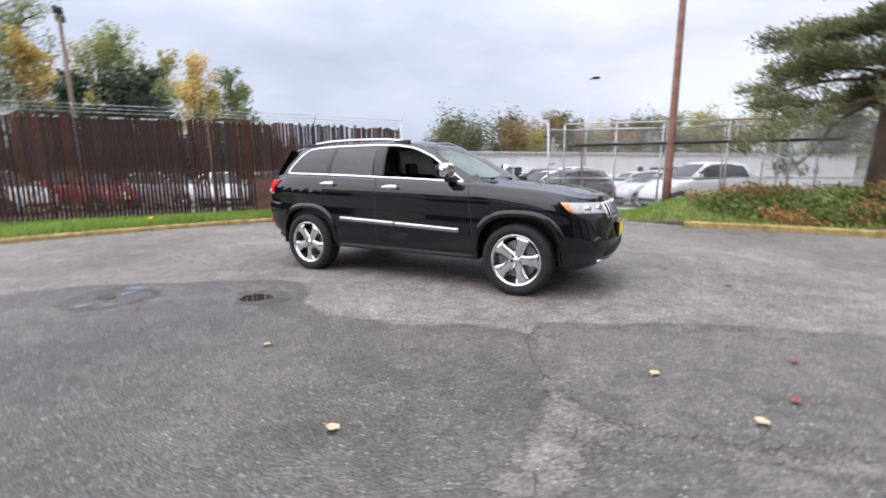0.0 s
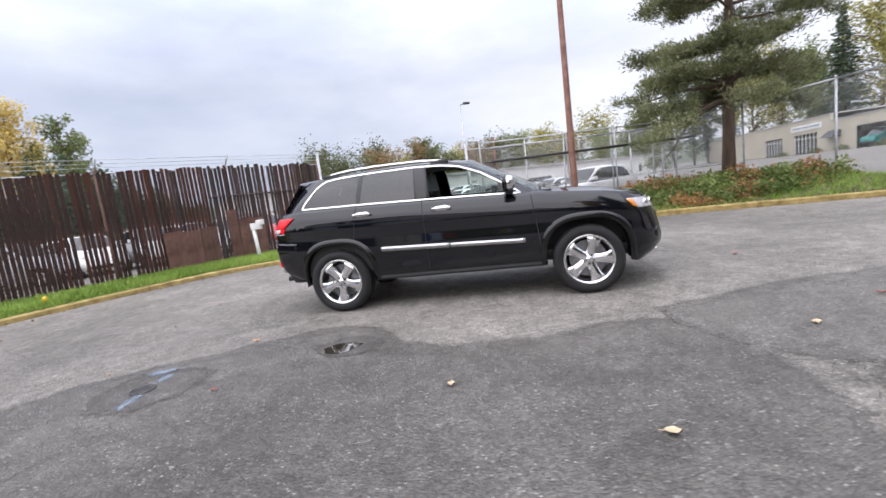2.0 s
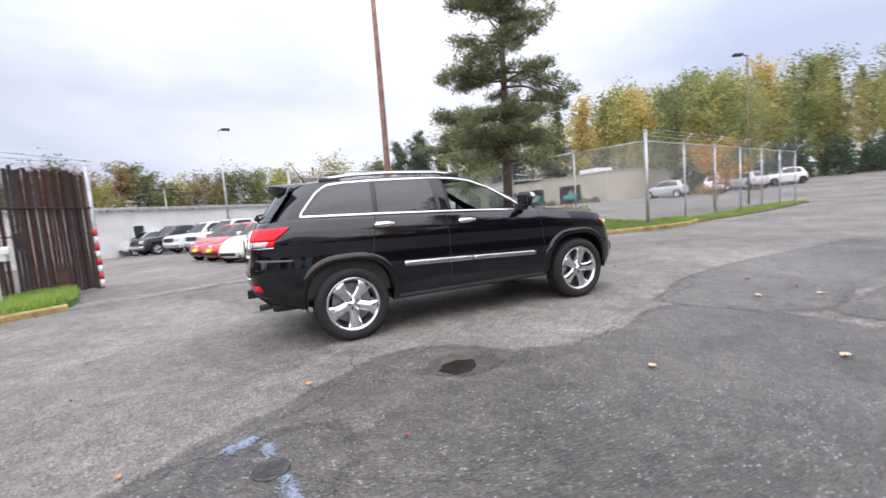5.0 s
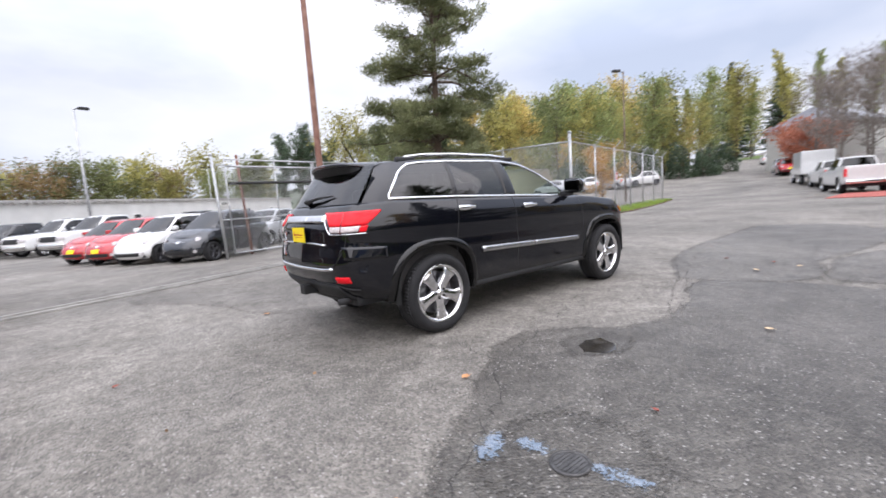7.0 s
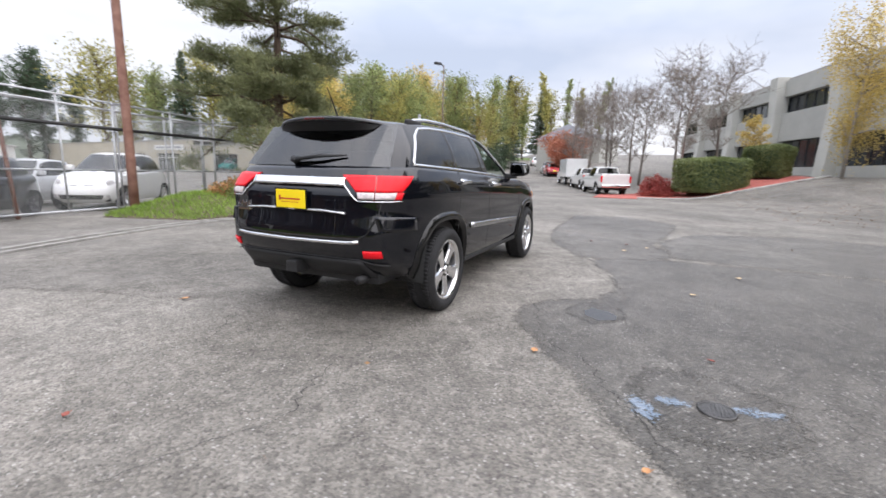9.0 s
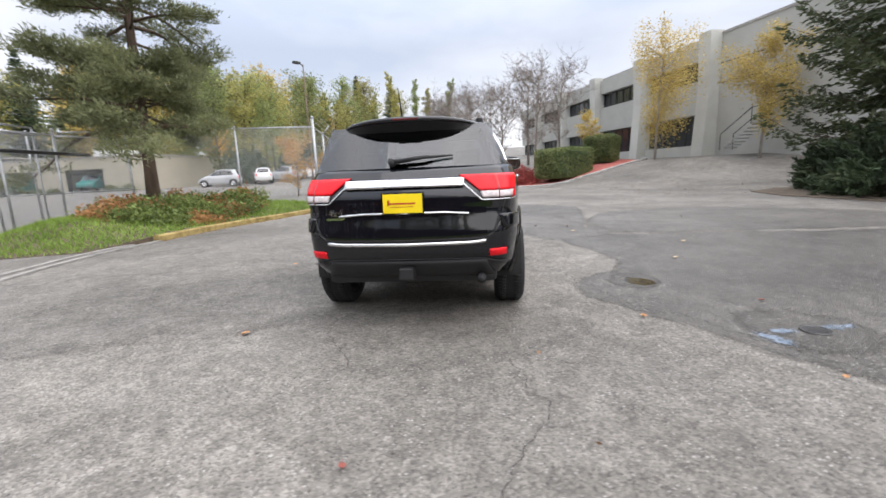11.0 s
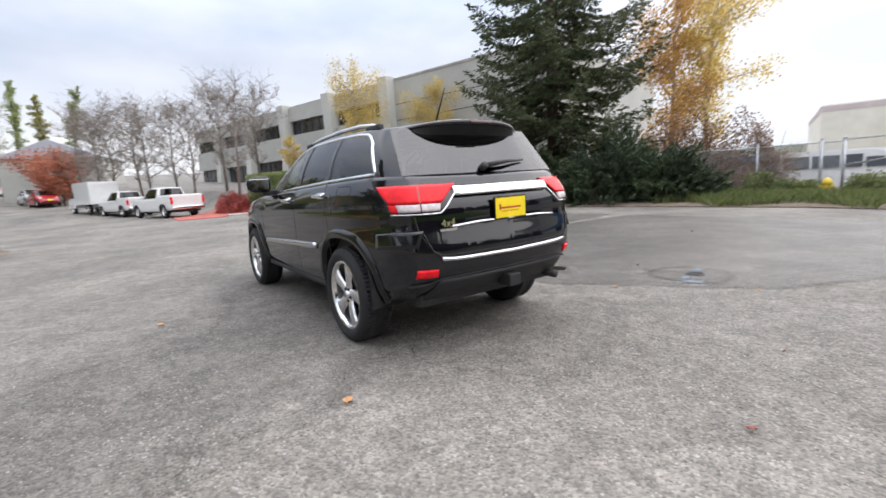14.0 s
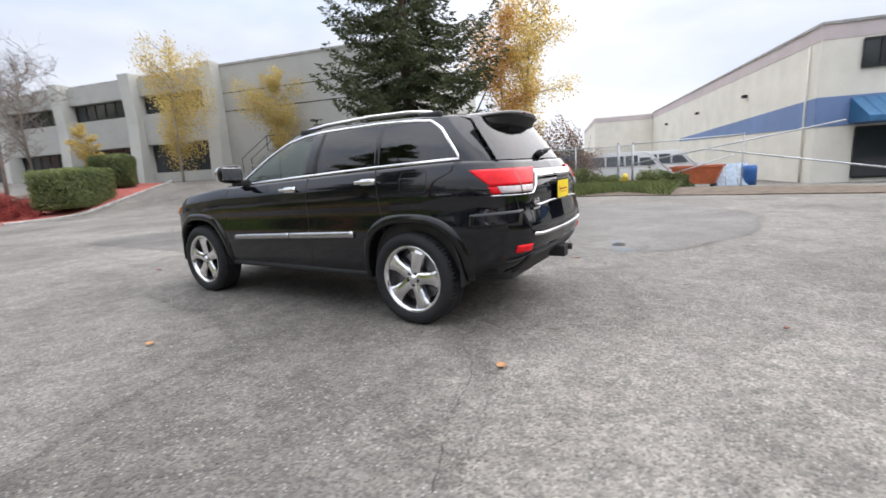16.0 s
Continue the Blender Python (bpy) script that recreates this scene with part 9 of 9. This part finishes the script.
copy_thing(hs, pose(-9.5, 33.5, gzf(-9.5, 33.5), 0, 0, HEAD) @ Matrix.Scale(1.15, 4))
# behind the slatted fence
for s, o, m_, r_ in ((5.0, 8.0, hw, 18), (7.6, 8.6, hr, 14), (10.4, 8.4, hs, 20), (12.6, 9.0, hw, -25), (14.6, 8.6, hs, -28), (16.4, 9.0, hw, -22), (18.3, 9.6, hs, -30), (20.2, 10.0, hr, -26), (13.0, 15.0, hw, 20), (17.5, 15.5, hs, 16)):
    p = FENCE_A + FD * s + FN * o
    copy_thing(m_, pose(p.x, p.y, gzf(p.x, p.y), 0, 0, r_) @ Matrix.Scale(1.1, 4))
# along the road
RH = 20
t1 = park(pickup("white work pickup parked nose-in beside the road", PW), 28.5, 0.25, RH, "trucks parked beside the road")
t2 = copy_thing(t1, pose(36.5, 2.35, gzf(36.5, 2.35), 0, 0, RH))
bv = thing("box_van", "white box van parked beside the road", "van", (41.5, 4.5, gzf(41.5, 4.5)), RH)
bm = bmesh.new()
bx(bm, -2.6, -1.0, 0.75, 0.9, 1.0, 2.5, bevel=0.06)
part("cargo_box", bm, PW, bv)
bm = bmesh.new()
vs = [[bm.verts.new(c) for c in ((0.92, sg * 0.95, 0.5), (2.5, sg * 0.93, 0.5), (2.5, sg * 0.93, 1.15), (1.9, sg * 0.9, 1.3), (1.35, sg * 0.8, 2.1), (0.92, sg * 0.82, 2.15))] for sg in (-1, 1)]
for k in range(6):
    bm.faces.new((vs[0][k], vs[0][(k + 1) % 6], vs[1][(k + 1) % 6], vs[1][k]))
bm.faces.new(vs[0])
bm.faces.new(vs[1][::-1])
part("cab", bm, PW, bv)
bm = bmesh.new()
vs = [bm.verts.new(c) for c in ((1.88, -0.85, 1.36), (1.88, 0.85, 1.36), (1.42, 0.76, 2.05), (1.42, -0.76, 2.05))]
bm.faces.new(vs)
for sg in (-1, 1):
    bm.faces.new([bm.verts.new(c) for c in ((1.75, sg * 0.92, 1.32), (1.38, sg * 0.84, 2.0), (1.0, sg * 0.85, 2.0), (1.0, sg * 0.93, 1.32))])
part("windscreen", bm, M_DGLASS, bv)
for x in (-1.6, 1.8):
    for sg in (-1, 1):
        put_wheel(bv, WHP, x, sg * 0.8, 0.40, 0, sg, 5)
for i, (x, y, m_) in enumerate(((56.0, 9.2, hr), (60.0, 10.5, hs), (75.0, 14.0, hs), (72.0, 22.0, hw), (84.0, 18.0, hw))):
    copy_thing(m_, pose(x, y, gzf(x, y), 0, -3, 200 if i < 3 else 20) @ Matrix.Scale(1.2, 4))
for i, (x, y, m_) in enumerate(((40.5, 23.6, hw), (43.5, 22.4, hs), (36.5, 26.0, hs), (47.0, 21.0, hw))):
    copy_thing(m_, pose(x, y, gzf(x, y), 0, 0, 30 + 40 * i) @ Matrix.Scale(1.15, 4))


def cargo_van(label, paint, x, y, rz):
    """A panel van: body, side panes, windscreen, bumpers and wheels."""
    v = thing("cargo_van", label, "van", (x, y, gzf(x, y)), rz, "vans in the south yard")
    prof = ((-2.5, 0.45), (-2.55, 1.0), (-2.48, 1.95), (-2.3, 2.08), (0.9, 2.08), (1.15, 1.98), (1.75, 1.30), (2.45, 1.12), (2.55, 0.9), (2.55, 0.45))
    bm = bmesh.new()
    sides = [[bm.verts.new((a, sg * (0.98 if b < 1.3 else 0.98 - 0.18 * (b - 1.3)), b)) for a, b in prof] for sg in (-1, 1)]
    for k in range(len(prof)):
        q = (k + 1) % len(prof)
        bm.faces.new((sides[0][k], sides[0][q], sides[1][q], sides[1][k]))
    bm.faces.new(sides[0])
    bm.faces.new(sides[1][::-1])
    bmesh.ops.recalc_face_normals(bm, faces=bm.faces)
    bmesh.ops.bevel(bm, geom=[e for e in bm.edges if abs(e.verts[0].co.y - e.verts[1].co.y) < 0.1], offset=0.05, segments=2, affect="EDGES")
    part("body", bm, paint, v)
    for sg in (-1, 1):
        for a, b in ((-2.3, -1.35), (-1.25, -0.3), (-0.2, 0.45), (0.55, 1.25)):
            bm = bmesh.new()
            t0 = 1.86 if b < 1 else 1.72
            vs = [bm.verts.new(c) for c in ((a, sg * 0.992, 1.30), (b + (0.2 if b > 1 else 0), sg * 0.992, 1.30), (b - (0.15 if b > 1 else 0), sg * (0.985 - 0.18 * (t0 - 1.3)), t0), (a, sg * (0.985 - 0.18 * (t0 - 1.3)), t0))]
            bm.faces.new(vs)
            part("side_window", bm, M_DGLASS, v)
    bm = bmesh.new()
    bm.faces.new([bm.verts.new(c) for c in ((1.73, -0.86, 1.36), (1.73, 0.86, 1.36), (1.22, 0.78, 1.94), (1.22, -0.78, 1.94))])
    part("windscreen", bm, M_DGLASS, v)
    for xx in (-2.62, 2.5):
        bm = bmesh.new()
        bx(bm, xx, -0.95, 0.45, xx + 0.14, 0.95, 0.65, bevel=0.03)
        part("bumper", bm, M_BPLAS, v)
    for xx in (-1.6, 1.65):
        for sg in (-1, 1):
            put_wheel(v, WHP, xx, sg * 0.86, 0.38, 0, sg, 5)
    return v


PB = mat("blue_van_paint", (0.06, 0.16, 0.36), 0.25, var=0.08, bump=0, coat=0.5)
cargo_van("white panel van parked in the south yard", PW, 0.9, -24.6, 200)
cargo_van("white panel van parked in the south yard", PW, -0.6, -27.0, 200)
cargo_van("blue panel van parked in the south yard", PB, 4.6, -25.4, 205)
PTL = mat("teal_van_paint", (0.02, 0.22, 0.20), 0.3, var=0.08, bump=0, coat=0.4)
for a in (7.6, 17.6):
    p = TBO + TBD * a + Vector((TBD.y, -TBD.x)) * 1.6
    cargo_van("teal panel van parked in an open loading bay", PTL, p.x, p.y, 187)["group"] = "vans at the loading bays"
